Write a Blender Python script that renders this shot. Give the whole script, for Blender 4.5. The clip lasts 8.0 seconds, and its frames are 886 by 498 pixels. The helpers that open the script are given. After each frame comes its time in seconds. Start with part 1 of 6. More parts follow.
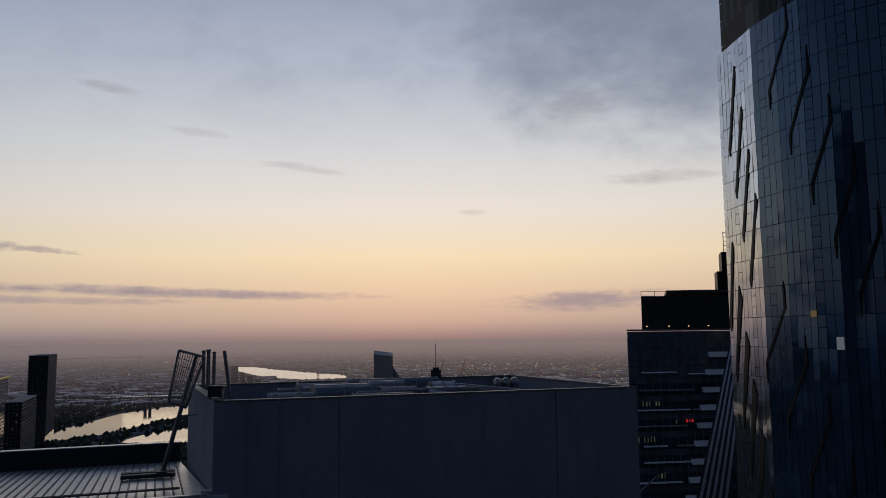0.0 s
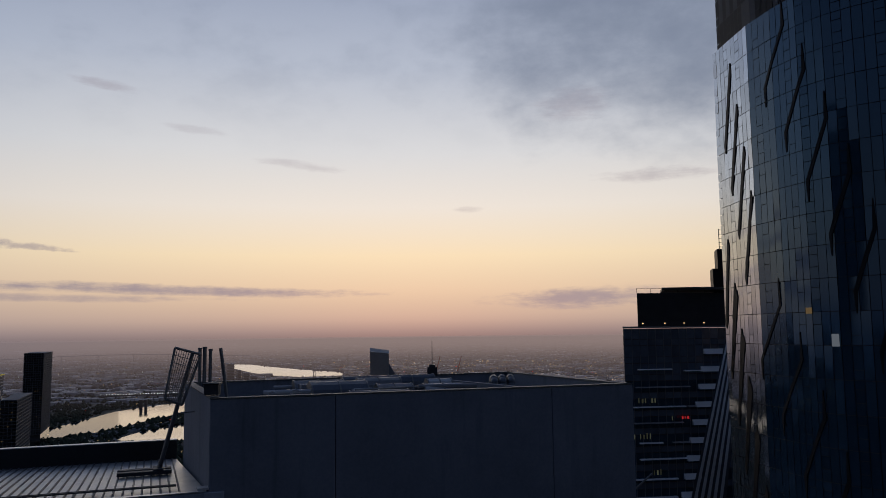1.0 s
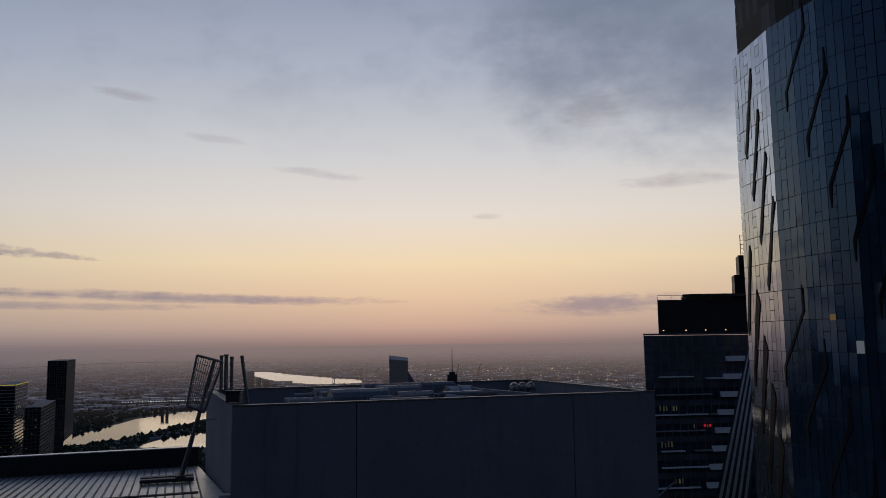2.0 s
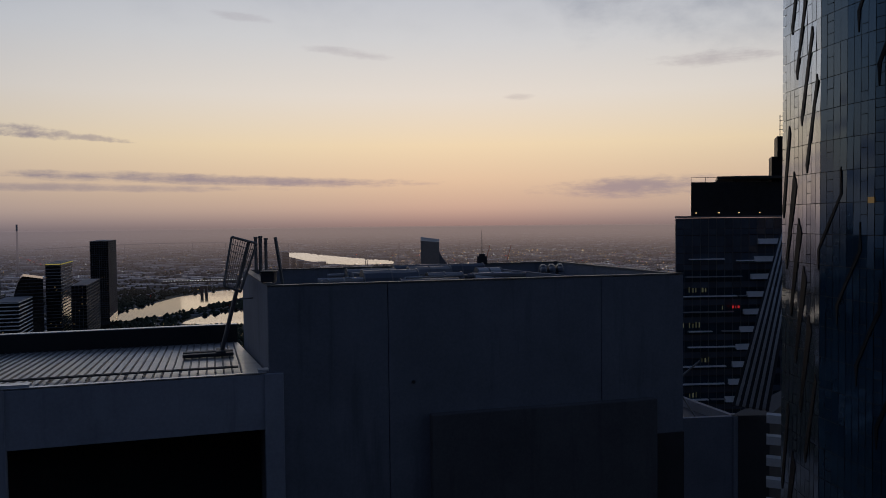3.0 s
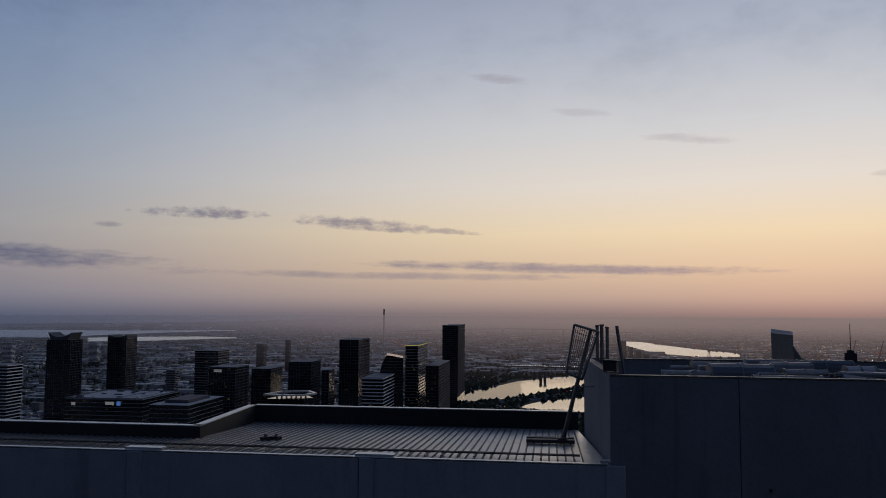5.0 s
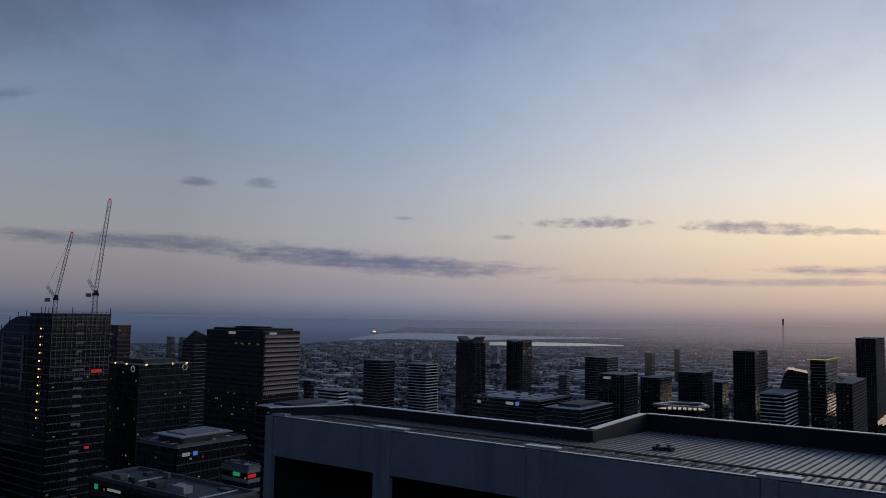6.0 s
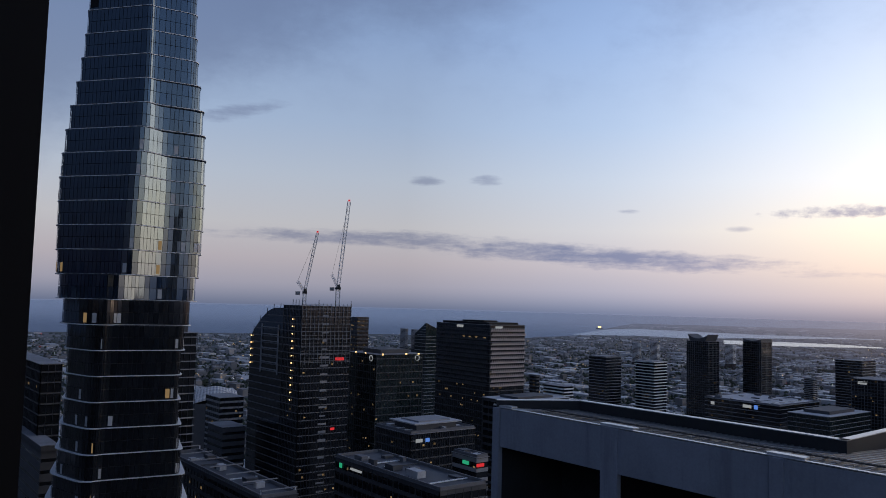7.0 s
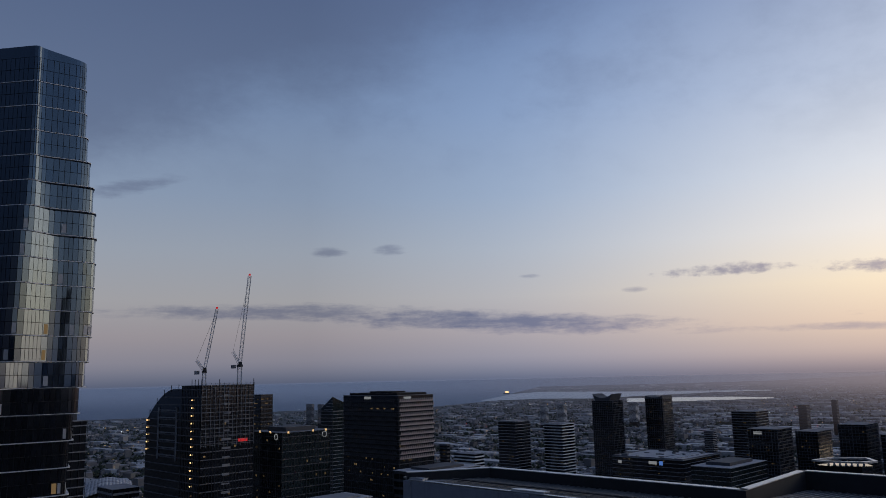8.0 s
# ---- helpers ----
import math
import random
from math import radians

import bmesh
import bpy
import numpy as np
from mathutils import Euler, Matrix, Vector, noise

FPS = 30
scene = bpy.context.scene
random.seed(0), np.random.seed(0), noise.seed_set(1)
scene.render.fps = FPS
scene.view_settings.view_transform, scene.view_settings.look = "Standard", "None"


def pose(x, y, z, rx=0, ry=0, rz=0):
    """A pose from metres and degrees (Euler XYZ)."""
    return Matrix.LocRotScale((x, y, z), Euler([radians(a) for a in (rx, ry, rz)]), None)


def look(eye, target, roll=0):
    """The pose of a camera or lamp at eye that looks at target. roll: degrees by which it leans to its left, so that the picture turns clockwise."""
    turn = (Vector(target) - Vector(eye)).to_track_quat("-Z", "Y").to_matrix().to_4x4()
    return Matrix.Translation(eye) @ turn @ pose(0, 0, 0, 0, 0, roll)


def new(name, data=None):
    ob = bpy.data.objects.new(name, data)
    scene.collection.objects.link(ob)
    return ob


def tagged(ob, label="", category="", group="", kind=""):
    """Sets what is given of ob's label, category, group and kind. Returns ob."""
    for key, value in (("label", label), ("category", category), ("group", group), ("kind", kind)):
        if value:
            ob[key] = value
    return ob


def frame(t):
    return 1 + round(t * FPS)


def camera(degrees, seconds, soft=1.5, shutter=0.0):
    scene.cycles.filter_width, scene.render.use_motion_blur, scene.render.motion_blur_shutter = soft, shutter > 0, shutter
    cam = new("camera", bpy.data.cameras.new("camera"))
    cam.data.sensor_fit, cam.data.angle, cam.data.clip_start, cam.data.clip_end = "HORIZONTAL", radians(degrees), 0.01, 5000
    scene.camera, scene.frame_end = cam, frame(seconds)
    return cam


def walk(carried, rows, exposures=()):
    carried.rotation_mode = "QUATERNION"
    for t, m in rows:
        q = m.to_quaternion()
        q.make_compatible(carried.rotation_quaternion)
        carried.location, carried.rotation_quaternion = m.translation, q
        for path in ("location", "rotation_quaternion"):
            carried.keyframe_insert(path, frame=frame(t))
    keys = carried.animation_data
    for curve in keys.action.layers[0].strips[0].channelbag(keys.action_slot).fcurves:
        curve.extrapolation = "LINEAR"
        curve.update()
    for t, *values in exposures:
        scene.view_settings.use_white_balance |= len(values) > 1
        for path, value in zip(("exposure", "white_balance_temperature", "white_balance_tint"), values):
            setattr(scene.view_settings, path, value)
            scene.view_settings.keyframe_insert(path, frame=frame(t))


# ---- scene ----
cam = camera(59.10, 8.0, soft=0.9)
PATH = (
    (0, pose(0.121, 0.069, 159.987, 96.21, 0.61, 0.00)),
    (0.5, pose(0.124, 0.060, 159.986, 96.03, 0.59, -0.15)),
    (1, pose(0.113, 0.054, 159.980, 96.01, 0.66, -0.28)),
    (1.2, pose(0.089, 0.051, 159.977, 95.96, 0.64, -0.31)),
    (2.3, pose(0.066, 0.050, 159.984, 96.70, 0.65, 2.25)),
    (2.5, pose(0.099, 0.039, 159.989, 96.17, 0.57, 3.01)),
    (2.7, pose(0.085, 0.036, 159.991, 93.49, 0.65, 3.24)),
    (2.8, pose(0.088, 0.037, 159.989, 92.08, 0.63, 3.29)),
    (3, pose(0.115, 0.048, 160.002, 87.96, 0.61, 3.37)),
    (3.2, pose(0.097, 0.034, 160.018, 86.93, 0.70, 3.40)),
    (3.5, pose(0.122, 0.019, 160.021, 89.75, 1.04, 3.54)),
    (4, pose(0.114, -0.034, 160.024, 93.25, 1.40, 5.13)),
    (4.2, pose(0.095, -0.037, 160.033, 93.51, 1.11, 8.98)),
    (5.3, pose(-0.093, -0.074, 160.014, 94.66, -0.51, 36.17)),
    (5.5, pose(-0.101, -0.092, 160.002, 94.65, -0.65, 42.50)),
    (6, pose(-0.136, -0.037, 160.009, 94.78, -0.92, 55.41)),
    (6.5, pose(-0.200, -0.010, 160.013, 94.35, -1.66, 65.86)),
    (7, pose(-0.212, -0.025, 159.993, 94.06, -1.54, 71.70)),
    (7.2, pose(-0.209, -0.039, 159.992, 95.78, -1.18, 72.30)),
    (7.5, pose(-0.178, -0.016, 159.994, 98.43, -0.22, 70.17)),
    (8, pose(-0.114, -0.022, 159.997, 99.15, 1.31, 64.96)),
)
EXPOSURES = ((0.0, 0.05), (1.2, 0.1), (2.5, -0.1), (3.0, -0.06), (3.3, 0.3), (3.6, 0.42), (4.2, 0.2), (5.3, -0.08), (5.5, -0.1), (6.0, 0.3), (6.5, 0.7), (7.0, 1.05), (7.5, 0.8), (8.0, 0.5))
walk(cam, PATH, EXPOSURES)

# ---- light: the sky just after sunset, and a faint wide afterglow ----
SUNSET = -2.0    # azimuth of the afterglow, degrees clockwise from +y
world = bpy.data.worlds.new("dusk_sky")
scene.world = world
world.use_nodes = True


class Nodes:
    """Short hand for building a node tree."""

    def __init__(self, tree):
        self.tree = tree
        tree.nodes.clear()

    def add(self, kind):
        return self.tree.nodes.new(kind)

    def put(self, socket, value):
        if isinstance(value, bpy.types.NodeSocket):
            self.tree.links.new(value, socket)
        else:
            socket.default_value = value

    def math(self, op, a, b=0.0, c=0.0, clamp=False):
        n = self.add("ShaderNodeMath")
        n.operation, n.use_clamp = op, clamp
        for s, v in zip(n.inputs, (a, b, c)):
            self.put(s, v)
        return n.outputs[0]

    def smooth(self, x, lo, hi, a=0.0, b=1.0, kind="SMOOTHSTEP"):
        n = self.add("ShaderNodeMapRange")
        n.interpolation_type = kind
        for s, v in zip(n.inputs, (x, lo, hi, a, b)):
            self.put(s, v)
        return n.outputs[0]

    def ramp(self, fac, stops):
        n = self.add("ShaderNodeValToRGB")
        e = n.color_ramp.elements
        while len(e) < len(stops):
            e.new(0.5)
        for el, (pos, col) in zip(e, stops):
            el.position, el.color = pos, (*col, 1)
        self.put(n.inputs[0], fac)
        return n.outputs[0]

    def mix(self, fac, a, b, blend="MIX"):
        n = self.add("ShaderNodeMix")
        n.data_type, n.blend_type = "RGBA", blend
        self.put(n.inputs[0], fac)
        for s, v in ((n.inputs[6], a), (n.inputs[7], b)):
            self.put(s, (*v, 1) if isinstance(v, tuple) and len(v) == 3 else v)
        return n.outputs[2]

    def noise(self, vec, scale, detail=4.0, rough=0.5, distort=0.0, out=0):
        n = self.add("ShaderNodeTexNoise")
        self.put(n.inputs["Vector"], vec)
        self.put(n.inputs["Scale"], scale)
        self.put(n.inputs["Detail"], detail)
        self.put(n.inputs["Roughness"], rough)
        self.put(n.inputs["Distortion"], distort)
        return n.outputs[out]


def srgb(r, g, b):
    """Linear colour from 0-255 display values."""
    return tuple((c / 255 / 12.92) if c <= 10 else ((c / 255 + 0.055) / 1.055) ** 2.4 for c in (r, g, b))


N = Nodes(world.node_tree)
coord = N.add("ShaderNodeTexCoord").outputs["Generated"]
sep = N.add("ShaderNodeSeparateXYZ")
N.put(sep.inputs[0], coord)
sx, sy, sz = sep.outputs
elev = N.math("MULTIPLY", N.math("ARCSINE", sz), 180 / math.pi)
azim = N.math("MULTIPLY", N.math("ARCTAN2", sx, sy), 180 / math.pi)
up = N.smooth(elev, -5, 95, kind="LINEAR")


def heights(*stops):
    return [((e + 5) / 100, srgb(*c)) for e, c in stops]


west = N.ramp(up, heights((-3, (60, 54, 60)), (-0.4, (130, 116, 116)), (0.2, (158, 139, 134)), (1.0, (188, 164, 150)), (3.0, (219, 192, 165)), (5.5, (236, 214, 180)),
                          (9, (228, 219, 209)), (13, (210, 210, 212)), (19, (176, 183, 198)), (27, (134, 146, 172)), (36, (98, 114, 146)), (50, (78, 96, 132)), (90, (70, 88, 126))))
south = N.ramp(up, heights((-3, (50, 54, 66)), (-0.4, (100, 110, 136)), (0.3, (128, 133, 154)), (1.1, (152, 152, 168)), (3.0, (174, 168, 176)), (5.5, (184, 184, 190)),
                           (9, (174, 184, 200)), (13, (156, 175, 203)), (19, (137, 161, 199)), (27, (106, 132, 176)), (38, (74, 98, 142)), (55, (72, 92, 132)), (90, (70, 88, 126))))
east = N.ramp(up, heights((-3, (12, 14, 20)), (-0.3, (26, 32, 46)), (3.0, (38, 47, 68)), (9, (50, 63, 90)), (19, (62, 79, 110)), (35, (66, 84, 120)), (60, (66, 84, 120)), (90, (70, 88, 126))))
away = N.math("SUBTRACT", azim, SUNSET)
round_cos = N.math("COSINE", N.math("MULTIPLY", away, math.pi / 180))
glow = N.smooth(round_cos, 0.48, 1.0)
back = N.smooth(round_cos, -0.95, -0.2)
dim = N.smooth(round_cos, 0.3, 1.0, 0.5, 1.0, kind="LINEAR")
sky = N.mix(back, east, N.mix(glow, south, west))

# clouds: azimuth, elevation, half width, half height, rise per degree, strength
CLOUDS = (
    (-19.5, 3.05, 15.5, 0.42, -0.022, 0.9), (-31.0, 2.5, 17.0, 0.3, -0.005, 0.6), (-61.0, 3.75, 14.5, 0.85, -0.05, 0.88), (-77.0, 4.7, 12.0, 0.6, 0.0, 0.7),
    (-44.6, 6.6, 4.4, 0.6, 0.0, 0.8), (-33.5, 6.05, 5.6, 0.65, -0.07, 0.8), (-27.6, 5.7, 2.6, 0.32, -0.05, 0.6), (10.8, 2.35, 7.0, 0.85, 0.03, 0.85),
    (16.0, 10.9, 4.4, 0.55, 0.0, 0.4), (10.3, 16.2, 3.2, 1.3, 0.1, 0.4), (-23.5, 16.7, 2.4, 0.35, -0.1, 0.4), (-17.5, 14.2, 2.2, 0.35, -0.1, 0.25),
    (-73.2, 9.0, 1.3, 0.4, 0.0, 0.55), (-68.7, 9.15, 1.4, 0.4, 0.0, 0.5), (-58.4, 6.95, 0.9, 0.2, 0.0, 0.6), (-87.0, 13.2, 3.4, 0.6, 0.22, 0.5),
    (-10.0, 12.0, 3.5, 0.35, -0.12, 0.3), (2.3, 8.9, 1.2, 0.3, 0.0, 0.3), (-51.0, 5.7, 1.0, 0.22, 0.0, 0.5),
)
stretch = N.add("ShaderNodeCombineXYZ")
N.put(stretch.inputs[0], N.math("MULTIPLY", azim, 0.5))
N.put(stretch.inputs[1], N.math("MULTIPLY", elev, 3.0))
wisps = N.noise(stretch.outputs[0], 0.5, 8.0, 0.68)
broad = N.add("ShaderNodeCombineXYZ")
N.put(broad.inputs[0], azim)
N.put(broad.inputs[1], N.math("MULTIPLY", elev, 1.7))
puffs = N.noise(broad.outputs[0], 0.12, 6.0, 0.6)
curl = N.add("ShaderNodeCombineXYZ")
N.put(curl.inputs[0], N.math("MULTIPLY", azim, 0.8))
N.put(curl.inputs[1], N.math("MULTIPLY", elev, 1.6))
tufts = N.noise(curl.outputs[0], 1.1, 7.0, 0.62)
wisp_shift = N.math("MULTIPLY", N.math("SUBTRACT", wisps, 0.5), 3.0)
tuft_shift = N.math("MULTIPLY", N.math("SUBTRACT", tufts, 0.5), 3.8)
streaky = N.math("ADD", wisp_shift, N.math("MULTIPLY", tuft_shift, 0.3))
puffy = N.math("ADD", N.math("MULTIPLY", wisp_shift, 0.5), tuft_shift)
cover = None
for az0, el0, half_w, half_h, rise, strength in CLOUDS:
    da = N.math("SUBTRACT", azim, az0)
    dx = N.math("DIVIDE", da, half_w)
    dy = N.math("DIVIDE", N.math("SUBTRACT", elev, N.math("MULTIPLY_ADD", da, rise, el0)), half_h)
    heaped = 2.0 < half_w < 6.5 and el0 < 8
    if heaped:          # flat below, heaped above
        dy = N.math("MAXIMUM", dy, N.math("MULTIPLY", dy, -2.2))
    dist = N.math("ADD", N.math("MULTIPLY", dx, dx), N.math("MULTIPLY", dy, dy))
    m = N.smooth(N.math("ADD", dist, puffy if heaped else streaky), 1.25, -0.35, 0.0, strength)
    cover = m if cover is None else N.math("MAXIMUM", cover, m)
cloud_tint = N.mix(glow, srgb(100, 110, 143), srgb(148, 137, 147))
sky = N.mix(cover, sky, cloud_tint)
# high thin overcast: a faint veil everywhere, a bank to the south and a heavier mass to the north-west
veil = N.math("MULTIPLY", N.smooth(elev, 10.0, 22.0), N.smooth(puffs, 0.42, 0.72, 0.0, 0.26))
from_south = N.math("ADD", azim, 90.0)
brink = N.math("SUBTRACT", N.math("MULTIPLY_ADD", from_south, 0.42, 13.0), N.math("MULTIPLY", N.math("MULTIPLY", from_south, from_south), 0.0030))
edge = N.math("SUBTRACT", elev, brink)
edge = N.math("ADD", edge, N.math("MULTIPLY", N.math("SUBTRACT", puffs, 0.5), 7.0))
edge = N.math("ADD", edge, N.math("MULTIPLY", N.math("SUBTRACT", tufts, 0.5), 2.0))
bank = N.math("MULTIPLY", N.smooth(edge, -1.5, 6.0, 0.0, 0.58), N.math("MULTIPLY", N.smooth(azim, -22.0, -50.0), N.smooth(azim, -150.0, -112.0)))
dmx = N.math("DIVIDE", N.math("SUBTRACT", azim, 15.0), 14.0)
dmy = N.math("DIVIDE", N.math("SUBTRACT", elev, 23.0), 10.0)
mass = N.math("ADD", N.math("MULTIPLY", dmx, dmx), N.math("MULTIPLY", dmy, dmy))
mass = N.smooth(N.math("ADD", mass, N.math("MULTIPLY", N.math("SUBTRACT", puffs, 0.5), 2.6)), 1.5, -0.3, 0.0, 0.8)
veil = N.math("MAXIMUM", veil, N.math("MAXIMUM", bank, mass))
sky = N.mix(veil, sky, N.mix(glow, srgb(90, 103, 137), srgb(110, 121, 142)))
nishita = N.add("ShaderNodeTexSky")
nishita.sky_type, nishita.sun_disc, nishita.sun_elevation, nishita.sun_rotation = "NISHITA", False, radians(0.6), radians(SUNSET)
lit = N.add("ShaderNodeBackground")
N.put(lit.inputs[0], sky)
N.put(lit.inputs[1], dim)
air = N.add("ShaderNodeBackground")
N.put(air.inputs[0], nishita.outputs[0])
air.inputs[1].default_value = 0.006
both = N.add("ShaderNodeAddShader")
N.put(both.inputs[0], lit.outputs[0])
N.put(both.inputs[1], air.outputs[0])
N.put(N.add("ShaderNodeOutputWorld").inputs[0], both.outputs[0])

sun_lamp = bpy.data.lights.new("afterglow_sun", "SUN")
sun_lamp.energy, sun_lamp.angle, sun_lamp.color = 0.25, radians(40), (1.0, 0.80, 0.58)
sun = new("afterglow_sun", sun_lamp)
sun.matrix_world = look((0, 0, 400), (-100 * math.sin(radians(SUNSET)), -100 * math.cos(radians(SUNSET)), 400 - 100 * math.tan(radians(4))))

# ---- materials ----


def material(name, base, rough=0.7, metal=0.0, vary=0.25, scale=1.0, fine=12.0, bump=0.0, spec=0.5, ior=1.5, island=0.0, stain=0.0, gloss_vary=0.0, anis=(1, 1, 1), tint=None):
    """A surface with coarse and fine variation of its base colour, at real size in metres."""
    mat = bpy.data.materials.new(name)
    mat.use_nodes = True
    n = Nodes(mat.node_tree)
    out = n.add("ShaderNodeOutputMaterial")
    bsdf = n.add("ShaderNodeBsdfPrincipled")
    n.put(out.inputs[0], bsdf.outputs[0])
    pos = n.add("ShaderNodeNewGeometry").outputs["Position"]
    sc = n.add("ShaderNodeVectorMath")
    sc.operation = "MULTIPLY"
    n.put(sc.inputs[0], pos)
    sc.inputs[1].default_value = anis
    coarse = n.noise(sc.outputs[0], scale, 5.0, 0.6)
    grain = n.noise(sc.outputs[0], fine, 3.0, 0.6)
    tone = n.math("ADD", n.math("MULTIPLY", coarse, 0.65), n.math("MULTIPLY", grain, 0.35))
    dark = tuple(c * (1 - vary) for c in base)
    light = tuple(min(1, c * (1 + vary)) for c in base)
    col = n.ramp(tone, [(0.3, dark), (0.7, light)])
    if stain:
        drip = n.add("ShaderNodeVectorMath")
        drip.operation = "MULTIPLY"
        n.put(drip.inputs[0], pos)
        drip.inputs[1].default_value = (1.3, 1.3, 0.12)
        col = n.mix(n.smooth(n.noise(drip.outputs[0], 1.0, 5.0, 0.65), 0.52, 0.72, 0.0, stain), col, tuple(c * 0.45 for c in base))
    if island:
        rnd = n.add("ShaderNodeNewGeometry").outputs["Random Per Island"]
        col = n.mix(n.smooth(rnd, 0.0, 1.0, 0.0, island, kind="LINEAR"), col, tuple(c * 0.25 for c in base))
    n.put(bsdf.inputs["Base Color"], col)
    bsdf.inputs["Metallic"].default_value = metal
    if tint:
        bsdf.inputs["Specular Tint"].default_value = (*tint, 1)
    bsdf.inputs["IOR"].default_value = ior
    bsdf.inputs["Specular IOR Level"].default_value = spec
    if gloss_vary:
        n.put(bsdf.inputs["Roughness"], n.smooth(coarse, 0.3, 0.7, rough, rough + gloss_vary, kind="LINEAR"))
    else:
        bsdf.inputs["Roughness"].default_value = rough
    if bump:
        b = n.add("ShaderNodeBump")
        b.inputs["Strength"].default_value = 0.5
        b.inputs["Distance"].default_value = bump
        n.put(b.inputs["Height"], tone)
        n.put(bsdf.inputs["Normal"], b.outputs[0])
    return mat


def glowing(name, color, strength):
    mat = bpy.data.materials.new(name)
    mat.use_nodes = True
    n = Nodes(mat.node_tree)
    e = n.add("ShaderNodeEmission")
    e.inputs[0].default_value = (*color, 1)
    e.inputs[1].default_value = strength
    rnd = n.add("ShaderNodeNewGeometry").outputs["Random Per Island"]
    n.put(e.inputs[1], n.smooth(rnd, 0.0, 1.0, strength * 0.35, strength * 1.4, kind="LINEAR"))
    n.put(n.add("ShaderNodeOutputMaterial").inputs[0], e.outputs[0])
    return mat


CONCRETE = material("concrete", (0.20, 0.215, 0.25), 0.85, vary=0.22, scale=0.35, fine=9, bump=0.01, stain=0.45)
CONCRETE_PALE = material("pale_concrete", (0.33, 0.35, 0.40), 0.8, vary=0.2, scale=0.4, fine=9, bump=0.01, stain=0.4)
CONCRETE_DARK = material("concrete_dark", (0.12, 0.12, 0.125), 0.85, vary=0.25, scale=0.5, fine=9, bump=0.01, stain=0.4)
CAPPING = material("capping_metal", (0.6, 0.6, 0.6), 0.36, metal=0.6, vary=0.2, scale=0.8, fine=15)
# dark rib colour stands in for the shadows beside the ribs
ROOF_RIB_SHADE = material("roof_rib", (0.13, 0.13, 0.13), 0.6, vary=0.25, scale=1.0, fine=9)
PARAPET = material("bitumen_parapet", (0.022, 0.023, 0.026), 0.8, vary=0.3, scale=0.6, fine=8, stain=0.3)
ROOF_SHEET = material("roof_sheet", (0.52, 0.51, 0.49), 0.36, metal=0.6, vary=0.25, scale=0.5, fine=7, stain=0.35, gloss_vary=0.15, anis=(1, 1, 1))
STEEL = material("galvanised_steel", (0.21, 0.205, 0.20), 0.5, metal=0.8, vary=0.2, scale=2, fine=30)
DUCT = material("duct_silver", (0.22, 0.22, 0.23), 0.5, metal=0.7, vary=0.2, scale=1.5, fine=20, gloss_vary=0.2)
DUCT_DARK = material("duct_dark", (0.11, 0.12, 0.14), 0.42, metal=0.5, vary=0.25, scale=1.5, fine=20, gloss_vary=0.2)
CAPPING_DARK = material("capping_weathered", (0.12, 0.115, 0.11), 0.6, metal=0.2, vary=0.35, scale=1.2, fine=12, stain=0.4)
DUCT_WHITE = material("duct_white", (0.44, 0.44, 0.45), 0.5, vary=0.12, scale=1.5, fine=20)
RUBBER = material("dark_paint", (0.035, 0.036, 0.04), 0.6, vary=0.3, scale=1.5, fine=20)
# near-black base; in the roof recess it stands in for shade
VOID = material("near_black", (0.03, 0.03, 0.033), 0.9, vary=0.3, scale=0.6, fine=5)
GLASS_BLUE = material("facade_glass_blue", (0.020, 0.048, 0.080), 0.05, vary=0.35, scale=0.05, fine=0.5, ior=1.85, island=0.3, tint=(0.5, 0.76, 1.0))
GLASS_TOWER = material("tower_glass_blue", (0.006, 0.012, 0.024), 0.05, vary=0.3, scale=0.05, fine=0.5, ior=2.05, spec=0.65, island=0.5, tint=(0.60, 0.79, 1.0))
GLASS_PALE = material("facade_glass_pale_blue", (0.11, 0.145, 0.20), 0.08, vary=0.3, scale=0.08, fine=0.6, ior=1.8, island=0.5)
# for the faceted tower's sunset side: bright sky reflection put in as silvery metal
GLASS_SKY_SHEEN = material("facade_glass_sky_sheen", (0.50, 0.55, 0.62), 0.07, metal=0.9, vary=0.12, scale=0.05, fine=0.5, island=0.35)
GLASS_DARK = material("facade_glass_dark", (0.014, 0.016, 0.02), 0.08, vary=0.35, scale=0.08, fine=0.6, ior=1.6, island=0.5)
GLASS_BRONZE = material("facade_glass_bronze", (0.03, 0.026, 0.022), 0.09, vary=0.3, scale=0.08, fine=0.6, ior=1.65, island=0.5)
GLASS_GREEN = material("facade_glass_green", (0.02, 0.032, 0.032), 0.08, vary=0.3, scale=0.08, fine=0.6, ior=1.65, island=0.5)
FIN_DARK = material("dark_fin", (0.008, 0.008, 0.01), 0.6, vary=0.2, scale=0.5, fine=6, spec=0.2)
FRAME_DARK = material("dark_mullion", (0.03, 0.032, 0.036), 0.5, vary=0.25, scale=0.4, fine=5)
FRAME_GREY = material("grey_mullion", (0.16, 0.165, 0.18), 0.5, vary=0.2, scale=0.4, fine=5)
SLAB_WHITE = material("slab_white", (0.78, 0.78, 0.78), 0.6, vary=0.12, scale=0.3, fine=4)
SLAB_GREY = material("slab_grey", (0.28, 0.28, 0.29), 0.7, vary=0.18, scale=0.3, fine=4)
SLAB_TAN = material("slab_tan", (0.34, 0.29, 0.25), 0.7, vary=0.15, scale=0.3, fine=4)
SLAB_MID = material("slab_mid_grey", (0.15, 0.15, 0.16), 0.7, vary=0.2, scale=0.3, fine=4)
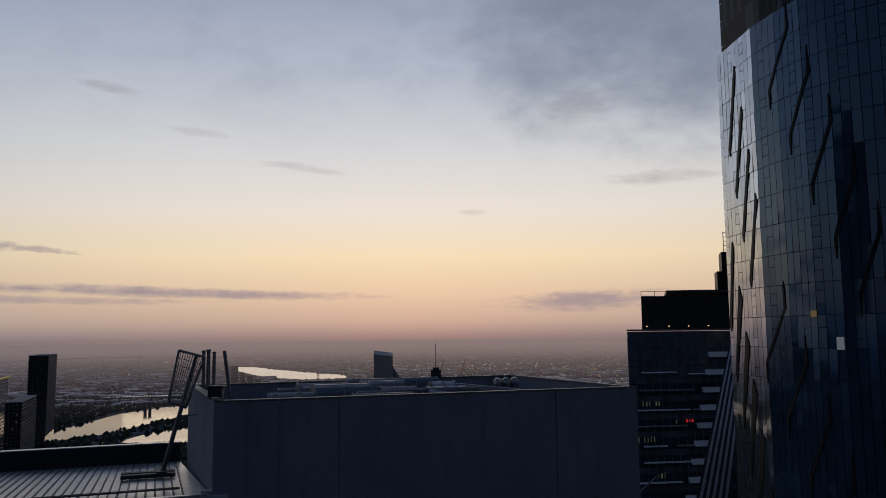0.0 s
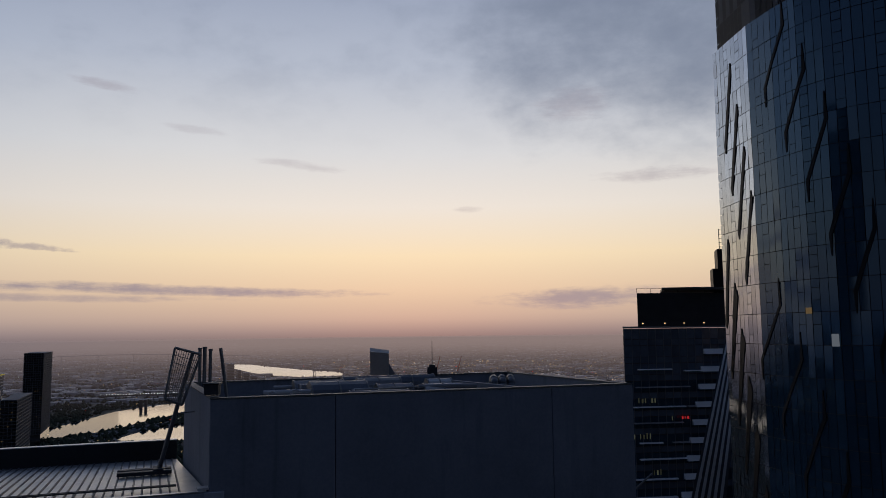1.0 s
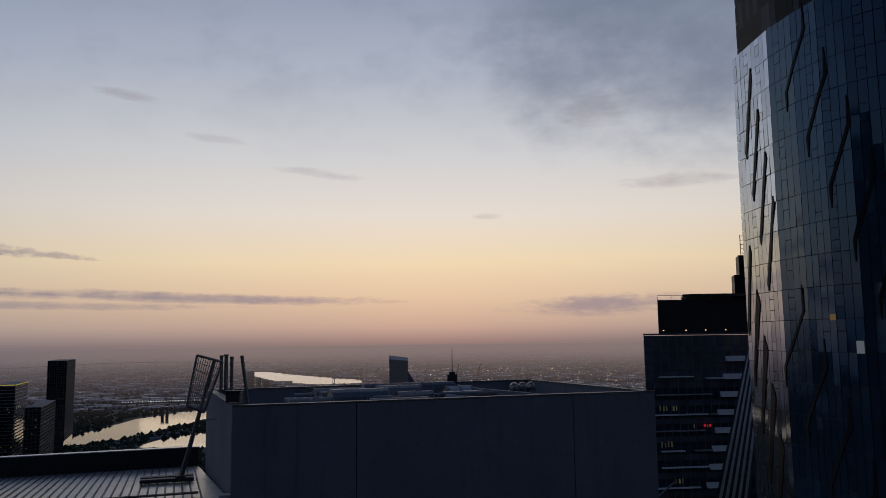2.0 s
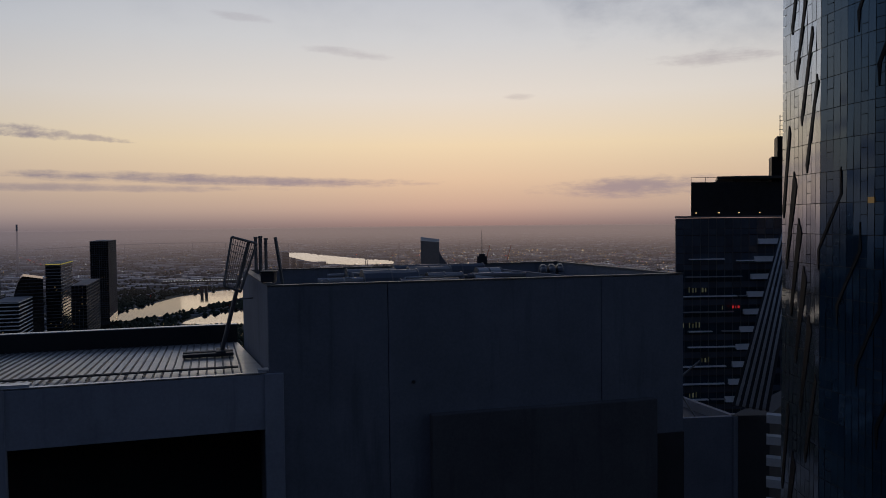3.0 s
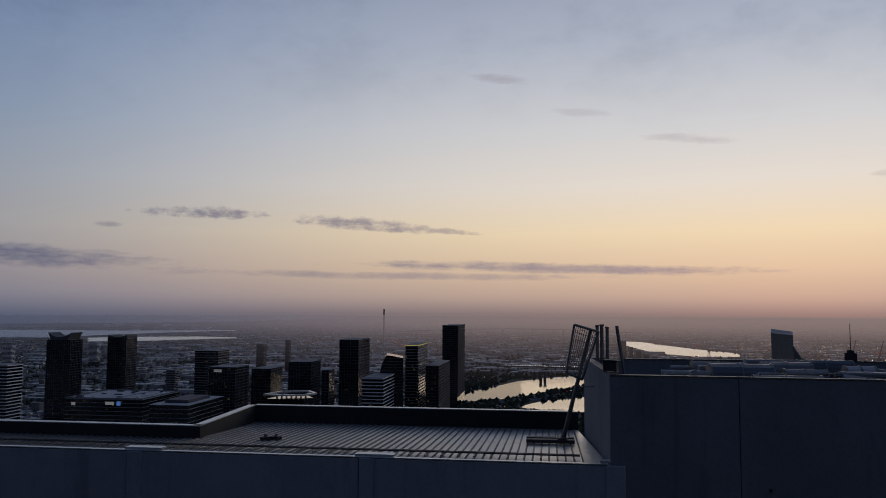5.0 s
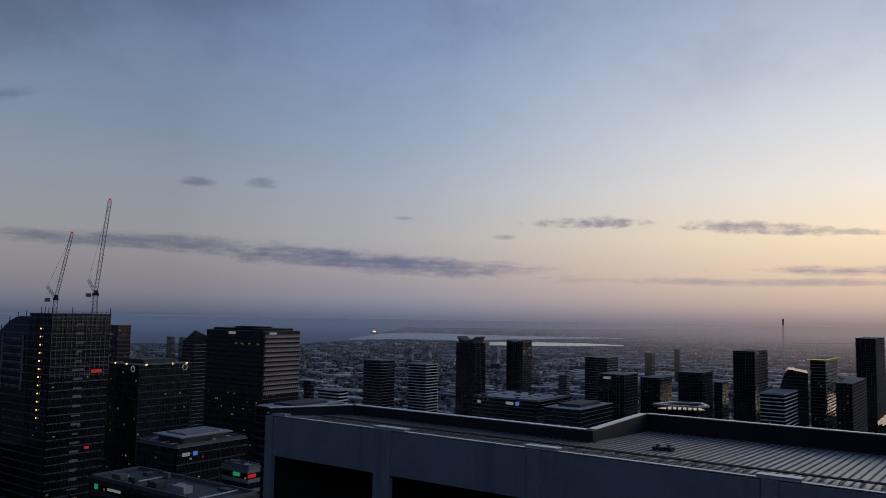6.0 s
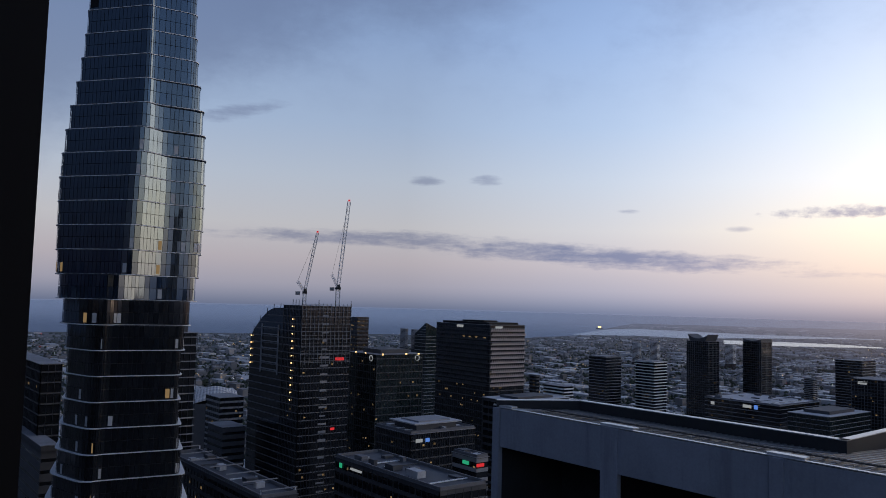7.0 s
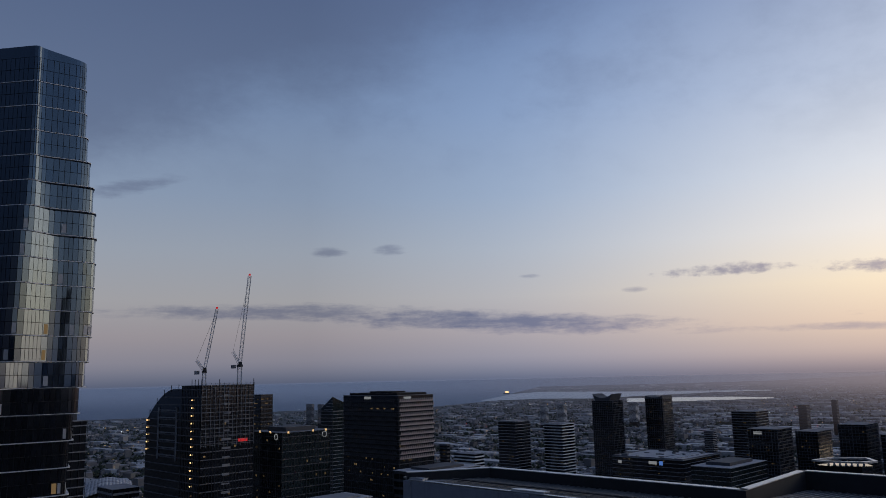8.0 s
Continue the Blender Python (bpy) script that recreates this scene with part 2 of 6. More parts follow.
# screen slabs with the sunset glow put into their colour
SLAB_AFTERGLOW = material("slab_afterglow", (0.50, 0.42, 0.40), 0.6, vary=0.15, scale=0.3, fine=4)
SLAB_DARK = material("slab_dark", (0.07, 0.072, 0.08), 0.7, vary=0.2, scale=0.3, fine=4)
ROOF_GREY = material("flat_roof_grey", (0.24, 0.24, 0.25), 0.85, vary=0.3, scale=0.12, fine=1.5, stain=0.3)
ROOF_PALE = material("flat_roof_pale", (0.45, 0.45, 0.46), 0.75, vary=0.25, scale=0.12, fine=1.5, stain=0.3)
CRANE_WHITE = material("crane_white", (0.65, 0.65, 0.64), 0.5, vary=0.15, scale=1, fine=8)
CRANE_RED = material("crane_red", (0.45, 0.06, 0.04), 0.5, vary=0.2, scale=1, fine=8)
HOUSES = material("suburban_walls_and_roofs", (0.30, 0.285, 0.28), 0.8, vary=0.3, scale=0.03, fine=0.4, island=0.85)
SHEDS = material("shed_roofs", (0.52, 0.52, 0.53), 0.6, vary=0.2, scale=0.02, fine=0.3, island=0.6)
FOLIAGE = material("foliage", (0.05, 0.062, 0.04), 0.9, vary=0.45, scale=0.05, fine=0.6, island=0.5, spec=0.2)
LAMP_WARM = glowing("lamp_warm", (1.0, 0.62, 0.26), 1.3)
LAMP_WHITE = glowing("lamp_white", (0.9, 0.95, 1.0), 1.6)
LAMP_RED = glowing("lamp_red", (1.0, 0.04, 0.03), 1.2)
LAMP_GREEN = glowing("lamp_green", (0.05, 0.8, 0.4), 0.2)
LAMP_BLUE = glowing("lamp_blue", (0.15, 0.35, 1.0), 0.3)
ROOM_WARM = glowing("lit_room_warm", (1.0, 0.66, 0.32), 0.10)
ROOM_DIM = glowing("dim_lit_room", (0.85, 0.9, 0.62), 0.035)
ROOM_COOL = glowing("lit_room_cool", (0.75, 0.85, 1.0), 0.12)
LAMP_YELLOW = glowing("lamp_yellow", (1.0, 0.8, 0.2), 0.3)
SIGN_WHITE = glowing("sign_white", (0.9, 0.95, 1.0), 0.14)
SIGN_RED = glowing("sign_red", (1.0, 0.05, 0.06), 0.3)


def land_material():
    """Ground of the city: streets, lots and parkland, in patches of tens and hundreds of metres."""
    mat = bpy.data.materials.new("city_ground")
    mat.use_nodes = True
    n = Nodes(mat.node_tree)
    bsdf = n.add("ShaderNodeBsdfPrincipled")
    n.put(n.add("ShaderNodeOutputMaterial").inputs[0], bsdf.outputs[0])
    pos = n.add("ShaderNodeNewGeometry").outputs["Position"]
    vor = n.add("ShaderNodeTexVoronoi")
    n.put(vor.inputs["Vector"], pos)
    vor.inputs["Scale"].default_value = 0.022
    sepc = n.add("ShaderNodeSeparateColor")
    n.put(sepc.inputs[0], vor.outputs["Color"])
    lots = n.ramp(sepc.outputs[0], [(0.0, (0.035, 0.042, 0.03)), (0.45, (0.06, 0.062, 0.058)), (0.7, (0.11, 0.11, 0.11)), (0.9, (0.2, 0.2, 0.2)), (1.0, (0.32, 0.32, 0.33))])
    parks = n.smooth(n.noise(pos, 0.0022, 5.0, 0.6), 0.5, 0.62)
    col = n.mix(parks, lots, (0.038, 0.046, 0.03))
    col = n.mix(n.smooth(n.noise(pos, 0.05, 4.0, 0.7), 0.4, 0.75, 0.0, 0.6), col, (0.045, 0.047, 0.046))
    n.put(bsdf.inputs["Base Color"], col)
    bsdf.inputs["Roughness"].default_value = 0.9
    return mat


def water_material(name, ripple, low, high, rough, level):
    mat = bpy.data.materials.new(name)
    mat.use_nodes = True
    n = Nodes(mat.node_tree)
    bsdf = n.add("ShaderNodeBsdfPrincipled")
    n.put(n.add("ShaderNodeOutputMaterial").inputs[0], bsdf.outputs[0])
    pos = n.add("ShaderNodeNewGeometry").outputs["Position"]
    n.put(bsdf.inputs["Base Color"], n.ramp(n.noise(pos, 0.01, 4.0, 0.6), [(0.3, low), (0.7, high)]))
    bsdf.inputs["Roughness"].default_value = rough
    bsdf.inputs["Specular IOR Level"].default_value = level
    bsdf.inputs["IOR"].default_value = 1.33
    b = n.add("ShaderNodeBump")
    b.inputs["Strength"].default_value = 0.07
    b.inputs["Distance"].default_value = ripple
    n.put(b.inputs["Height"], n.noise(pos, 0.08, 4.0, 0.6))
    n.put(bsdf.inputs["Normal"], b.outputs[0])
    return mat


LAND = land_material()
WATER = water_material("river_water", 0.4, (0.02, 0.03, 0.035), (0.03, 0.04, 0.05), 0.08, 0.5)
# bay and harbour: reflected sky is put into these pale base colours
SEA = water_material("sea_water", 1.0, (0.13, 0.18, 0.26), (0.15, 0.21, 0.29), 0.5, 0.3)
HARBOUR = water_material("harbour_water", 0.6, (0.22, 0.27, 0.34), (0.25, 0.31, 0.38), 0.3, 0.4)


# ---- building blocks ----
class Geo:
    """Collects vertices and faces of one mesh."""

    def __init__(self):
        self.v, self.f = [], []

    def face(self, *pts):
        k = len(self.v)
        self.v.extend(tuple(p) for p in pts)
        self.f.append(tuple(range(k, k + len(pts))))

    def hull(self, lower, upper, cap=True):
        """Side walls between two rings of equal count, anticlockwise from above, and end caps."""
        k, n = len(self.v), len(lower)
        self.v.extend(tuple(p) for p in lower)
        self.v.extend(tuple(p) for p in upper)
        for i in range(n):
            j = (i + 1) % n
            self.f.append((k + i, k + j, k + n + j, k + n + i))
        if cap:
            self.f.append(tuple(range(k + n - 1, k - 1, -1)))
            self.f.append(tuple(range(k + n, k + 2 * n)))

    def prism(self, ring, z0, z1):
        self.hull([(p[0], p[1], z0) for p in ring], [(p[0], p[1], z1) for p in ring])

    def box(self, center, size, m=None):
        cx, cy, cz = center
        a, b, c = (s / 2 for s in size)
        lo = [Vector((cx + i * a, cy + j * b, cz - c)) for i, j in ((-1, -1), (1, -1), (1, 1), (-1, 1))]
        hi = [p + Vector((0, 0, 2 * c)) for p in lo]
        if m is not None:
            lo, hi = [m @ p for p in lo], [m @ p for p in hi]
        self.hull(lo, hi)

    def bar(self, p, q, r, sides=4, r2=None):
        """A straight round or square bar from p to q."""
        p, q = Vector(p), Vector(q)
        d = (q - p).normalized()
        a = d.cross(Vector((0, 0, 1)) if abs(d.z) < 0.95 else Vector((1, 0, 0))).normalized()
        b = a.cross(d)
        r2 = r if r2 is None else r2
        ang = [2 * math.pi * (i + 0.5) / sides for i in range(sides)]
        self.hull([p + (a * math.cos(t) - b * math.sin(t)) * r for t in ang], [q + (a * math.cos(t) - b * math.sin(t)) * r2 for t in ang])

    def mesh(self, name, mat, smooth=False):
        me = bpy.data.meshes.new(name)
        me.from_pydata(self.v, [], self.f)
        me.materials.append(mat)
        if smooth:
            me.polygons.foreach_set("use_smooth", [True] * len(me.polygons))
        me.update()
        return me


def thing(name, at, label, category, group="", kind=""):
    ob = new(name)
    ob.location = at
    return tagged(ob, label, category, group, kind)


def part(name, geo, mat, parent, label="", smooth=False):
    """One mesh object under a thing or a part; geo in the parent's own axes."""
    me = geo if isinstance(geo, bpy.types.Mesh) else geo.mesh(name, mat, smooth)
    ob = new(name, me)
    ob.parent = parent
    return tagged(ob, label)


def solid(name, geo, mat, label, category="", kind="", group="", smooth=False):
    """A thing or piece of the setting that is one mesh."""
    return tagged(new(name, geo.mesh(name, mat, smooth)), label, category, group, kind)


def rounded(ob, width, segments=2):
    mod = ob.modifiers.new("soft_edges", "BEVEL")
    mod.width, mod.segments, mod.limit_method = width, segments, "ANGLE"
    return ob


# plan of the place: the lookout stands over the origin, 160 m above the street
EYE = 160.0
ANG = radians(20)
U = Vector((math.cos(ANG), math.sin(ANG), 0))     # along the city grid
V = Vector((-math.sin(ANG), math.cos(ANG), 0))    # across it


def polar(az, dist, z=0.0):
    a = radians(az)
    return Vector((math.sin(a) * dist, math.cos(a) * dist, z))


def lift(r):
    """Height of the land and sea sheet: flat, then rising far off towards the skyline."""
    k = max(0.0, (r - 2400.0) / 2500.0)
    return 124.0 * k * k * (3 - 2 * k) if k < 1 else 124.0


def reach(elevation):
    """Distance at which the sheet is met when looking down by that angle."""
    t = math.tan(radians(-elevation))
    lo, hi = 50.0, 4900.0
    for _ in range(50):
        mid = (lo + hi) / 2
        if (EYE - lift(mid)) / mid > t:
            lo = mid
        else:
            hi = mid
    return lo


# ---- ground, sea and river ----
def ground_sheet():
    g = Geo()
    radii = [0.0] + [60 * 1.09 ** k for k in range(1, 52)]
    radii = [r for r in radii if r < 4880] + [4880.0, 4960.0]
    n = 144
    g.v.append((0, 0, 0))
    for r in radii[1:]:
        z = lift(r)
        for i in range(n):
            g.v.append(tuple(polar(360 * i / n, r, z)))
    for i in range(n):
        g.f.append((0, 1 + (i + 1) % n, 1 + i))
    for k in range(len(radii) - 2):
        a, b = 1 + k * n, 1 + (k + 1) * n
        for i in range(n):
            j = (i + 1) % n
            g.f.append((a + i, a + j, b + j, b + i))
    ob = solid("ground", g, LAND, "dim city ground of streets, lots and parkland at dusk", "ground", "structure", smooth=True)
    return ob


ground_sheet()


WATERS = []


def in_water(az, el):
    for outline in WATERS:
        for (a0, f0, n0), (a1, f1, n1) in zip(outline, outline[1:]):
            if min(a0, a1) <= az <= max(a0, a1):
                t = (az - a0) / (a1 - a0)
                if n0 + (n1 - n0) * t - 0.06 < el < f0 + (f1 - f0) * t + 0.04:
                    return True
    return False


def water_patch(name, outline, mat, label, over=1.2, steps=10):
    """Water between a far and a near shore; outline rows: azimuth, far and near look-down angles."""
    WATERS.append(outline)
    g = Geo()
    rows = []
    for (a0, f0, n0), (a1, f1, n1) in zip(outline, outline[1:]):
        cuts = max(2, int(abs(a1 - a0) / 0.6))
        for k in range(cuts):
            t = k / cuts
            rows.append((a0 + (a1 - a0) * t, f0 + (f1 - f0) * t, n0 + (n1 - n0) * t))
    rows.append(outline[-1])
    for i, (a, far, near) in enumerate(rows):
        wob = 0.03 * noise.noise(Vector((a * 0.9, 3.7, 0)))
        r0, r1 = reach(near + wob), reach(far)
        for k in range(steps + 1):
            r = r0 + (r1 - r0) * k / steps
            g.v.append(tuple(polar(a, r, lift(r) + over)))
    for i in range(len(rows) - 1):
        for k in range(steps):
            p = i * (steps + 1) + k
            g.f.append((p, p + 1, p + steps + 2, p + steps + 1) if rows[0][0] > rows[-1][0] else (p, p + steps + 1, p + steps + 2, p + 1))
    return solid(name, g, mat, label, "water", "structure", smooth=True)


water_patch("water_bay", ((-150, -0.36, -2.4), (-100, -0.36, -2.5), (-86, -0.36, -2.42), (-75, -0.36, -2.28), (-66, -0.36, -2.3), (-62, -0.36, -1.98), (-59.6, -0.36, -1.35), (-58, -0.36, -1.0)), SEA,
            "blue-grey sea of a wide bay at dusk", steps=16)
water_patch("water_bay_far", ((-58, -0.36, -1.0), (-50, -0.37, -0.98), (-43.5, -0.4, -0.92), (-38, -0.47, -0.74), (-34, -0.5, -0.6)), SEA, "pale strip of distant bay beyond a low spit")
water_patch("water_harbour", ((-62.2, -1.9, -1.96), (-60, -1.5, -1.92), (-58, -1.38, -1.86), (-54, -1.45, -1.92), (-50, -1.5, -1.75), (-46, -1.5, -1.62), (-42.5, -1.5, -1.55)), HARBOUR, "harbour water inside the spit, sky reflection painted pale", over=1.7)
water_patch("water_lagoon", ((-52, -1.95, -2.2), (-48.8, -1.92, -2.2), (-45, -1.92, -2.12), (-42.4, -2.0, -2.06)), WATER, "bright narrow strip of still water")
water_patch("river", ((-26.6, -6.1, -6.6), (-24.5, -5.65, -6.55), (-22.2, -5.1, -6.25), (-20.0, -4.85, -5.75), (-17.5, -4.6, -5.35), (-14, -4.3, -5.0)), WATER, "bright bend of a wide river reflecting the sunset")
water_patch("river_basin", ((-22.0, -6.86, -6.98), (-20.5, -6.5, -7.2), (-18.0, -6.15, -7.2), (-15.0, -5.9, -7.1)), WATER, "bright river basin beside a long quay")
water_patch("river_reach", ((-15.2, -2.15, -2.3), (-13.5, -2.2, -2.75), (-12.0, -2.4, -3.0), (-10, -2.62, -3.15), (-7.0, -2.88, -3.1)), WATER, "bright far reach of the river")


def painted_haze_ring(R, south_dense, west_dense):
    """Air haze painted on a far glowing ring, thin low down, dense at skyline."""
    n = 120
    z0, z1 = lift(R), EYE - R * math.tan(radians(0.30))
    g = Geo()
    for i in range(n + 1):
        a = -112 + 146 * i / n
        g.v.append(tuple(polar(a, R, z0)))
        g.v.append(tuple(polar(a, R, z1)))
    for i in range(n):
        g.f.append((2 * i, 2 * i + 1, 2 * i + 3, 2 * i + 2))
    mat = bpy.data.materials.new("painted_haze")
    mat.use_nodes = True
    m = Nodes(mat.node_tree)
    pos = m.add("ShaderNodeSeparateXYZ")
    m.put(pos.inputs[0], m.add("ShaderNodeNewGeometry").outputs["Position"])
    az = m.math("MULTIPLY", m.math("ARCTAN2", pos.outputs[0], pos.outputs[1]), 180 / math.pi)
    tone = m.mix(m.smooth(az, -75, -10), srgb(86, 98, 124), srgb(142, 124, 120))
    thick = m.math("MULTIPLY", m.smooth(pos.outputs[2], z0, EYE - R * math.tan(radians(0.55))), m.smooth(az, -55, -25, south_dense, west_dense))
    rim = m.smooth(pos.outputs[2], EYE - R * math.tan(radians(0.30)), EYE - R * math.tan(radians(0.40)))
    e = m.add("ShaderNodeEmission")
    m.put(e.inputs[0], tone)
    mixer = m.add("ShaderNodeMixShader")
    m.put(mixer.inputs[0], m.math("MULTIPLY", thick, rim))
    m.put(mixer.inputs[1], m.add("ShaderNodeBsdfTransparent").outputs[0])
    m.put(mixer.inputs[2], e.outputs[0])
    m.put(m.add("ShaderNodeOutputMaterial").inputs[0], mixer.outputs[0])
    solid("backdrop", g, mat, "glowing see-through ring that paints mauve haze along the skyline", "backdrop", "structure")


# see-through glowing rings added before the suburbs; they only paint the haze
painted_haze_ring(3300.0, 0.4, 0.72)
painted_haze_ring(2450.0, 0.16, 0.42)
painted_haze_ring(1600.0, 0.05, 0.22)

# ---- the lookout: a dark room behind a wide window opening ----
def lookout_room():
    jamb = Vector((-0.911, -0.144, 0))
    w = 5.4

    def at(s, d, z):
        return jamb + U * s + V * d + Vector((0, 0, z))

    m = Matrix.Translation((jamb.x, jamb.y, 0)) @ Matrix.Rotation(ANG, 4, "Z")
    g = Geo()
    g.box((-1.56, -0.15, 160.0), (3.0, 0.3, 4.4), m)
    g.box((w + 1.56, -0.15, 160.0), (3.0, 0.3, 4.4), m)
    g.box((w / 2, -0.15, 158.15), (w, 0.3, 0.7), m)
    g.box((w / 2, -0.15, 161.95), (w, 0.3, 0.5), m)
    solid("wall_window", g, FIN_DARK, "dark window wall of the high lookout room", "wall", "structure")
    g = Geo()
    for x in (-2.85, w + 2.85):
        g.box((x, -2.65, 160.0), (0.3, 4.7, 4.4), m)
    g.box((w / 2, -5.15, 160.0), (w + 6.0, 0.3, 4.4), m)
    solid("wall_back", g, FIN_DARK, "dark inner walls of the lookout room", "wall", "structure")
    g = Geo()
    g.box((w / 2, -2.65, 157.65), (w + 6, 5.3, 0.3), m)
    solid("floor", g, FIN_DARK, "dark floor of the lookout room", "floor", "structure")
    g = Geo()
    g.box((w / 2, -2.65, 162.35), (w + 6, 5.3, 0.3), m)
    solid("ceiling", g, FIN_DARK, "dark ceiling of the lookout room", "ceiling", "structure")
    frame_ob = thing("window_1", tuple(at(0, 0, 0)), "black window frame around a wide opening", "window", kind="structure")
    frame_ob.rotation_euler = (0, 0, ANG)
    for x in (-0.03, w + 0.03):
        g = Geo()
        g.box((x, -0.128, 160.1), (0.06, 0.26, 3.2))
        part("window_frame", g, FIN_DARK, frame_ob)
    g = Geo()
    g.box((w / 2, -0.1, 158.523), (w - 0.02, 0.4, 0.04))
    part("window_sill", g, FIN_DARK, frame_ob)


lookout_room()


def lookout_building():
    """The dark high-rise that carries the lookout room, below and behind it."""
    m = Matrix.Translation((-0.911, -0.144, 0)) @ Matrix.Rotation(ANG, 4, "Z")
    th = thing("lookout_tower", (0, 0, 0), "dark high-rise that holds the lookout room", "high-rise")
    rnd = random.Random(61)
    g = Geo()
    g.box((3.0, -15.3, 78.7), (44.0, 30.0, 157.4), m)
    part("lower_body", g, VOID, th)
    g = Geo()
    g.box((3.0, -18.0, 160.05), (44.0, 24.6, 5.2), m)
    part("top_floor", g, VOID, th)
    g = Geo()
    g.box((17.0, -3.1, 160.05), (12.0, 4.8, 5.2), m)
    part("corner_room", g, VOID, th)
    g = Geo()
    g.box((3.0, -15.3, 162.85), (44.6, 30.6, 0.4), m)
    part("roof", g, VOID, th)
    for k in range(1, 42):
        g = Geo()
        g.box((3.0, -15.3, 157.0 - 3.7 * k), (44.3, 30.3, 0.8), m)
        part("floor_band", g, FRAME_DARK, th)


lookout_building()


def unseen_city_behind():
    """Unseen plain dark high-rises added behind the lookout: close the place, darken reflections."""
    rnd = random.Random(88)
    for az, dist, wide, top in ((58, 150, 40, 150), (78, 130, 36, 172), (98, 120, 34, 148), (118, 110, 42, 163), (138, 95, 36, 158), (156, 100, 38, 170), (174, 120, 44, 152), (192, 140, 36, 166), (212, 150, 40, 150), (232, 170, 38, 158), (128, 210, 50, 196), (165, 230, 46, 204), (84, 240, 50, 190), (205, 250, 46, 188)):
        p = polar(az, dist)
        th = thing("office_high_rise", (p.x, p.y, 0), "unseen plain dark high-rise added to darken reflections", "high-rise", "high-rises of the inner city")
        th.rotation_euler = (0, 0, ANG)
        g = Geo()
        g.box((0, 0, top / 2), (wide, wide * rnd.uniform(0.7, 1.0), top))
        part("body", g, GLASS_DARK, th)
        g = Geo()
        g.box((0, 0, top + 1.5), (wide * 0.6, wide * 0.5, 3.0))
        part("roof_plant", g, FRAME_DARK, th)
        band = Geo()
        band.box((0, 0, 0), (wide + 0.4, wide + 0.4, 0.7))
        band_mesh = band.mesh("floor_band", FRAME_DARK)
        for k in range(12):
            part("floor_band", band_mesh, None, th).location = (0, 0, top - 1.0 - 3.8 * k)


unseen_city_behind()

# ---- the neighbouring office roof: plant room block and a lower metal roof ----
NB = Vector((-7.68, 27.0, 0))


def nb(u, v, z=0.0):
    return NB + U * u + V * v + Vector((0, 0, z))


def ring_uv(pts):
    return [nb(u, v) for u, v in pts]


def wall_between(g, a, b, thick, z0, z1, side=1):
    """A wall along a-b (plan points), its thickness to the left of the way for side 1."""
    a, b = Vector((a.x, a.y, 0)), Vector((b.x, b.y, 0))
    d = (b - a).normalized()
    n = Vector((-d.y, d.x, 0)) * thick * side
    ring = [a, b, b + n, a + n] if side > 0 else [a + n, b + n, b, a]
    g.prism(ring, z0, z1)


def plant_room():
    th = thing("plant_room", nb(8, 5, 140), "weathered grey concrete plant room with open top", "rooftop block")
    off = Vector(th.location)
    A, B, C, D = nb(0, 0), nb(16.33, -0.66), nb(15.95, 10.2), nb(-0.45, 9.9)

    def put(name, geo, mat, label="", parent=th):
        geo.v = [tuple(Vector(p) - off) for p in geo.v]
        return part(name, geo, mat, parent, label)

    # front face: precast panels with open joints between them
    du = (B - A) / 16.34
    n = Vector((du.y, -du.x, 0))
    cuts = [0.0, 4.28, 12.74, 16.34]
    for a, b in zip(cuts, cuts[1:]):
        for z0, z1 in ((147.0, 157.76),):
            g = Geo()
            p, q = A + du * (a + 0.012), A + du * (b - 0.012)
            g.prism([p + n * 0.03, q + n * 0.03, q - n * 0.10, p - n * 0.10], z0, z1)
            rounded(put("wall_panel", g, CONCRETE), 0.012, 1)
    g = Geo()
    wall_between(g, A - n * 0.10, B - n * 0.10, 0.16, 140, 157.72)
    wall_between(g, B - n * 0.26, C, 0.28, 140, 157.76)
    wall_between(g, C - du * 0.28, D + du * 0.28, 0.28, 140, 157.76)
    wall_between(g, D, A - n * 0.26, 0.28, 140, 157.76)
    put("wall", g, CONCRETE)
    g = Geo()
    g.prism([A - n * 0.28 + du * 0.3, B - n * 0.28 - du * 0.3, C - du * 0.3, D + du * 0.3], 156.2, 156.75)
    put("deck", g, ROOF_GREY, "dirty grey roof deck")
    for a, b, w in ((A + n * 0.05, B + n * 0.05, 0.36), (B, C, 0.34), (C, D, 0.34), (D, A, 0.34)):
        g = Geo()
        wall_between(g, a, b, w, 157.77, 157.815)
        put("capping", g, CAPPING_DARK, "weathered dark metal capping strip")
    g = Geo()
    wall_between(g, A + du * 12.6 - n * 0.5, A + du * 10.6 - n * 9.6, 0.2, 156.7, 157.7)
    put("inner_wall", g, CONCRETE, "low inner wall across the deck")
    g = Geo()
    base = A + du * 5.8
    g.prism([base + n * 0.45, A + du * 14.95 + n * 0.45, A + du * 14.95 + n * 0.032, base + n * 0.032], 140, 152.9)
    rounded(put("lower_bay", g, CONCRETE_DARK, "darker projecting lower bay"), 0.03)
    g = Geo()
    p, q = A + du * 15.0, A + du * 16.33
    g.prism([p + n * 0.10, q + n * 0.10, q + n * 0.034, p + n * 0.034], 147, 151.4)
    put("door", g, RUBBER, "dark recessed service door")
    for a in (5.2,):
        g = Geo()
        g.bar(A + du * a + n * 0.03 + Vector((0, 0, 154.1)), A + du * a + n * 0.12 + Vector((0, 0, 154.1)), 0.06, 8)
        put("spout", g, RUBBER)
    return A, B, C, D, du, n


PA, PB, PC, PD, PDU, PN = plant_room()


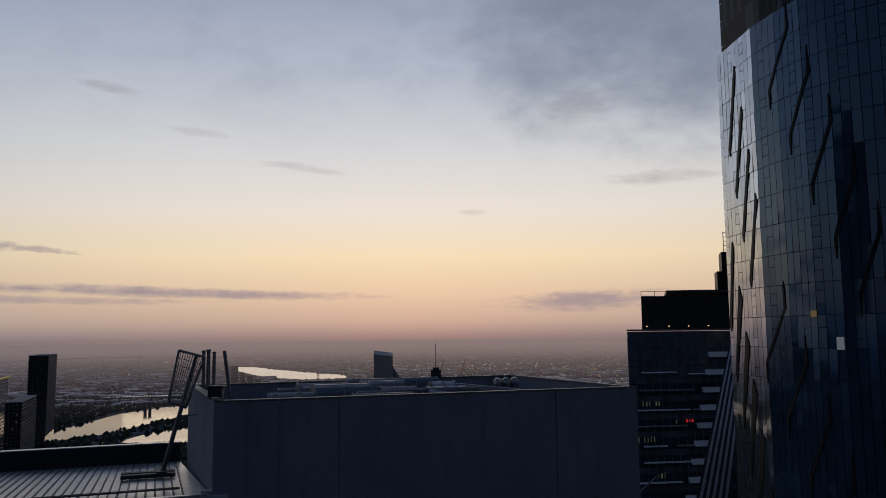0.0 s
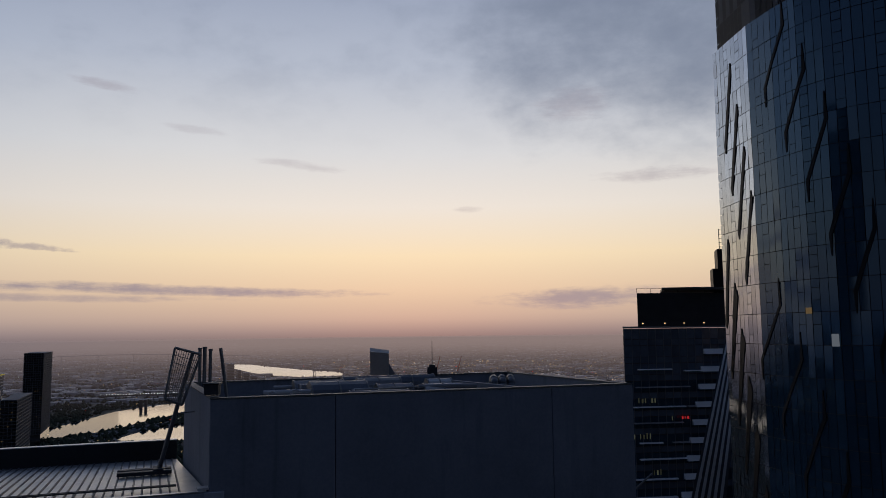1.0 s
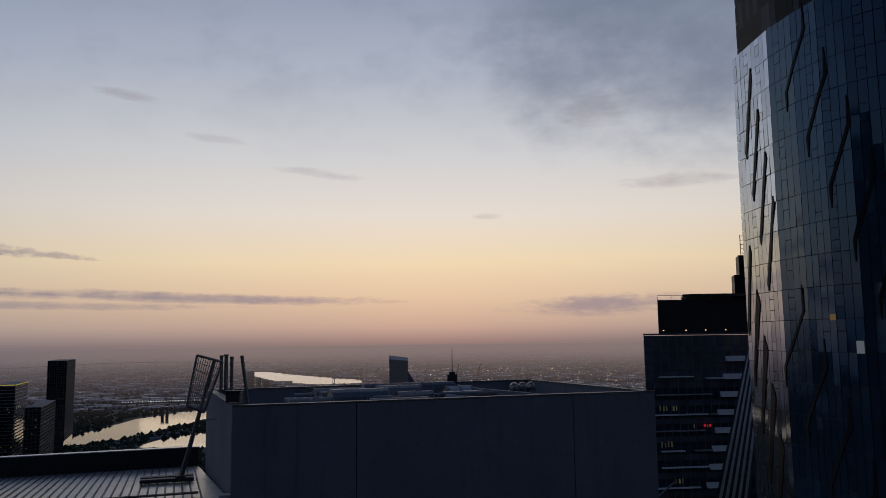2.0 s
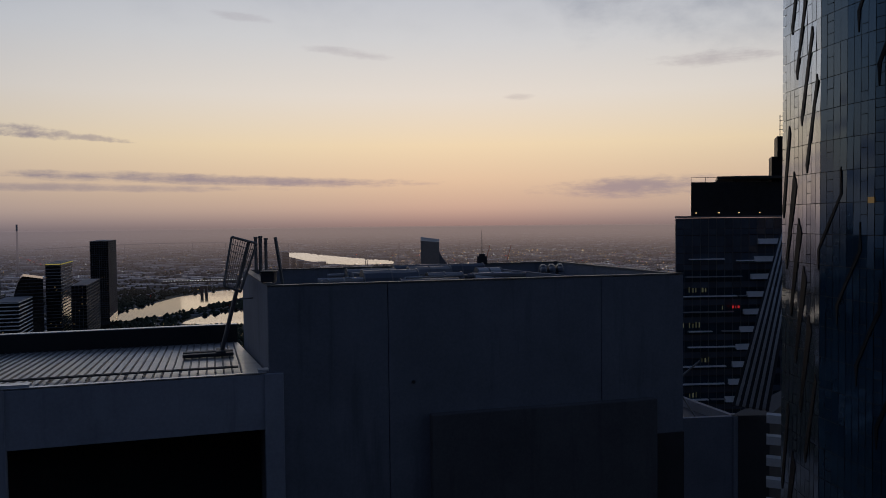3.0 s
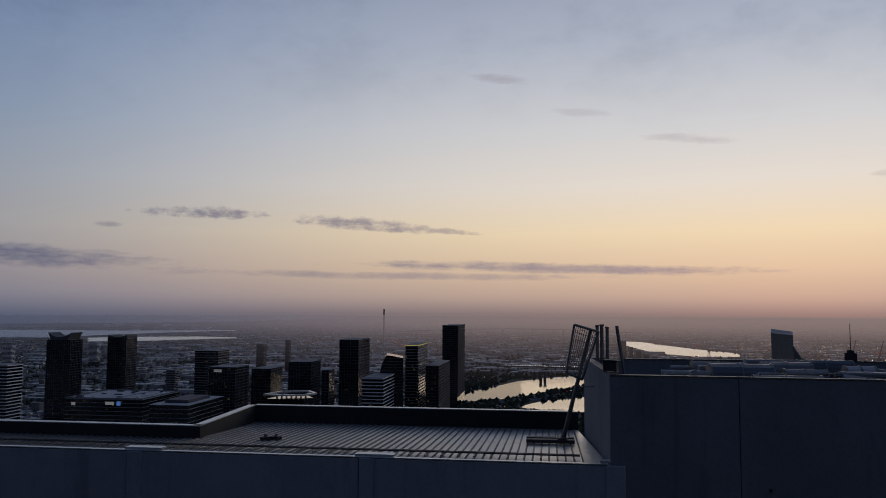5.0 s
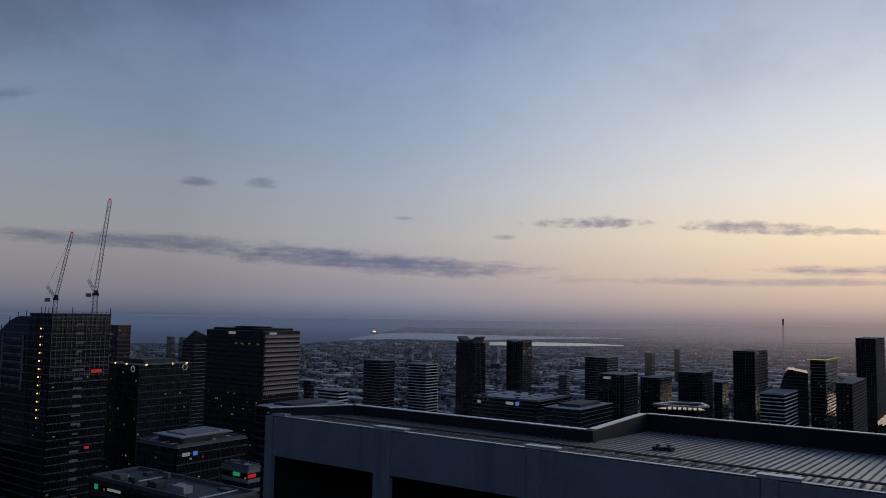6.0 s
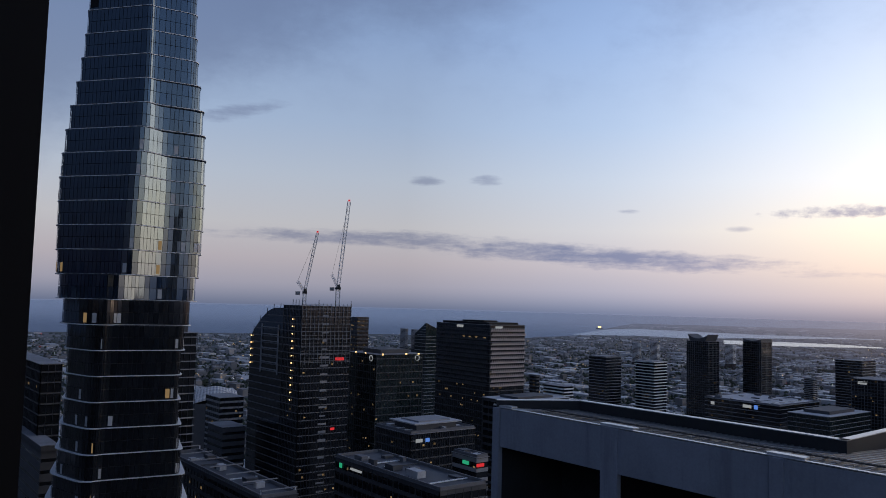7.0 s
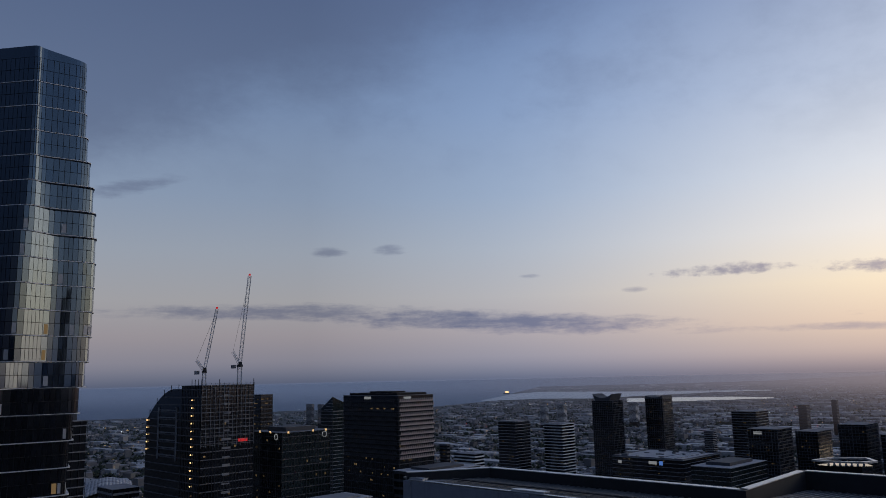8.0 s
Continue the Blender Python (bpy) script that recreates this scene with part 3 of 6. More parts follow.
def plan_block(a, d, z=0.0):
    """A point of the plant room's deck: along its front and back from it."""
    return PA + PDU * a - PN * d + Vector((0, 0, z))


def round_box(g, ca, cd, z0, z1, la, ld, bulge=0.55):
    """A duct with a rounded top, along the block's front direction."""
    steps = 7
    prof = [(-1, 0)] + [(-math.cos(math.pi * k / steps), (z1 - z0) * (1 - bulge) + (z1 - z0) * bulge * math.sin(math.pi * k / steps)) for k in range(steps + 1)] + [(1, 0)]
    lo = [plan_block(ca - la / 2, cd + x * ld / 2, z0 + z) for x, z in prof]
    hi = [plan_block(ca + la / 2, cd + x * ld / 2, z0 + z) for x, z in prof]
    g.hull(lo, hi)


def deck_things():
    rnd = random.Random(4)
    # long air ducts across the deck
    for ca, cd, la, ld, z1, mat, lab in ((5.2, 4.6, 2.3, 1.6, 157.98, DUCT_DARK, "dark arched air duct with metal ribs"), (6.6, 3.2, 2.4, 0.9, 157.66, DUCT_DARK, "low dark air duct on the roof deck"), (7.3, 6.2, 1.9, 1.1, 157.98, STEEL, "short dull metal duct on the roof deck"), (7.6, 4.6, 1.5, 1.0, 157.8, DUCT, "silver air duct lying on the roof deck"),
                                         (9.5, 3.8, 1.7, 0.9, 157.80, DUCT_WHITE, "white rounded air duct on the roof deck"), (9.9, 5.6, 1.1, 0.9, 157.9, DUCT_WHITE, "white insulated duct bend on the roof deck"),
                                         (8.3, 8.4, 4.4, 0.9, 157.95, DUCT_DARK, "dull metal duct run along the back wall"), (4.9, 7.8, 2.2, 1.5, 157.85, ROOF_GREY, "grey sheet-metal plant casing")):
        th = thing("air_duct", plan_block(ca, cd, 156.75), lab, "air duct", "ducts on the plant room roof")
        off = Vector(th.location)
        g = Geo()
        round_box(g, ca, cd, 157.0, z1, la, ld)
        g.v = [tuple(Vector(p) - off) for p in g.v]
        casing = part("casing", g, mat, th)
        k = max(2, int(la / 0.9))
        for i in range(k + 1):
            g = Geo()
            round_box(g, ca - la / 2 + la * i / k, cd, 156.98, z1 + 0.025, 0.06, ld + 0.05)
            g.v = [tuple(Vector(p) - off) for p in g.v]
            part("flange", g, STEEL, casing)
        for i in (-1, 1):
            g = Geo()
            c = plan_block(ca + i * la * 0.35, cd, 156.87) - off
            g.box(c, (0.25, ld * 0.7, 0.26))
            part("stand", g, STEEL, th)
    # small pipes and boxes between the ducts
    for i in range(14):
        ca, cd = rnd.uniform(4.2, 11.0), rnd.uniform(2.2, 9.0)
        if i % 2:
            th = thing("pipe_run", plan_block(ca, cd, 156.75), "thin metal pipe run across the roof deck", "pipe", "deck pipe runs")
            off = Vector(th.location)
            way = PDU * rnd.uniform(0.8, 2.2) + PN * rnd.uniform(-0.6, 0.6)
            h = rnd.uniform(0.75, 1.0)
            g = Geo()
            g.bar(Vector((0, 0, h)) - way, Vector((0, 0, h)) + way, rnd.uniform(0.05, 0.11), 8)
            part("tube", g, rnd.choice((STEEL, DUCT, DUCT_WHITE)), th)
            for t in (-0.8, 0.8):
                g = Geo()
                g.box(way * t + Vector((0, 0, h / 2)), (0.06, 0.06, h))
                part("leg", g, STEEL, th)
        else:
            th = thing("plant_unit", plan_block(ca, cd, 156.75), "small dull metal plant unit on the roof deck", "plant unit", "deck plant units")
            g = Geo()
            w, d, h = rnd.uniform(0.5, 1.2), rnd.uniform(0.5, 1.0), rnd.uniform(0.6, 1.05)
            g.box((0, 0, h / 2 + 0.06), (w, d, h), Matrix.Rotation(ANG, 4, "Z"))
            rounded(part("casing", g, rnd.choice((DUCT, STEEL, ROOF_GREY, RUBBER)), th), 0.03)
            g = Geo()
            g.box((0, 0, 0.03), (w * 0.9, d * 1.1, 0.06), Matrix.Rotation(ANG, 4, "Z"))
            part("plinth", g, CONCRETE, th)
    for i, (ca, cd) in enumerate(((12.2, 4.6), (12.65, 4.7), (13.1, 4.8))):
        th = thing("vent_cowl", plan_block(ca, cd, 156.75), "curved dull metal vent cowl on the roof deck", "vent", "vent cowls")
        g = Geo()
        arc = [Vector((0.0, 0.75 - 0.75 * math.cos(t), 0.6 + 0.5 * math.sin(t))) for t in [math.pi * k / 6 for k in range(7)]]
        for p, q in zip(arc, arc[1:]):
            g.bar(p, q, 0.17, 8)
        part("bend", g, DUCT_DARK, th, smooth=True)
        g = Geo()
        g.bar((0, 0, 0), (0, 0, 0.6), 0.14, 8)
        part("stem", g, DUCT_DARK, th)
    for ca, cd in ((2.2, 3.4), (3.2, 4.0)):
        th = thing("gooseneck_pipe", plan_block(ca, cd, 156.75), "thin pale gooseneck vent pipe", "pipe", "gooseneck pipes")
        g = Geo()
        pts = [Vector((0, 0, 0)), Vector((0, 0, 0.75)), Vector((0.06, 0, 0.92)), Vector((0.22, 0, 0.98)), Vector((0.36, 0, 0.9))]
        for p, q in zip(pts, pts[1:]):
            g.bar(p, q, 0.045, 6)
        part("tube", g, DUCT_WHITE, th)
        g = Geo()
        g.bar((0, 0, 0), (0, 0, 0.04), 0.12, 8)
        part("flange", g, STEEL, th)
    # flues and a raking brace at the end wall
    for az, r, top in ((-16.68, 0.075, 159.36), (-16.36, 0.085, 159.40), (-15.98, 0.075, 159.3)):
        base = polar(az, 36.4)
        th = thing("flue_pipe", (base.x, base.y, 156.75), "upright steel flue pipe standing on the plant room roof", "flue", "flue pipes")
        g = Geo()
        g.bar((0, 0, 0), (0, 0, top - 156.75), r, 10)
        pipe = part("pipe", g, STEEL, th)
        g = Geo()
        g.bar((0, 0, top - 156.75 - 0.06), (0, 0, top - 156.75 + 0.02), r * 1.25, 10)
        part("collar", g, STEEL, pipe)
    th = thing("raking_brace", plan_block(1.0, 8.6, 156.75), "dark steel raking brace beside the flues", "brace")
    g = Geo()
    g.bar((0, 0, 0), (-0.35, -0.1, 2.6), 0.08, 6)
    part("strut", g, STEEL, th)
    g = Geo()
    g.box((0, 0, 0.02), (0.3, 0.3, 0.04))
    part("foot", g, STEEL, th)
    th = thing("junction_box", plan_block(0.1, 1.2, 157.81), "small dark junction box on the parapet", "box")
    g = Geo()
    g.box((0, 0, 0.22), (0.5, 0.4, 0.36))
    g.box((0, 0, 0.42), (0.6, 0.5, 0.05))
    rounded(part("casing", g, RUBBER, th), 0.02)
    for x in (-0.2, 0.2):
        g = Geo()
        g.box((x, 0, 0.03), (0.06, 0.3, 0.06))
        part("bracket", g, STEEL, th)
    th = thing("aerial_mast", plan_block(10.9, 9.75, 157.81), "thin aerial mast with a small box on the back parapet", "aerial")
    g = Geo()
    g.bar((0, 0, 0), (0, 0, 1.7), 0.025, 6, 0.012)
    part("mast", g, STEEL, th)
    g = Geo()
    g.box((0, 0, 0.2), (0.5, 0.35, 0.4))
    g.box((0, 0, 0.46), (0.3, 0.3, 0.12))
    part("box", g, RUBBER, th)


deck_things()


def roof_z(v):
    return 154.72 - 0.045 * v


def lower_roof():
    """The lower roof: sheet with standing ribs, parapets, fascia panels and pilasters."""
    th = thing("office_roof_wing", nb(-16, 4, 130), "lower concrete wing with ribbed metal roof and parapets", "building wing")
    off = Vector(th.location)

    def put(name, geo, mat, label="", parent=th):
        geo.v = [tuple(Vector(p) - off) for p in geo.v]
        return part(name, geo, mat, parent, label)

    front_l, back_l, inner, inner2, back_r = (-32.8, 0.0), (-30.6, 3.9), (-16.75, 3.9), (-17.15, 11.3), (-0.7, 11.3)
    g = Geo()
    pl = [(-32.6, 0.1), (-0.05, 0.1), (-0.7, 11.3), (-17.1, 11.3), (-16.8, 3.9), (-30.6, 3.9)]
    k = len(g.v)
    g.v.extend(tuple(nb(u, v, roof_z(v))) for u, v in pl)
    g.f.append((k, k + 1, k + 2, k + 3, k + 4, k + 5))
    sheet = put("roof_sheet", g, ROOF_SHEET, "pale ribbed metal roof sheeting")
    # ribs of the sheeting, darkened in place of their shadows
    rib = Geo()
    L = 11.1
    for (y0, y1) in ((0.0, L),):
        a, b = 0.035, 0.018
        rib.hull([(-a, y0, 0), (a, y0, 0), (b, y0, 0.05), (-b, y0, 0.05)], [(-a, y1, -0.045 * y1), (a, y1, -0.045 * y1), (b, y1, 0.05 - 0.045 * y1), (-b, y1, 0.05 - 0.045 * y1)])
    long_rib = rib.mesh("rib", ROOF_RIB_SHADE)
    rib = Geo()
    a, b, y1 = 0.035, 0.018, 3.75
    rib.hull([(-a, 0, 0), (a, 0, 0), (b, 0, 0.05), (-b, 0, 0.05)], [(-a, y1, -0.045 * y1), (a, y1, -0.045 * y1), (b, y1, 0.05 - 0.045 * y1), (-b, y1, 0.05 - 0.045 * y1)])
    short_rib = rib.mesh("rib", ROOF_RIB_SHADE)
    u = -0.9
    while u > -31.0:
        ob = part("rib", long_rib if u > -16.9 else short_rib, None, th)
        p = nb(u, 0.12, roof_z(0.12) + 0.002) - off
        ob.location, ob.rotation_euler = p, (0, 0, ANG)
        u -= 0.30
    # gutter flashing and the raised safety rail along the front
    g = Geo()
    m = Matrix.Translation(NB) @ Matrix.Rotation(ANG, 4, "Z")
    g.box((-16.4, 0.02, 154.745), (32.6, 0.22, 0.03), m)
    put("flashing", g, CAPPING, "dull metal edge flashing")
    g = Geo()
    for v, z in ((1.05, 0.14), (1.25, 0.14)):
        g.box((-15.8, v, roof_z(v) + z), (29.6, 0.05, 0.05), m)
    guard = put("guard_rail", g, RUBBER, "dark low rail along the roof edge")
    brk = Geo()
    brk.box((0, 0.25, 0.08), (0.045, 0.9, 0.05))
    brk.box((0, 0.25, 0.03), (0.03, 0.06, 0.12))
    brk_mesh = brk.mesh("rail_bracket", STEEL)
    for i in range(49):
        ob = part("rail_bracket", brk_mesh, None, guard)
        ob.location, ob.rotation_euler = nb(-1.2 - 0.6 * i, 0.75, roof_z(0.9)) - off, (0, 0, ANG)
    # parapets with metal capping
    runs = ((back_l, inner), (inner, inner2), (inner2, back_r), (front_l, back_l))
    for a, b in runs:
        g = Geo()
        wall_between(g, nb(*a), nb(*b), 0.32, 130, 155.06)
        para = put("parapet", g, PARAPET, "dark bitumen-painted parapet")
        g = Geo()
        wall_between(g, nb(*a) - (nb(*b) - nb(*a)).normalized() * 0.02, nb(*b), 0.38, 155.065, 155.10)
        put("capping", g, CAPPING, "dull metal capping strip", para)
    # fascia panels and pilasters of the front
    cuts = (-33.0, -25.75, -17.75, -8.87, -0.1)
    for a, b in zip(cuts, cuts[1:]):
        g = Geo()
        g.box(((a + b) / 2 + 0.25, 0.02, 153.72), (b - a - 0.56, 0.2, 1.96), m)
        rounded(put("fascia_panel", g, CONCRETE_PALE), 0.015, 1)
    for a, w in ((-33.0, 0.5), (-25.75, 0.95), (-17.75, 0.56), (-8.87, 0.54), (-0.16, 0.66)):
        g = Geo()
        g.box((a + w / 2, 0.0, 147.36), (w, 0.30, 14.7), m)
        pil = rounded(put("pilaster", g, CONCRETE_PALE), 0.015, 1)
        g = Geo()
        g.box((a + w / 2 + 0.25, 0.28, 154.80), (w + 0.9, 0.42, 0.07), m)
        put("cap_plate", g, CAPPING, "pale flat cap plate", pil)
    # deep recess behind the fascia, its shade painted in with near-black surfaces
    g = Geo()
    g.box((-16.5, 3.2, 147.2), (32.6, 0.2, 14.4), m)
    put("recess_wall", g, VOID, "recessed wall painted near-black as shade")
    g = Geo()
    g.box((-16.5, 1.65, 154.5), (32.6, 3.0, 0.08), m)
    put("soffit", g, VOID, "soffit painted near-black as shade")
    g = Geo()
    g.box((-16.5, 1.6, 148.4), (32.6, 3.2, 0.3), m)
    put("ledge", g, VOID, "ledge painted near-black as shade")
    g = Geo()
    g.box((-32.9, 1.6, 147.0), (0.2, 3.2, 15.2), m)
    put("end_wall", g, CONCRETE)


lower_roof()


def roof_odds():
    # tilted mesh frame on a leaning pole
    base = nb(-1.55, 5.6, roof_z(5.6))
    th = thing("mesh_panel_mast", base, "leaning steel pole carrying a tilted wire grid panel", "aerial")
    off = Vector(base)
    top = polar(-17.13, 33.0, 159.25) - off
    g = Geo()
    g.bar((0, 0, 0.1), top, 0.095, 8, 0.075)
    part("pole", g, STEEL, th)
    g = Geo()
    m = Matrix.Rotation(ANG, 4, "Z")
    g.box((-0.5, -0.3, 0.16), (2.0, 0.35, 0.14), m)
    g.box((-0.5, 0.3, 0.16), (2.0, 0.35, 0.14), m)
    g.box((0, 0, 0.26), (0.4, 0.9, 0.08), m)
    rounded(part("ballast_base", g, RUBBER, th, "dark ballast base frame"), 0.02)
    c = [polar(-18.30, 32.6, 159.46) - off, polar(-16.59, 33.0, 159.17) - off, polar(-17.76, 32.8, 157.22) - off, polar(-18.91, 32.4, 157.52) - off]
    g = Geo()
    for a, b in zip(c, c[1:] + c[:1]):
        g.bar(a, b, 0.05, 6)
    pf = part("panel_frame", g, STEEL, th)
    g = Geo()
    for i in range(1, 11):
        t = i / 11
        g.bar(c[0].lerp(c[1], t), c[3].lerp(c[2], t), 0.016, 4)
    for i in (1, 2, 5, 6):
        t = i / 7
        g.bar(c[0].lerp(c[3], t), c[1].lerp(c[2], t), 0.016, 4)
    part("wire_grid", g, STEEL, pf, "thin wire grid")
    g = Geo()
    g.bar(Vector(top) * 0.5, Vector(top) * 0.5 + U * 0.9 + Vector((0, 0, 0.05)), 0.025, 6)
    part("stay", g, STEEL, th)
    for u, v in ((-13.9, 4.0), (-13.5, 4.2)):
        th = thing("roof_penetration", nb(u, v, roof_z(v)), "small dark roof penetration on the metal roof", "vent", "roof penetrations")
        g = Geo()
        g.box((0, 0, 0.08), (0.35, 0.3, 0.16))
        part("upstand", g, RUBBER, th)
        g = Geo()
        g.bar((0, 0, 0.1), (0, 0, 0.28), 0.08, 8)
        part("cap", g, STEEL, th)
    # low block with a frame on the far side of the plant room
    A = polar(13.75, 46.0)
    B = polar(17.45, 47.2)
    th = thing("rooftop_annex", (A.x, A.y, 130), "low grey concrete annex with a dark opening", "rooftop block")
    off = Vector(th.location)
    g = Geo()
    A2 = A - U * 1.5
    wall_between(g, A2, B, 0.3, 130, 148.75)
    g.v = [tuple(Vector(p) - off) for p in g.v]
    rounded(part("wall", g, CONCRETE, th), 0.02)
    g = Geo()
    wall_between(g, B, B + V * 6, 0.3, 130, 148.75)
    g.v = [tuple(Vector(p) - off) for p in g.v]
    part("side_wall", g, CONCRETE, th)
    g = Geo()
    g.prism([A2 + V * 0.3, B + V * 0.3 - U * 0.3, B + V * 6 - U * 0.3, A2 + V * 6], 130, 148.2)
    g.v = [tuple(Vector(p) - off) for p in g.v]
    part("deck", g, SLAB_DARK, th)
    d = (B - A2).normalized()
    g = Geo()
    n = Vector((d.y, -d.x, 0))
    p = A + d * 0.55
    g.prism([p + n * 0.03, p + d * 1.25 + n * 0.03, p + d * 1.25 - n * 0.1, p - n * 0.1], 138, 146.2)
    g.v = [tuple(Vector(q) - off) for q in g.v]
    part("opening", g, FIN_DARK, th, "black doorway")
    th = thing("tripod_frame", A + V * 2.6 + U * 1.2 + Vector((0, 0, 148.2)), "steel tripod frame on the annex roof", "frame")
    for q in ((-1.6, -0.6, 0), (1.1, -0.5, 0), (0.2, 1.2, 0), (-0.4, -1.0, 0)):
        g = Geo()
        g.bar(q, (0, 0, 1.9), 0.05, 6)
        part("leg", g, STEEL, th)
    g = Geo()
    g.bar((0, 0, 1.6), (0, 0, 3.1), 0.05, 6)
    part("post", g, STEEL, th)
    g = Geo()
    g.bar((-0.2, 0, 1.8), (1.6, 0.3, 3.2), 0.06, 6)
    part("arm", g, STEEL, th)


roof_odds()

# ---- towers ----


def meet(corner, way, az):
    """How far along way from corner the line of sight at that azimuth is met."""
    r = polar(az, 1.0)
    cross = lambda a, b: a.x * b.y - a.y * b.x
    return -cross(corner, r) / cross(way, r)


def windows_lit(g, a, b, z0, storey, count, share, rnd, off, wide=1.5, tall=1.1):
    d = (b - a)
    n = Vector((d.y, -d.x, 0)).normalized()
    length = d.length
    d = d.normalized()
    cols = max(1, int(length / wide))
    for k in range(count):
        busy = rnd.choice((0.2, 0.5, 1.0, 1.0, 4.0))
        for i in range(cols):
            if rnd.random() < share * busy:
                p = a + d * (wide * (i + 0.12)) + n * 0.03
                q = p + d * wide * 0.76
                lo, hi = z0 + storey * k + storey * 0.42, z0 + storey * k + storey * 0.42 + tall * rnd.uniform(0.5, 1.0)
                g.face(*(Vector((w.x, w.y, h)) - off for w, h in ((p, lo), (q, lo), (q, hi), (p, hi))))


def tower(name, label, az_l, az_c, az_r, dist, top, storey=3.6, band=0.32, proud=0.15, slab=SLAB_GREY, glass=GLASS_DARK, mullion=3.0, fin=FRAME_DARK, lit=0.03, warm=True,
          crown=0.0, from_z=0.0, way_r=None, way_l=None, seed=1, group="", roof=ROOF_GREY, category="office tower", max_bands=60):
    """A tower with a near corner at az_c and two visible sides reaching to az_l and az_r."""
    rnd = random.Random(seed)
    way_r, way_l = way_r or V, way_l or -U
    c = polar(az_c, dist)
    wr, wl = meet(c, way_r, az_r), meet(c, way_l, az_l)
    R, Lp = c + way_r * wr, c + way_l * wl
    F = R + way_l * wl
    ring = [c, R, F, Lp]
    th = thing(name, (c.x, c.y, from_z), label, category, group)
    off = Vector(th.location)

    def put(n, g, mat, lab="", parent=th):
        g.v = [tuple(Vector(p) - off) for p in g.v]
        return part(n, g, mat, parent, lab)

    g = Geo()
    g.prism(ring, from_z, top)
    body = put("body", g, glass)
    mid = (c + F) / 2
    count = int((top - from_z) / storey)
    first = max(0, count - max_bands)

    def grown(d):
        out = []
        for p in ring:
            w = (p - mid)
            out.append(mid + way_r * ((w.dot(way_r)) + math.copysign(d, w.dot(way_r))) + way_l * ((w.dot(way_l)) + math.copysign(d, w.dot(way_l))))
        return out

    g = Geo()
    g.prism([p - off for p in grown(proud)], 0, storey * band)
    band_mesh = g.mesh("floor_band", slab)
    for k in range(first, count + 1):
        ob = part("floor_band", band_mesh, None, th)
        ob.location = (0, 0, min(k * storey, top - from_z - storey * band))
    if mullion:
        g = Geo()
        big = grown(proud * 0.6)
        for a, b in ((big[3], big[0]), (big[0], big[1])):
            n = max(2, int((b - a).length / mullion))
            for i in range(n + 1):
                p = a.lerp(b, i / n)
                s = 0.09 if i % 4 else 0.16
                g.prism([p + Vector((x * s, y * s, 0)) for x, y in ((-1, -1), (1, -1), (1, 1), (-1, 1))], from_z + first * storey, top)
        put("mullions", g, fin)
    if lit:
        g = Geo()
        windows_lit(g, Lp, c, from_z + first * storey, storey, count - first, lit, rnd, off)
        windows_lit(g, c, R, from_z + first * storey, storey, count - first, lit, rnd, off)
        if g.f:
            tagged(part("lit_windows", g, ROOM_WARM if warm else ROOM_COOL, th, "lit office windows"), kind="stuff")
    g = Geo()
    g.prism(grown(-0.5), top, top + 0.25)
    put("roof", g, roof)
    if crown:
        g = Geo()
        s = [mid + (p - mid) * 0.62 for p in ring]
        g.prism(s, top + 0.2, top + crown)
        put("plant_box", g, SLAB_DARK)
    return th, ring, off


def glass_panes(g, a, b, z0, z1, nx, nz, jitter, rnd, gap=0.05, off=Vector((0, 0, 0)), tops=None, skip=None):
    """Panes of a glass wall from a to b, each tilted a little by itself."""
    d = (b - a)
    n = Vector((d.y, -d.x, 0)).normalized()
    for i in range(nx):
        p, q = a.lerp(b, i / nx), a.lerp(b, (i + 1) / nx)
        e = (q - p).normalized() * gap
        p, q = p + e, q - e
        for k in range(nz):
            lo, hi = z0 + (z1 - z0) * k / nz + gap, z0 + (z1 - z0) * (k + 1) / nz - gap
            if skip and skip((p + q) / 2, (lo + hi) / 2):
                continue
            t = [rnd.gauss(0, jitter) for _ in range(2)]
            w, h = (q - p).length, hi - lo
            o = [n * (sx * t[0] * w / 2 + sz * t[1] * h / 2 + 0.05) for sx, sz in ((-1, -1), (1, -1), (1, 1), (-1, 1))]
            g.face(*(Vector((r.x, r.y, z)) + m - off for (r, z), m in zip(((p, lo), (q, lo), (q, hi), (p, hi)), o)))


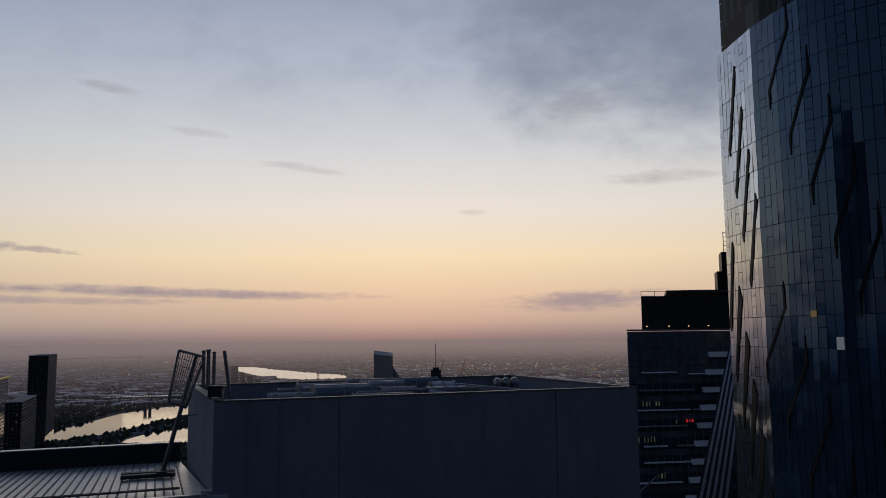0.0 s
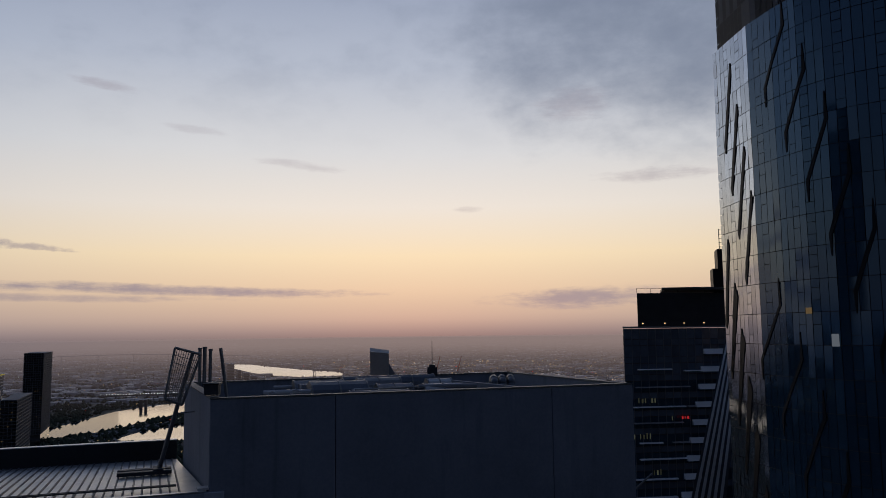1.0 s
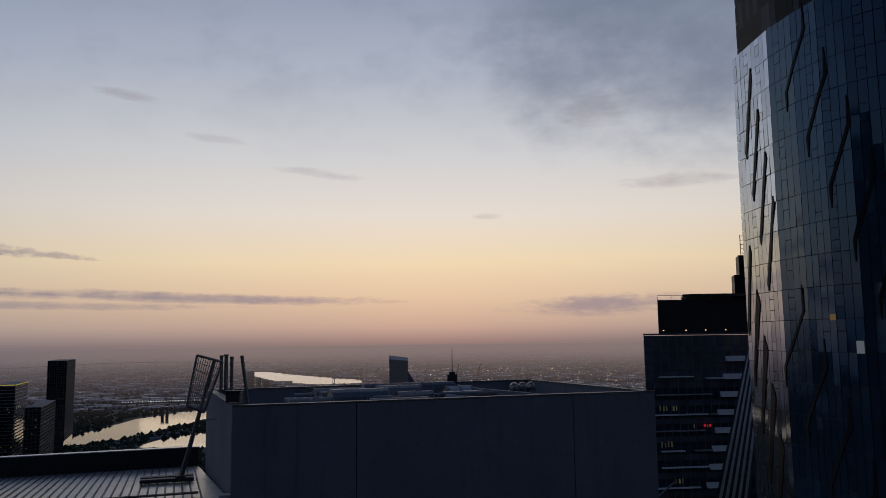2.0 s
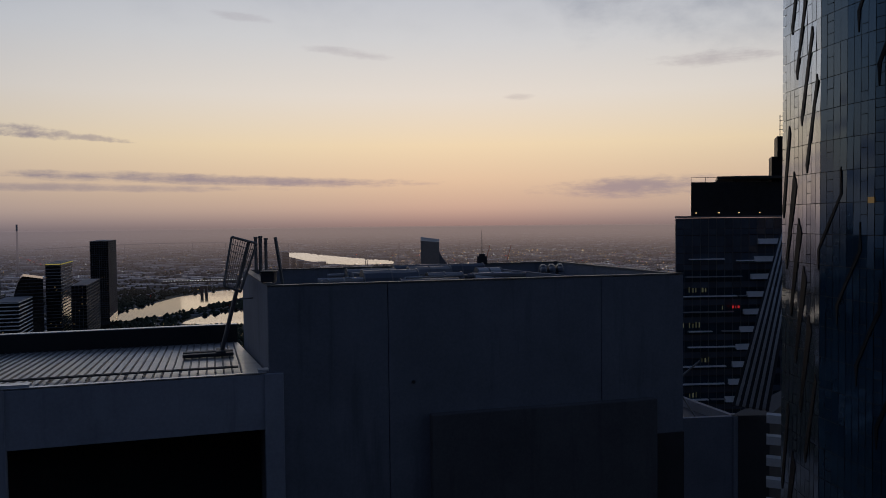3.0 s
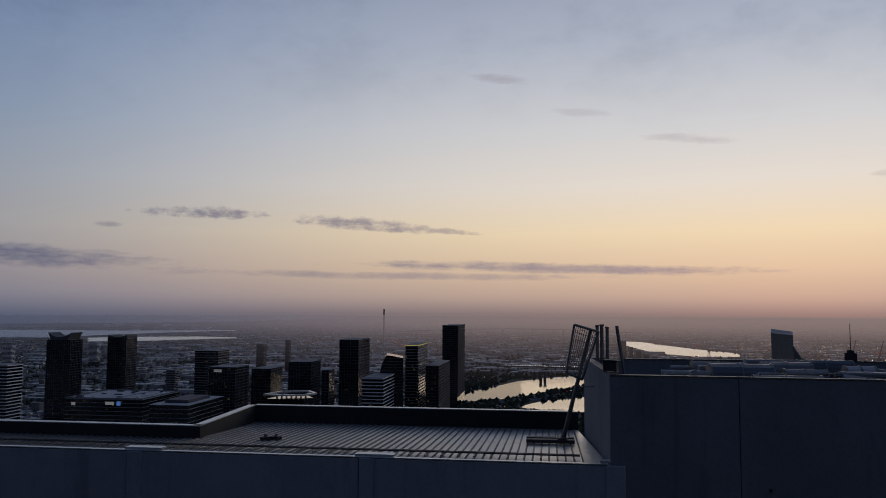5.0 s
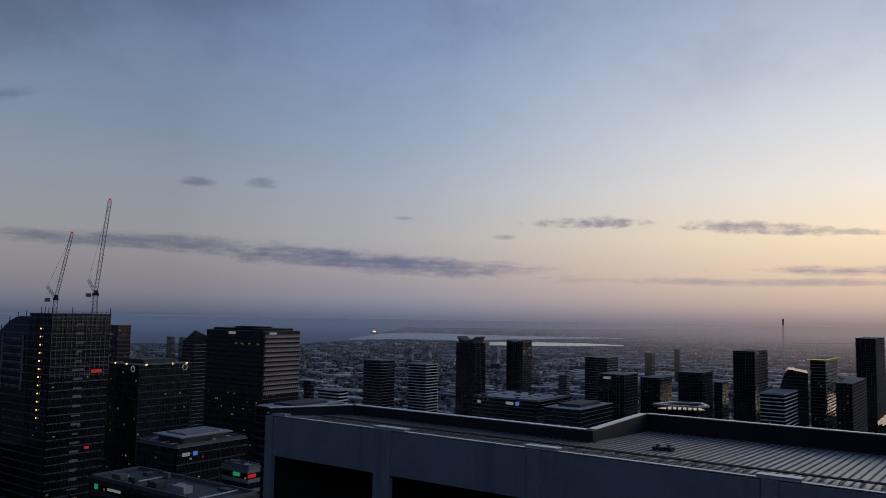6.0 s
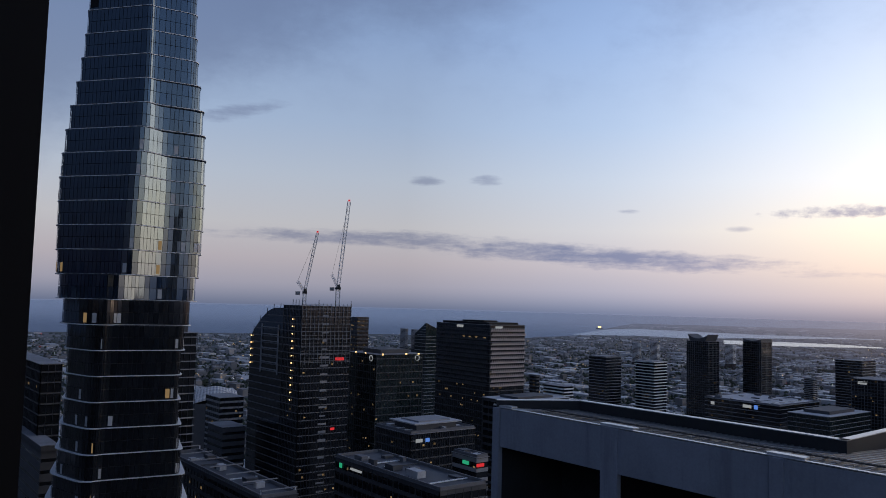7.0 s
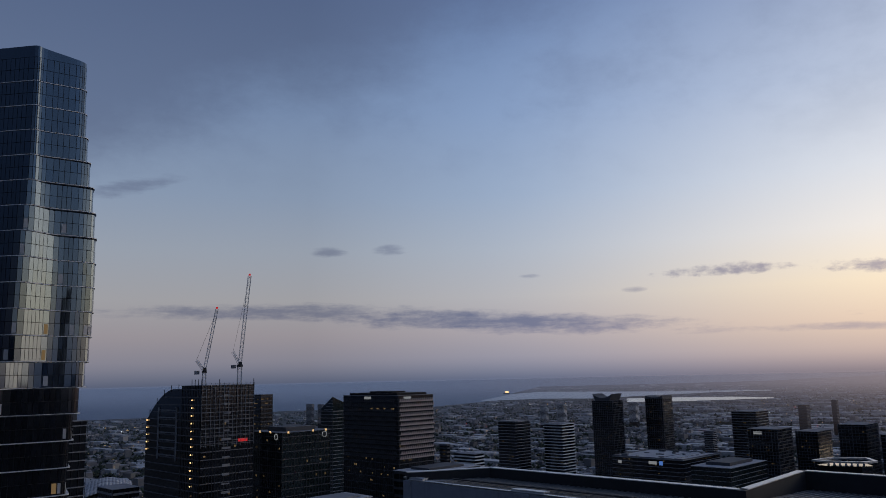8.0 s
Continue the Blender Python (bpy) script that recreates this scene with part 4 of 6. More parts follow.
# ---- the faceted glass tower close by ----
def faceted_tower():
    plan = [polar(20.15, 100.5), polar(22.45, 92.0), polar(24.0, 88.4), polar(25.6, 85.6), polar(27.2, 83.9), polar(29.0, 82.9), polar(31.0, 82.4), polar(34.5, 82.6), polar(39, 85), polar(46, 92), polar(48, 112), polar(38, 128), polar(26, 122), polar(20.6, 109)]
    th = thing("faceted_glass_tower", (plan[1].x, plan[1].y, 0), "dark blue faceted glass tower with black slanting fins", "skyscraper")
    off = Vector(th.location)
    rnd = random.Random(11)
    # the curtain wall follows the plan; each storey shifts a little in and out
    dense = []
    for i, p in enumerate(plan):
        q = plan[(i + 1) % len(plan)]
        n = max(2, round((q - p).length / 1.05))
        dense.append((p, q, n))
    crown = 193.95
    core = Geo()
    mid = sum(plan, Vector()) / len(plan)
    core.prism([mid + (p - mid) * 0.992 - off for p in plan], 0, crown)
    core.prism([mid + (p - mid) * 0.955 - off for p in plan], crown, 214)
    part("core", core, FRAME_DARK, th)
    storey = 3.25
    levels = 65

    def fold(p, z):
        """Tilt of the long slanting facets, the same across each facet."""
        lean = math.degrees(math.atan2(p.x, p.y)) * 5.2 + z
        return 0.016 * math.sin(math.floor(lean / 9.0) * 2.4)

    def bent_pane(geo, a, b, z0, z1, tilt, rnd, off):
        d = b - a
        out = Vector((d.y, -d.x, 0)).normalized()
        e = d.normalized() * 0.035
        t0, t1 = tilt[0] + rnd.gauss(0, 0.003), tilt[1] + rnd.gauss(0, 0.003)
        w, h = d.length / 2, (z1 - z0) / 2
        geo.face(*(Vector((r.x, r.y, z)) + out * (0.05 + sx * t0 * w + sz * t1 * h) - off
                   for r, z, sx, sz in ((a + e, z0 + 0.035, -1, -1), (b - e, z0 + 0.035, 1, -1), (b - e, z1 - 0.035, 1, 1), (a + e, z1 - 0.035, -1, 1))))

    single = 0
    names = ("glazing_side", "glazing_edge", "glazing_front", "glazing_front", "glazing_front", "glazing_front", "glazing_flank", "glazing_flank")
    for idx, (p, q, n) in enumerate(dense[:8]):
        g, dark, pale = Geo(), Geo(), Geo()
        for k in range(levels):
            z0, z1 = 2.2 + k * storey, 2.2 + (k + 1) * storey
            col = idx * 5
            for i in range(n):
                a, b = p.lerp(q, i / n), p.lerp(q, (i + 1) / n)
                target = g
                if z0 > crown - 1:
                    target = pale if rnd.random() < 0.16 else dark
                    a, b = mid + (a - mid) * 0.965, mid + (b - mid) * 0.965
                # every third bay has an opening light with a transom above and below it
                col += 1
                cuts = (0.0, *rnd.choice(((0.36, 0.74), (0.3,), (0.62,))), 1.0) if col % 3 == 1 else (0.0, 1.0)
                tilt = (fold(a, z0), fold(a, z0 + 40))
                for low, high in zip(cuts, cuts[1:]):
                    near = idx in (1, 2, 3, 4) and 160 < z0 < crown - 1 and single < 290
                    one = Geo() if near else target
                    bent_pane(one, a, b, z0 + storey * low, z0 + storey * high, tilt, rnd, off)
                    if near:
                        part("pane", one, GLASS_BLUE, th)
                        single += 1
        # the side's bright sky reflection is put into its silvery glass colour
        part(names[idx], g, GLASS_SKY_SHEEN if idx == 0 else GLASS_BLUE, th, "panes of dark blue reflective glass")
        if dark.f:
            part("crown_cladding", dark, FIN_DARK, th, "black louvred crown panels")
        if pale.f:
            part("crown_panel", pale, SLAB_DARK, th, "dark grey crown panels")
    # black slanting fins on the two visible sides
    path_pts = plan[:9]
    acc = [0.0]
    for a, b in zip(path_pts, path_pts[1:]):
        acc.append(acc[-1] + (b - a).length)

    def on_wall(s, z, out):
        for (a, b), (s0, s1) in zip(zip(path_pts, path_pts[1:]), zip(acc, acc[1:])):
            if s <= s1 or b is path_pts[-1]:
                t = (s - s0) / (s1 - s0)
                d = (b - a).normalized()
                p = a.lerp(b, t) + Vector((d.y, -d.x, 0)) * out
                return Vector((p.x, p.y, z)) - off

    def slash(s, z, run=2.6, fall=5.8, head=2.8, tail=2.1, wide=0.2):
        line = [(s, z + head, 0.05), (s + 0.05, z, wide), (s - run, z - fall, wide), (s - run, z - fall - tail, 0.05)]
        for (s0, z0, w0), (s1, z1, w1) in zip(line, line[1:]):
            if s1 - w1 < 0.05 or s0 - w0 < 0.05:
                continue
            g = Geo()
            cuts = 8 if abs(s1 - s0) > 0.5 else 1
            row = [(s0 + (s1 - s0) * i / cuts, z0 + (z1 - z0) * i / cuts, w0 + (w1 - w0) * i / cuts) for i in range(cuts + 1)]
            ends = [[on_wall(s - w, z, 0.02), on_wall(s + w, z, 0.02), on_wall(s + w, z, 0.13), on_wall(s - w, z, 0.13)][::-1] for s, z, w in row]
            g.v = [tuple(p) for ring in ends for p in ring]
            g.f = [(4 * i + (j + 1) % 4, 4 * i + j, 4 * i + 4 + j, 4 * i + 4 + (j + 1) % 4) for i in range(cuts) for j in range(4)]
            g.f += [(0, 1, 2, 3), (4 * cuts + 3, 4 * cuts + 2, 4 * cuts + 1, 4 * cuts)]
            part("fin", g, FIN_DARK, th)

    corner = acc[1]
    def along(az):
        for (a, b), s0 in zip(zip(path_pts, path_pts[1:]), acc):
            t = meet(a, (b - a).normalized(), az)
            if 0 <= t <= (b - a).length:
                return s0 + t
        return None

    for fam in range(0, 3):
        for k in range(-2, 7):
            az, z = 24.8 + 1.13 * k + 0.012 * k * k, 191.5 - 5.6 * k - 34.8 * fam
            top, foot = along(az), along(az - 1.3)
            if top and foot and foot > corner - 0.6 and 100 < z < 192:
                slash(top, z, run=top - foot)
    for fam in range(0, 4):
        for k in range(-1, 5):
            s, z = 4.8 + 1.25 * k, 190.2 - 5.3 * k - 32.0 * fam
            if 1.5 < s < corner - 0.4 and 90 < z < 191:
                slash(s, z, run=min(2.2, s - 0.5), fall=8.6, head=0.9, tail=0.9, wide=0.3)
            s, z = 1.9 + 1.25 * k, 169.6 - 5.3 * k - 32.0 * fam
            if k < 0 or 1.5 < s < corner - 0.4 and 90 < z < 191:
                if s > 1.2:
                    slash(s, z, run=min(1.6, s - 0.5), fall=8.8, head=0.9, tail=0.9, wide=0.3)
    # lit rooms
    for az, z, w, h, mat in ((25.43, 161.6, 0.8, 0.6, ROOM_WARM), (26.9, 158.7, 0.8, 1.2, ROOM_COOL)):
        for (a, b), (s0, s1) in zip(zip(path_pts, path_pts[1:]), zip(acc, acc[1:])):
            d = (b - a)
            t = meet(a, d.normalized(), az)
            if 0 <= t <= d.length:
                g = Geo()
                s = s0 + t
                g.face(on_wall(s - w / 2, z - h / 2, 0.14), on_wall(s + w / 2, z - h / 2, 0.14), on_wall(s + w / 2, z + h / 2, 0.14), on_wall(s - w / 2, z + h / 2, 0.14))
                part("lit_window", g, mat, th, "lit window")


faceted_tower()


# ---- the apartment tower behind it, with stepped slab ends and a striped skirt ----
def stepped_tower():
    D = 150.0
    a, b = polar(13.23, D), polar(21.5, D * 1.07)
    d = (b - a).normalized()
    n = Vector((-d.y, d.x, 0))
    deep = polar(14.2, 1.0)
    c, e = b + deep * 26, a + deep * 26
    top = EYE + 0.45
    th = thing("stepped_apartment_tower", (a.x, a.y, 0), "dark glass apartment tower with pale stepped slab ends", "skyscraper")
    off = Vector(th.location)
    rnd = random.Random(5)
    g = Geo()
    g.prism([a - off, b - off, c - off, e - off], 0, top - 0.4)
    part("body", g, FRAME_DARK, th)
    g = Geo()
    nx = round((b - a).length / 1.5)
    sills = Geo()
    for k in range(39):
        z = top - 0.3 - 3.25 * (k + 1)
        # top three storeys use the pale glass: their sky reflection is painted in
        glass_panes(sills if k < 3 else g, a - n * 0.1, b - n * 0.1, z + 1.15, z + 3.2, nx, 1, 0.008, rnd, 0.05, off)
        glass_panes(sills, a - n * 0.1, b - n * 0.1, z, z + 1.15, nx, 1, 0.008, rnd, 0.05, off)
    tagged(part("spandrel", sills, GLASS_PALE, th, "blue-grey spandrel panes, and top panes with painted sky reflection"), kind="stuff")
    tagged(part("glazing", g, GLASS_BLUE, th, "dark blue window panes"), kind="stuff")
    g = Geo()
    glass_panes(g, e, a, top - 39 * 3.25, top - 0.3, 17, 39, 0.02, rnd, 0.06, off)
    part("side_glazing", g, GLASS_BLUE, th, "dark blue window panes")
    g = Geo()
    g.prism([a - n * 0.3 - d * 0.2 - off, b - n * 0.3 - off, c - off, e - off], top - 0.3, top)
    part("roof_edge", g, FRAME_GREY, th)
    g = Geo()
    for i in range(nx + 1):
        p = (a - n * 0.14).lerp(b - n * 0.14, i / nx) - off
        g.prism([p + Vector((x * 0.05, y * 0.05, 0)) for x, y in ((-1, -1), (1, -1), (1, 1), (-1, 1))], top - 39 * 3.25, top - 0.3)
    part("mullions", g, FRAME_GREY, th)
    # balcony ledges, broken and uneven, and pale slab ends that step inwards going down
    for k in range(1, 38):
        z = top - 2.0 - 3.25 * k
        s1 = meet(a, d, max(15.2, 20.1 - 0.265 * k))
        s0 = meet(a, d, max(14.4, 18.8 - 0.235 * k))
        g = Geo()
        p, q = a + d * s0 - n * 0.12, a + d * s1 - n * 0.12
        g.hull([w - off + Vector((0, 0, z)) for w in (p - n * 0.9, q - n * 0.9, q, p)], [w - off + Vector((0, 0, z + 0.95)) for w in (p - n * 0.1, q - n * 0.1, q, p)])
        part("slab_end", g, SLAB_WHITE, th, "pale slab end")
        x = rnd.uniform(0, 3)
        while x < s0 - 1 and k > 1:
            w = rnd.uniform(4, 11)
            g = Geo()
            p, q = a + d * x - n * 0.12, a + d * min(x + w, s0) - n * 0.12
            z2 = z + 0.1 + rnd.choice((0, 0.35))
            g.hull([v - off + Vector((0, 0, z2)) for v in (p - n * 0.8, q - n * 0.8, q, p)], [v - off + Vector((0, 0, z2 + 0.19)) for v in (p - n * 0.5, q - n * 0.5, q, p)])
            part("balcony_ledge", g, SLAB_WHITE if rnd.random() < 0.6 else SLAB_GREY, th)
            x += w + rnd.uniform(0.2, 2.5)
    g = Geo()
    for k, start, many in ((4, 2.4, 6), (6, 0.6, 9), (8, 4.2, 4), (10, 2.5, 3), (13, 0.6, 2), (5, 7.5, 3), (21, 0.8, 5), (25, 3.0, 3), (17, 6.0, 2)):
        z = top - 2.0 - 3.25 * k + 0.9
        for i in range(many):
            s = start + 0.62 * i
            if rnd.random() < 0.15:
                continue
            p, q = a + d * s - n * 0.2 - off, a + d * (s + rnd.uniform(0.18, 0.4)) - n * 0.2 - off
            h = rnd.uniform(0.7, 1.1)
            g.face(Vector((p.x, p.y, z)), Vector((q.x, q.y, z)), Vector((q.x, q.y, z + h)), Vector((p.x, p.y, z + h)))
    tagged(part("lit_windows", g, ROOM_DIM, th, "dimly lit apartment windows"), kind="stuff")
    g = Geo()
    for s, w in ((meet(a, d, 16.8), 0.35), (meet(a, d, 17.0), 0.2), (meet(a, d, 17.15), 0.4)):
        p, q = a + d * s - n * 1.1 - off, a + d * (s + w) - n * 1.1 - off
        g.face(Vector((p.x, p.y, 143.4)), Vector((q.x, q.y, 143.4)), Vector((q.x, q.y, 143.9)), Vector((p.x, p.y, 143.9)))
    part("red_sign_light", g, SIGN_RED, th, "small red light")
    # dark plant level with a rounded helipad edge, railing lamps and stair shaft
    a2, a3, a5 = a + n * 2, a + n * 3, a + n * 5
    p0, p1 = a2 + d * meet(a2, d, 14.27), a2 + d * meet(a2, d, 21.4)
    cap = EYE + 6.75
    g = Geo()
    g.prism([p0 - off, p1 - off, p1 + deep * 18 - off, p0 + deep * 18 - off], top, cap)
    part("plant_level", g, VOID, th, "black louvred plant level")
    g = Geo()
    q0, q1 = a3 + d * meet(a3, d, 16.0), a3 + d * meet(a3, d, 21.4)
    ring = [q0.lerp(q1, i / 10) + n * (-2.2 * math.sin(math.pi * i / 10)) for i in range(11)] + [q1 + deep * 14, q0 + deep * 14]
    g.hull([p - off + Vector((0, 0, cap + 0.6)) for p in ring], [p - off + Vector((0, 0, cap + 1.1)) for p in ring])
    part("helipad", g, FRAME_DARK, th, "dark round-edged roof deck")
    for i in range(9):
        t = i / 8
        p = p0.lerp(p1, t) - off
        g = Geo()
        g.bar((p.x, p.y, cap), (p.x, p.y, cap + 0.9), 0.05, 4)
        part("rail_post", g, FRAME_DARK, th)
    g = Geo()
    r0, r1 = p0 - off, p1 - off
    g.bar((r0.x, r0.y, cap + 0.85), (r1.x, r1.y, cap + 0.85), 0.05, 4)
    part("rail", g, FRAME_DARK, th)
    for az in (14.6, 16.1, 17.4, 18.7):
        p = a + d * meet(a, d, az) - off
        g = Geo()
        g.box((p.x, p.y - 0.1, top + 0.55), (0.2, 0.2, 0.15))
        part("ledge_lamp", g, LAMP_WARM, th, "small warm ledge lamp")
    s0, s1 = a5 + d * meet(a5, d, 19.45), a5 + d * meet(a5, d, 21.5)
    g = Geo()
    g.hull([p - off + Vector((0, 0, cap)) for p in (s0, s1, s1 + deep * 6, s0 + deep * 6)],
           [p - off + Vector((0, 0, z)) for p, z in ((s0, EYE + 11.7), (s1, EYE + 11.7), (s1 + deep * 6, EYE + 11.7), (s0 + deep * 6, EYE + 11.7))])
    t0 = s0 + d * 1.1
    g.hull([p - off + Vector((0, 0, EYE + 11)) for p in (t0, s1, s1 + deep * 6, t0 + deep * 6)], [p - off + Vector((0, 0, EYE + 15.6)) for p in (t0, s1, s1 + deep * 6, t0 + deep * 6)])
    part("stair_shaft", g, FIN_DARK, th, "black roof stair shaft")
    m0 = a5 + d * meet(a5, d, 20.08) - off
    g = Geo()
    for x in (-0.4, 0.4):
        g.bar((m0.x + x, m0.y, EYE + 15.4), (m0.x + x, m0.y, EYE + 19.6), 0.08, 4)
    for k in range(5):
        g.bar((m0.x - 0.5, m0.y, EYE + 16 + 0.85 * k), (m0.x + 0.5, m0.y, EYE + 16 + 0.85 * k), 0.07, 4)
    part("aerial_ladder", g, FRAME_DARK, th, "dark ladder aerial")
    # slanting striped skirt roof
    th2 = thing("striped_skirt_roof", polar(18.2, 118, 0), "steep striped roof of pale and dark metal strips", "roof")
    off2 = Vector(th2.location)
    t_l, t_r = polar(20.15, 132, EYE - 1.0), polar(21.3, 134, EYE - 1.0)
    b_l, b_r = polar(17.0, 112, EYE - 25.4), polar(19.35, 114, EYE - 26.2)
    for i in range(11):
        u0, u1 = i / 11, (i + 1) / 11
        g = Geo()
        lo = [b_l.lerp(b_r, u0), b_l.lerp(b_r, u1)]
        hi = [t_l.lerp(t_r, u0), t_l.lerp(t_r, u1)]
        back = Vector((0.25, 0.9, -0.3))
        up_off = Vector((0, 0, 0.18)) if i % 2 else Vector((0, 0, 0))
        q = [p + up_off - off2 for p in (lo[0], lo[1], hi[1], hi[0])]
        g.hull([p + back for p in q], q)
        part("roof_strip", g, CAPPING if i % 2 else FRAME_DARK, th2)
    g = Geo()
    g.prism([p - off2 for p in (polar(16.9, 113), polar(19.4, 115), polar(21.3, 134), polar(20.2, 133))], 0, EYE - 27.0)
    part("podium", g, SLAB_DARK, th2, "dark podium below the roof")
    for k in range(9):
        z = EYE - 27.5 - 2.9 * k
        g = Geo()
        p, q = polar(19.2, 112.5) - off2, polar(20.15, 112.5) - off2
        away = polar(19.6, 1.5)
        g.prism([p, q, q + away, p + away], z, z + 1.1)
        part("slab_end", g, SLAB_WHITE, th2, "pale slab end")


stepped_tower()


# ---- the tall curved tower with bulging storeys ----
def curved_tower():
    D = 235.0
    c = polar(-93.66, D)
    th = thing("curved_glass_tower", (c.x, c.y, 0), "tall curved blue glass tower with pale storey bands", "skyscraper")
    rnd = random.Random(23)
    # half width in metres against height, from street to roof
    prof = ((0, 19.5), (100, 17.5), (118, 15.2), (128, 14.4), (136, 14.1), (146, 14.4), (152, 15.2), (157, 16.4), (162, 17.6), (170, 18.6), (180, 19.0), (192, 19.0), (200, 18.4), (208, 17.4), (216, 15.9), (224, 14.8), (232, 14.2), (252, 13.6))
    toward = (-c).normalized()
    side = Vector((-toward.y, toward.x, 0))     # to the right as seen from the lookout

    def half(z):
        for (z0, h0), (z1, h1) in zip(prof, prof[1:]):
            if z <= z1:
                return h0 + (h1 - h0) * (z - z0) / (z1 - z0)
        return prof[-1][1]

    # shares of the half width at which the plan turns: left corner, soft near corner, end of the twisted facet, start of the end facet
    turns = ((60, -0.60, -0.42, -0.36, 0.93), (150, -0.55, -0.36, -0.28, 0.90), (158, -0.80, -0.20, 0.22, 0.86), (164, -0.93, 0.0, 0.46, 0.80), (192, -0.95, 0.05, 0.46, 0.80), (204, -0.96, 0.10, 0.34, 0.82), (216, -0.97, 0.14, 0.24, 0.86), (250, -0.97, 0.13, 0.22, 0.87))

    def turn_at(z):
        for lo, hi in zip(turns, turns[1:]):
            if z <= hi[0]:
                t = max(0.0, (z - lo[0]) / (hi[0] - lo[0]))
                return [a + (b - a) * t for a, b in zip(lo[1:], hi[1:])]
        return list(turns[-1][1:])

    def plan(z, w, grow=0.0):
        """Plan of one storey: two long sides that meet in a soft corner towards the lookout, twisted facets on the sunset side."""
        w += grow
        kl, kc, kg, ke = (x * w for x in turn_at(z))
        slope = lambda deg: -math.tan(radians(deg))
        deep = 15.0
        ys = [0.0]
        xs = [-w, kl, kc, kg, ke, w]
        for (x0, x1), deg in zip(zip(xs, xs[1:]), (-60, -38 if z > 158 else -22, 40, 7, 31)):
            ys.append(ys[-1] + slope(deg) * (x1 - x0))
        front = list(zip(xs, ys))
        base = max(ys)
        pts = [(x, y - base + deep) for x, y in front]
        pts += [(w * 0.98, -deep), (w * 0.7, -deep - 4), (-w * 0.7, -deep - 4), (-w * 0.98, -deep)]
        # rounding by cutting corners twice
        for _ in range(2):
            cut = []
            for (x0, y0), (x1, y1) in zip(pts, pts[1:] + pts[:1]):
                far = min(0.22, 1.3 / max(0.5, math.hypot(x1 - x0, y1 - y0)))
                cut += [(x0 + (x1 - x0) * far, y0 + (y1 - y0) * far), (x1 - (x1 - x0) * far, y1 - (y1 - y0) * far)]
            pts = cut
        res = [side * x + toward * y for x, y in pts]
        n = len(res)
        area = sum(res[i].x * res[(i + 1) % n].y - res[(i + 1) % n].x * res[i].y for i in range(n))
        return res if area > 0 else res[::-1]

    bands, z = [], 60.0
    step = 6.6
    while z < 243:
        bands.append((z, min(z + step, 244.8)))
        z += step
    glazing = Geo()
    low_glazing = Geo()
    for k, (z0, z1) in enumerate(bands):
        w = half((z0 + z1) / 2)
        pl = plan(z0, w)
        g = Geo()
        inner = [p * 0.982 for p in plan(z0, w)]
        g.prism(inner, z0, z1)
        part("storey", g, FRAME_DARK, th)
        # below eye level, darker glass paints in the dark city reflected there
        target = glazing if z0 > 158 else low_glazing
        n = len(pl)
        for i in range(n):
            a, b = pl[i], pl[(i + 1) % n]
            if ((a + b) / 2).dot(toward) < -4:
                continue
            m = max(1, round((b - a).length / 1.25))
            glass_panes(target, a, b, z0 + 0.1, z1 - 0.15, m, 2, 0.006, rnd, 0.06)
            r, start = rnd.random(), rnd.random()
            if (b - a).length > 1.4:        # one bay of a long side
                spare = 1 - 1.3 / (b - a).length
                a, b = a.lerp(b, spare * start), a.lerp(b, spare * start + 1 - spare)
            if z0 < 175 and r < 0.04:
                one = Geo()
                glass_panes(one, a * 1.004, b * 1.004, z0 + 0.4, z0 + 3.1, 1, 1, 0, rnd, 0.1)
                part("lit_window", one, ROOM_WARM, th, "lit apartment window")
            elif z0 < 205 and r < 0.13:
                one = Geo()
                glass_panes(one, a * 1.004, b * 1.004, z0 + 0.4, z0 + 3.1, 1, 1, 0, rnd, 0.1)
                part("blind_window", one, DUCT_WHITE, th, "window with a white blind")
        g = Geo()
        ledge = 0.5 if z0 < 165 else 0.16
        rim = [p * (1 + ledge / 14) for p in plan(z0, max(w, half(z0 - 3.3)))]
        g.hull([p + Vector((0, 0, z0 - 0.1)) for p in rim], [p + Vector((0, 0, z0 + 0.09)) for p in rim])
        part("storey_band", g, SLAB_WHITE, th, "pale storey band")
    part("glazing_upper", glazing, GLASS_TOWER, th, "blue reflective glass panes")
    part("glazing_lower", low_glazing, GLASS_DARK, th, "glass panes darkened for the dark city they would reflect")
    # sloping glass crown
    w = half(242)
    low = [p + Vector((0, 0, 244.7)) for p in plan(245, w)]
    high = [p + Vector((0, 0, max(244.8, 247.8 - 0.16 * max(0.0, p.dot(side) - 1.5)))) for p in plan(245, w)]
    g = Geo()
    g.hull(low, high)
    part("crown", g, GLASS_TOWER, th)
    pl = plan(240, half(240))
    slot = [p for p in pl if -97.0 < math.degrees(math.atan2(c.x + p.x, c.y + p.y)) < -95.4 and p.dot(toward) > 0]
    slot.sort(key=lambda p: math.atan2(c.x + p.x, c.y + p.y))
    g = Geo()
    for p, r in zip(slot, slot[1:]):
        g.hull([Vector((w.x, w.y, z)) * 1.0 for w, z in ((p * 1.012, 238.8), (r * 1.012, 238.8), (r, 238.8), (p, 238.8))], [Vector((w.x, w.y, z)) for w, z in ((p * 1.012, 242.2), (r * 1.012, 242.2), (r, 242.2), (p, 242.2))])
    if g.f:
        part("louvre_slot", g, FIN_DARK, th, "dark louvre slot near the top")
    g = Geo()
    g.prism(plan(60, 20.5), 0, 61)
    part("base", g, GLASS_DARK, th)


curved_tower()


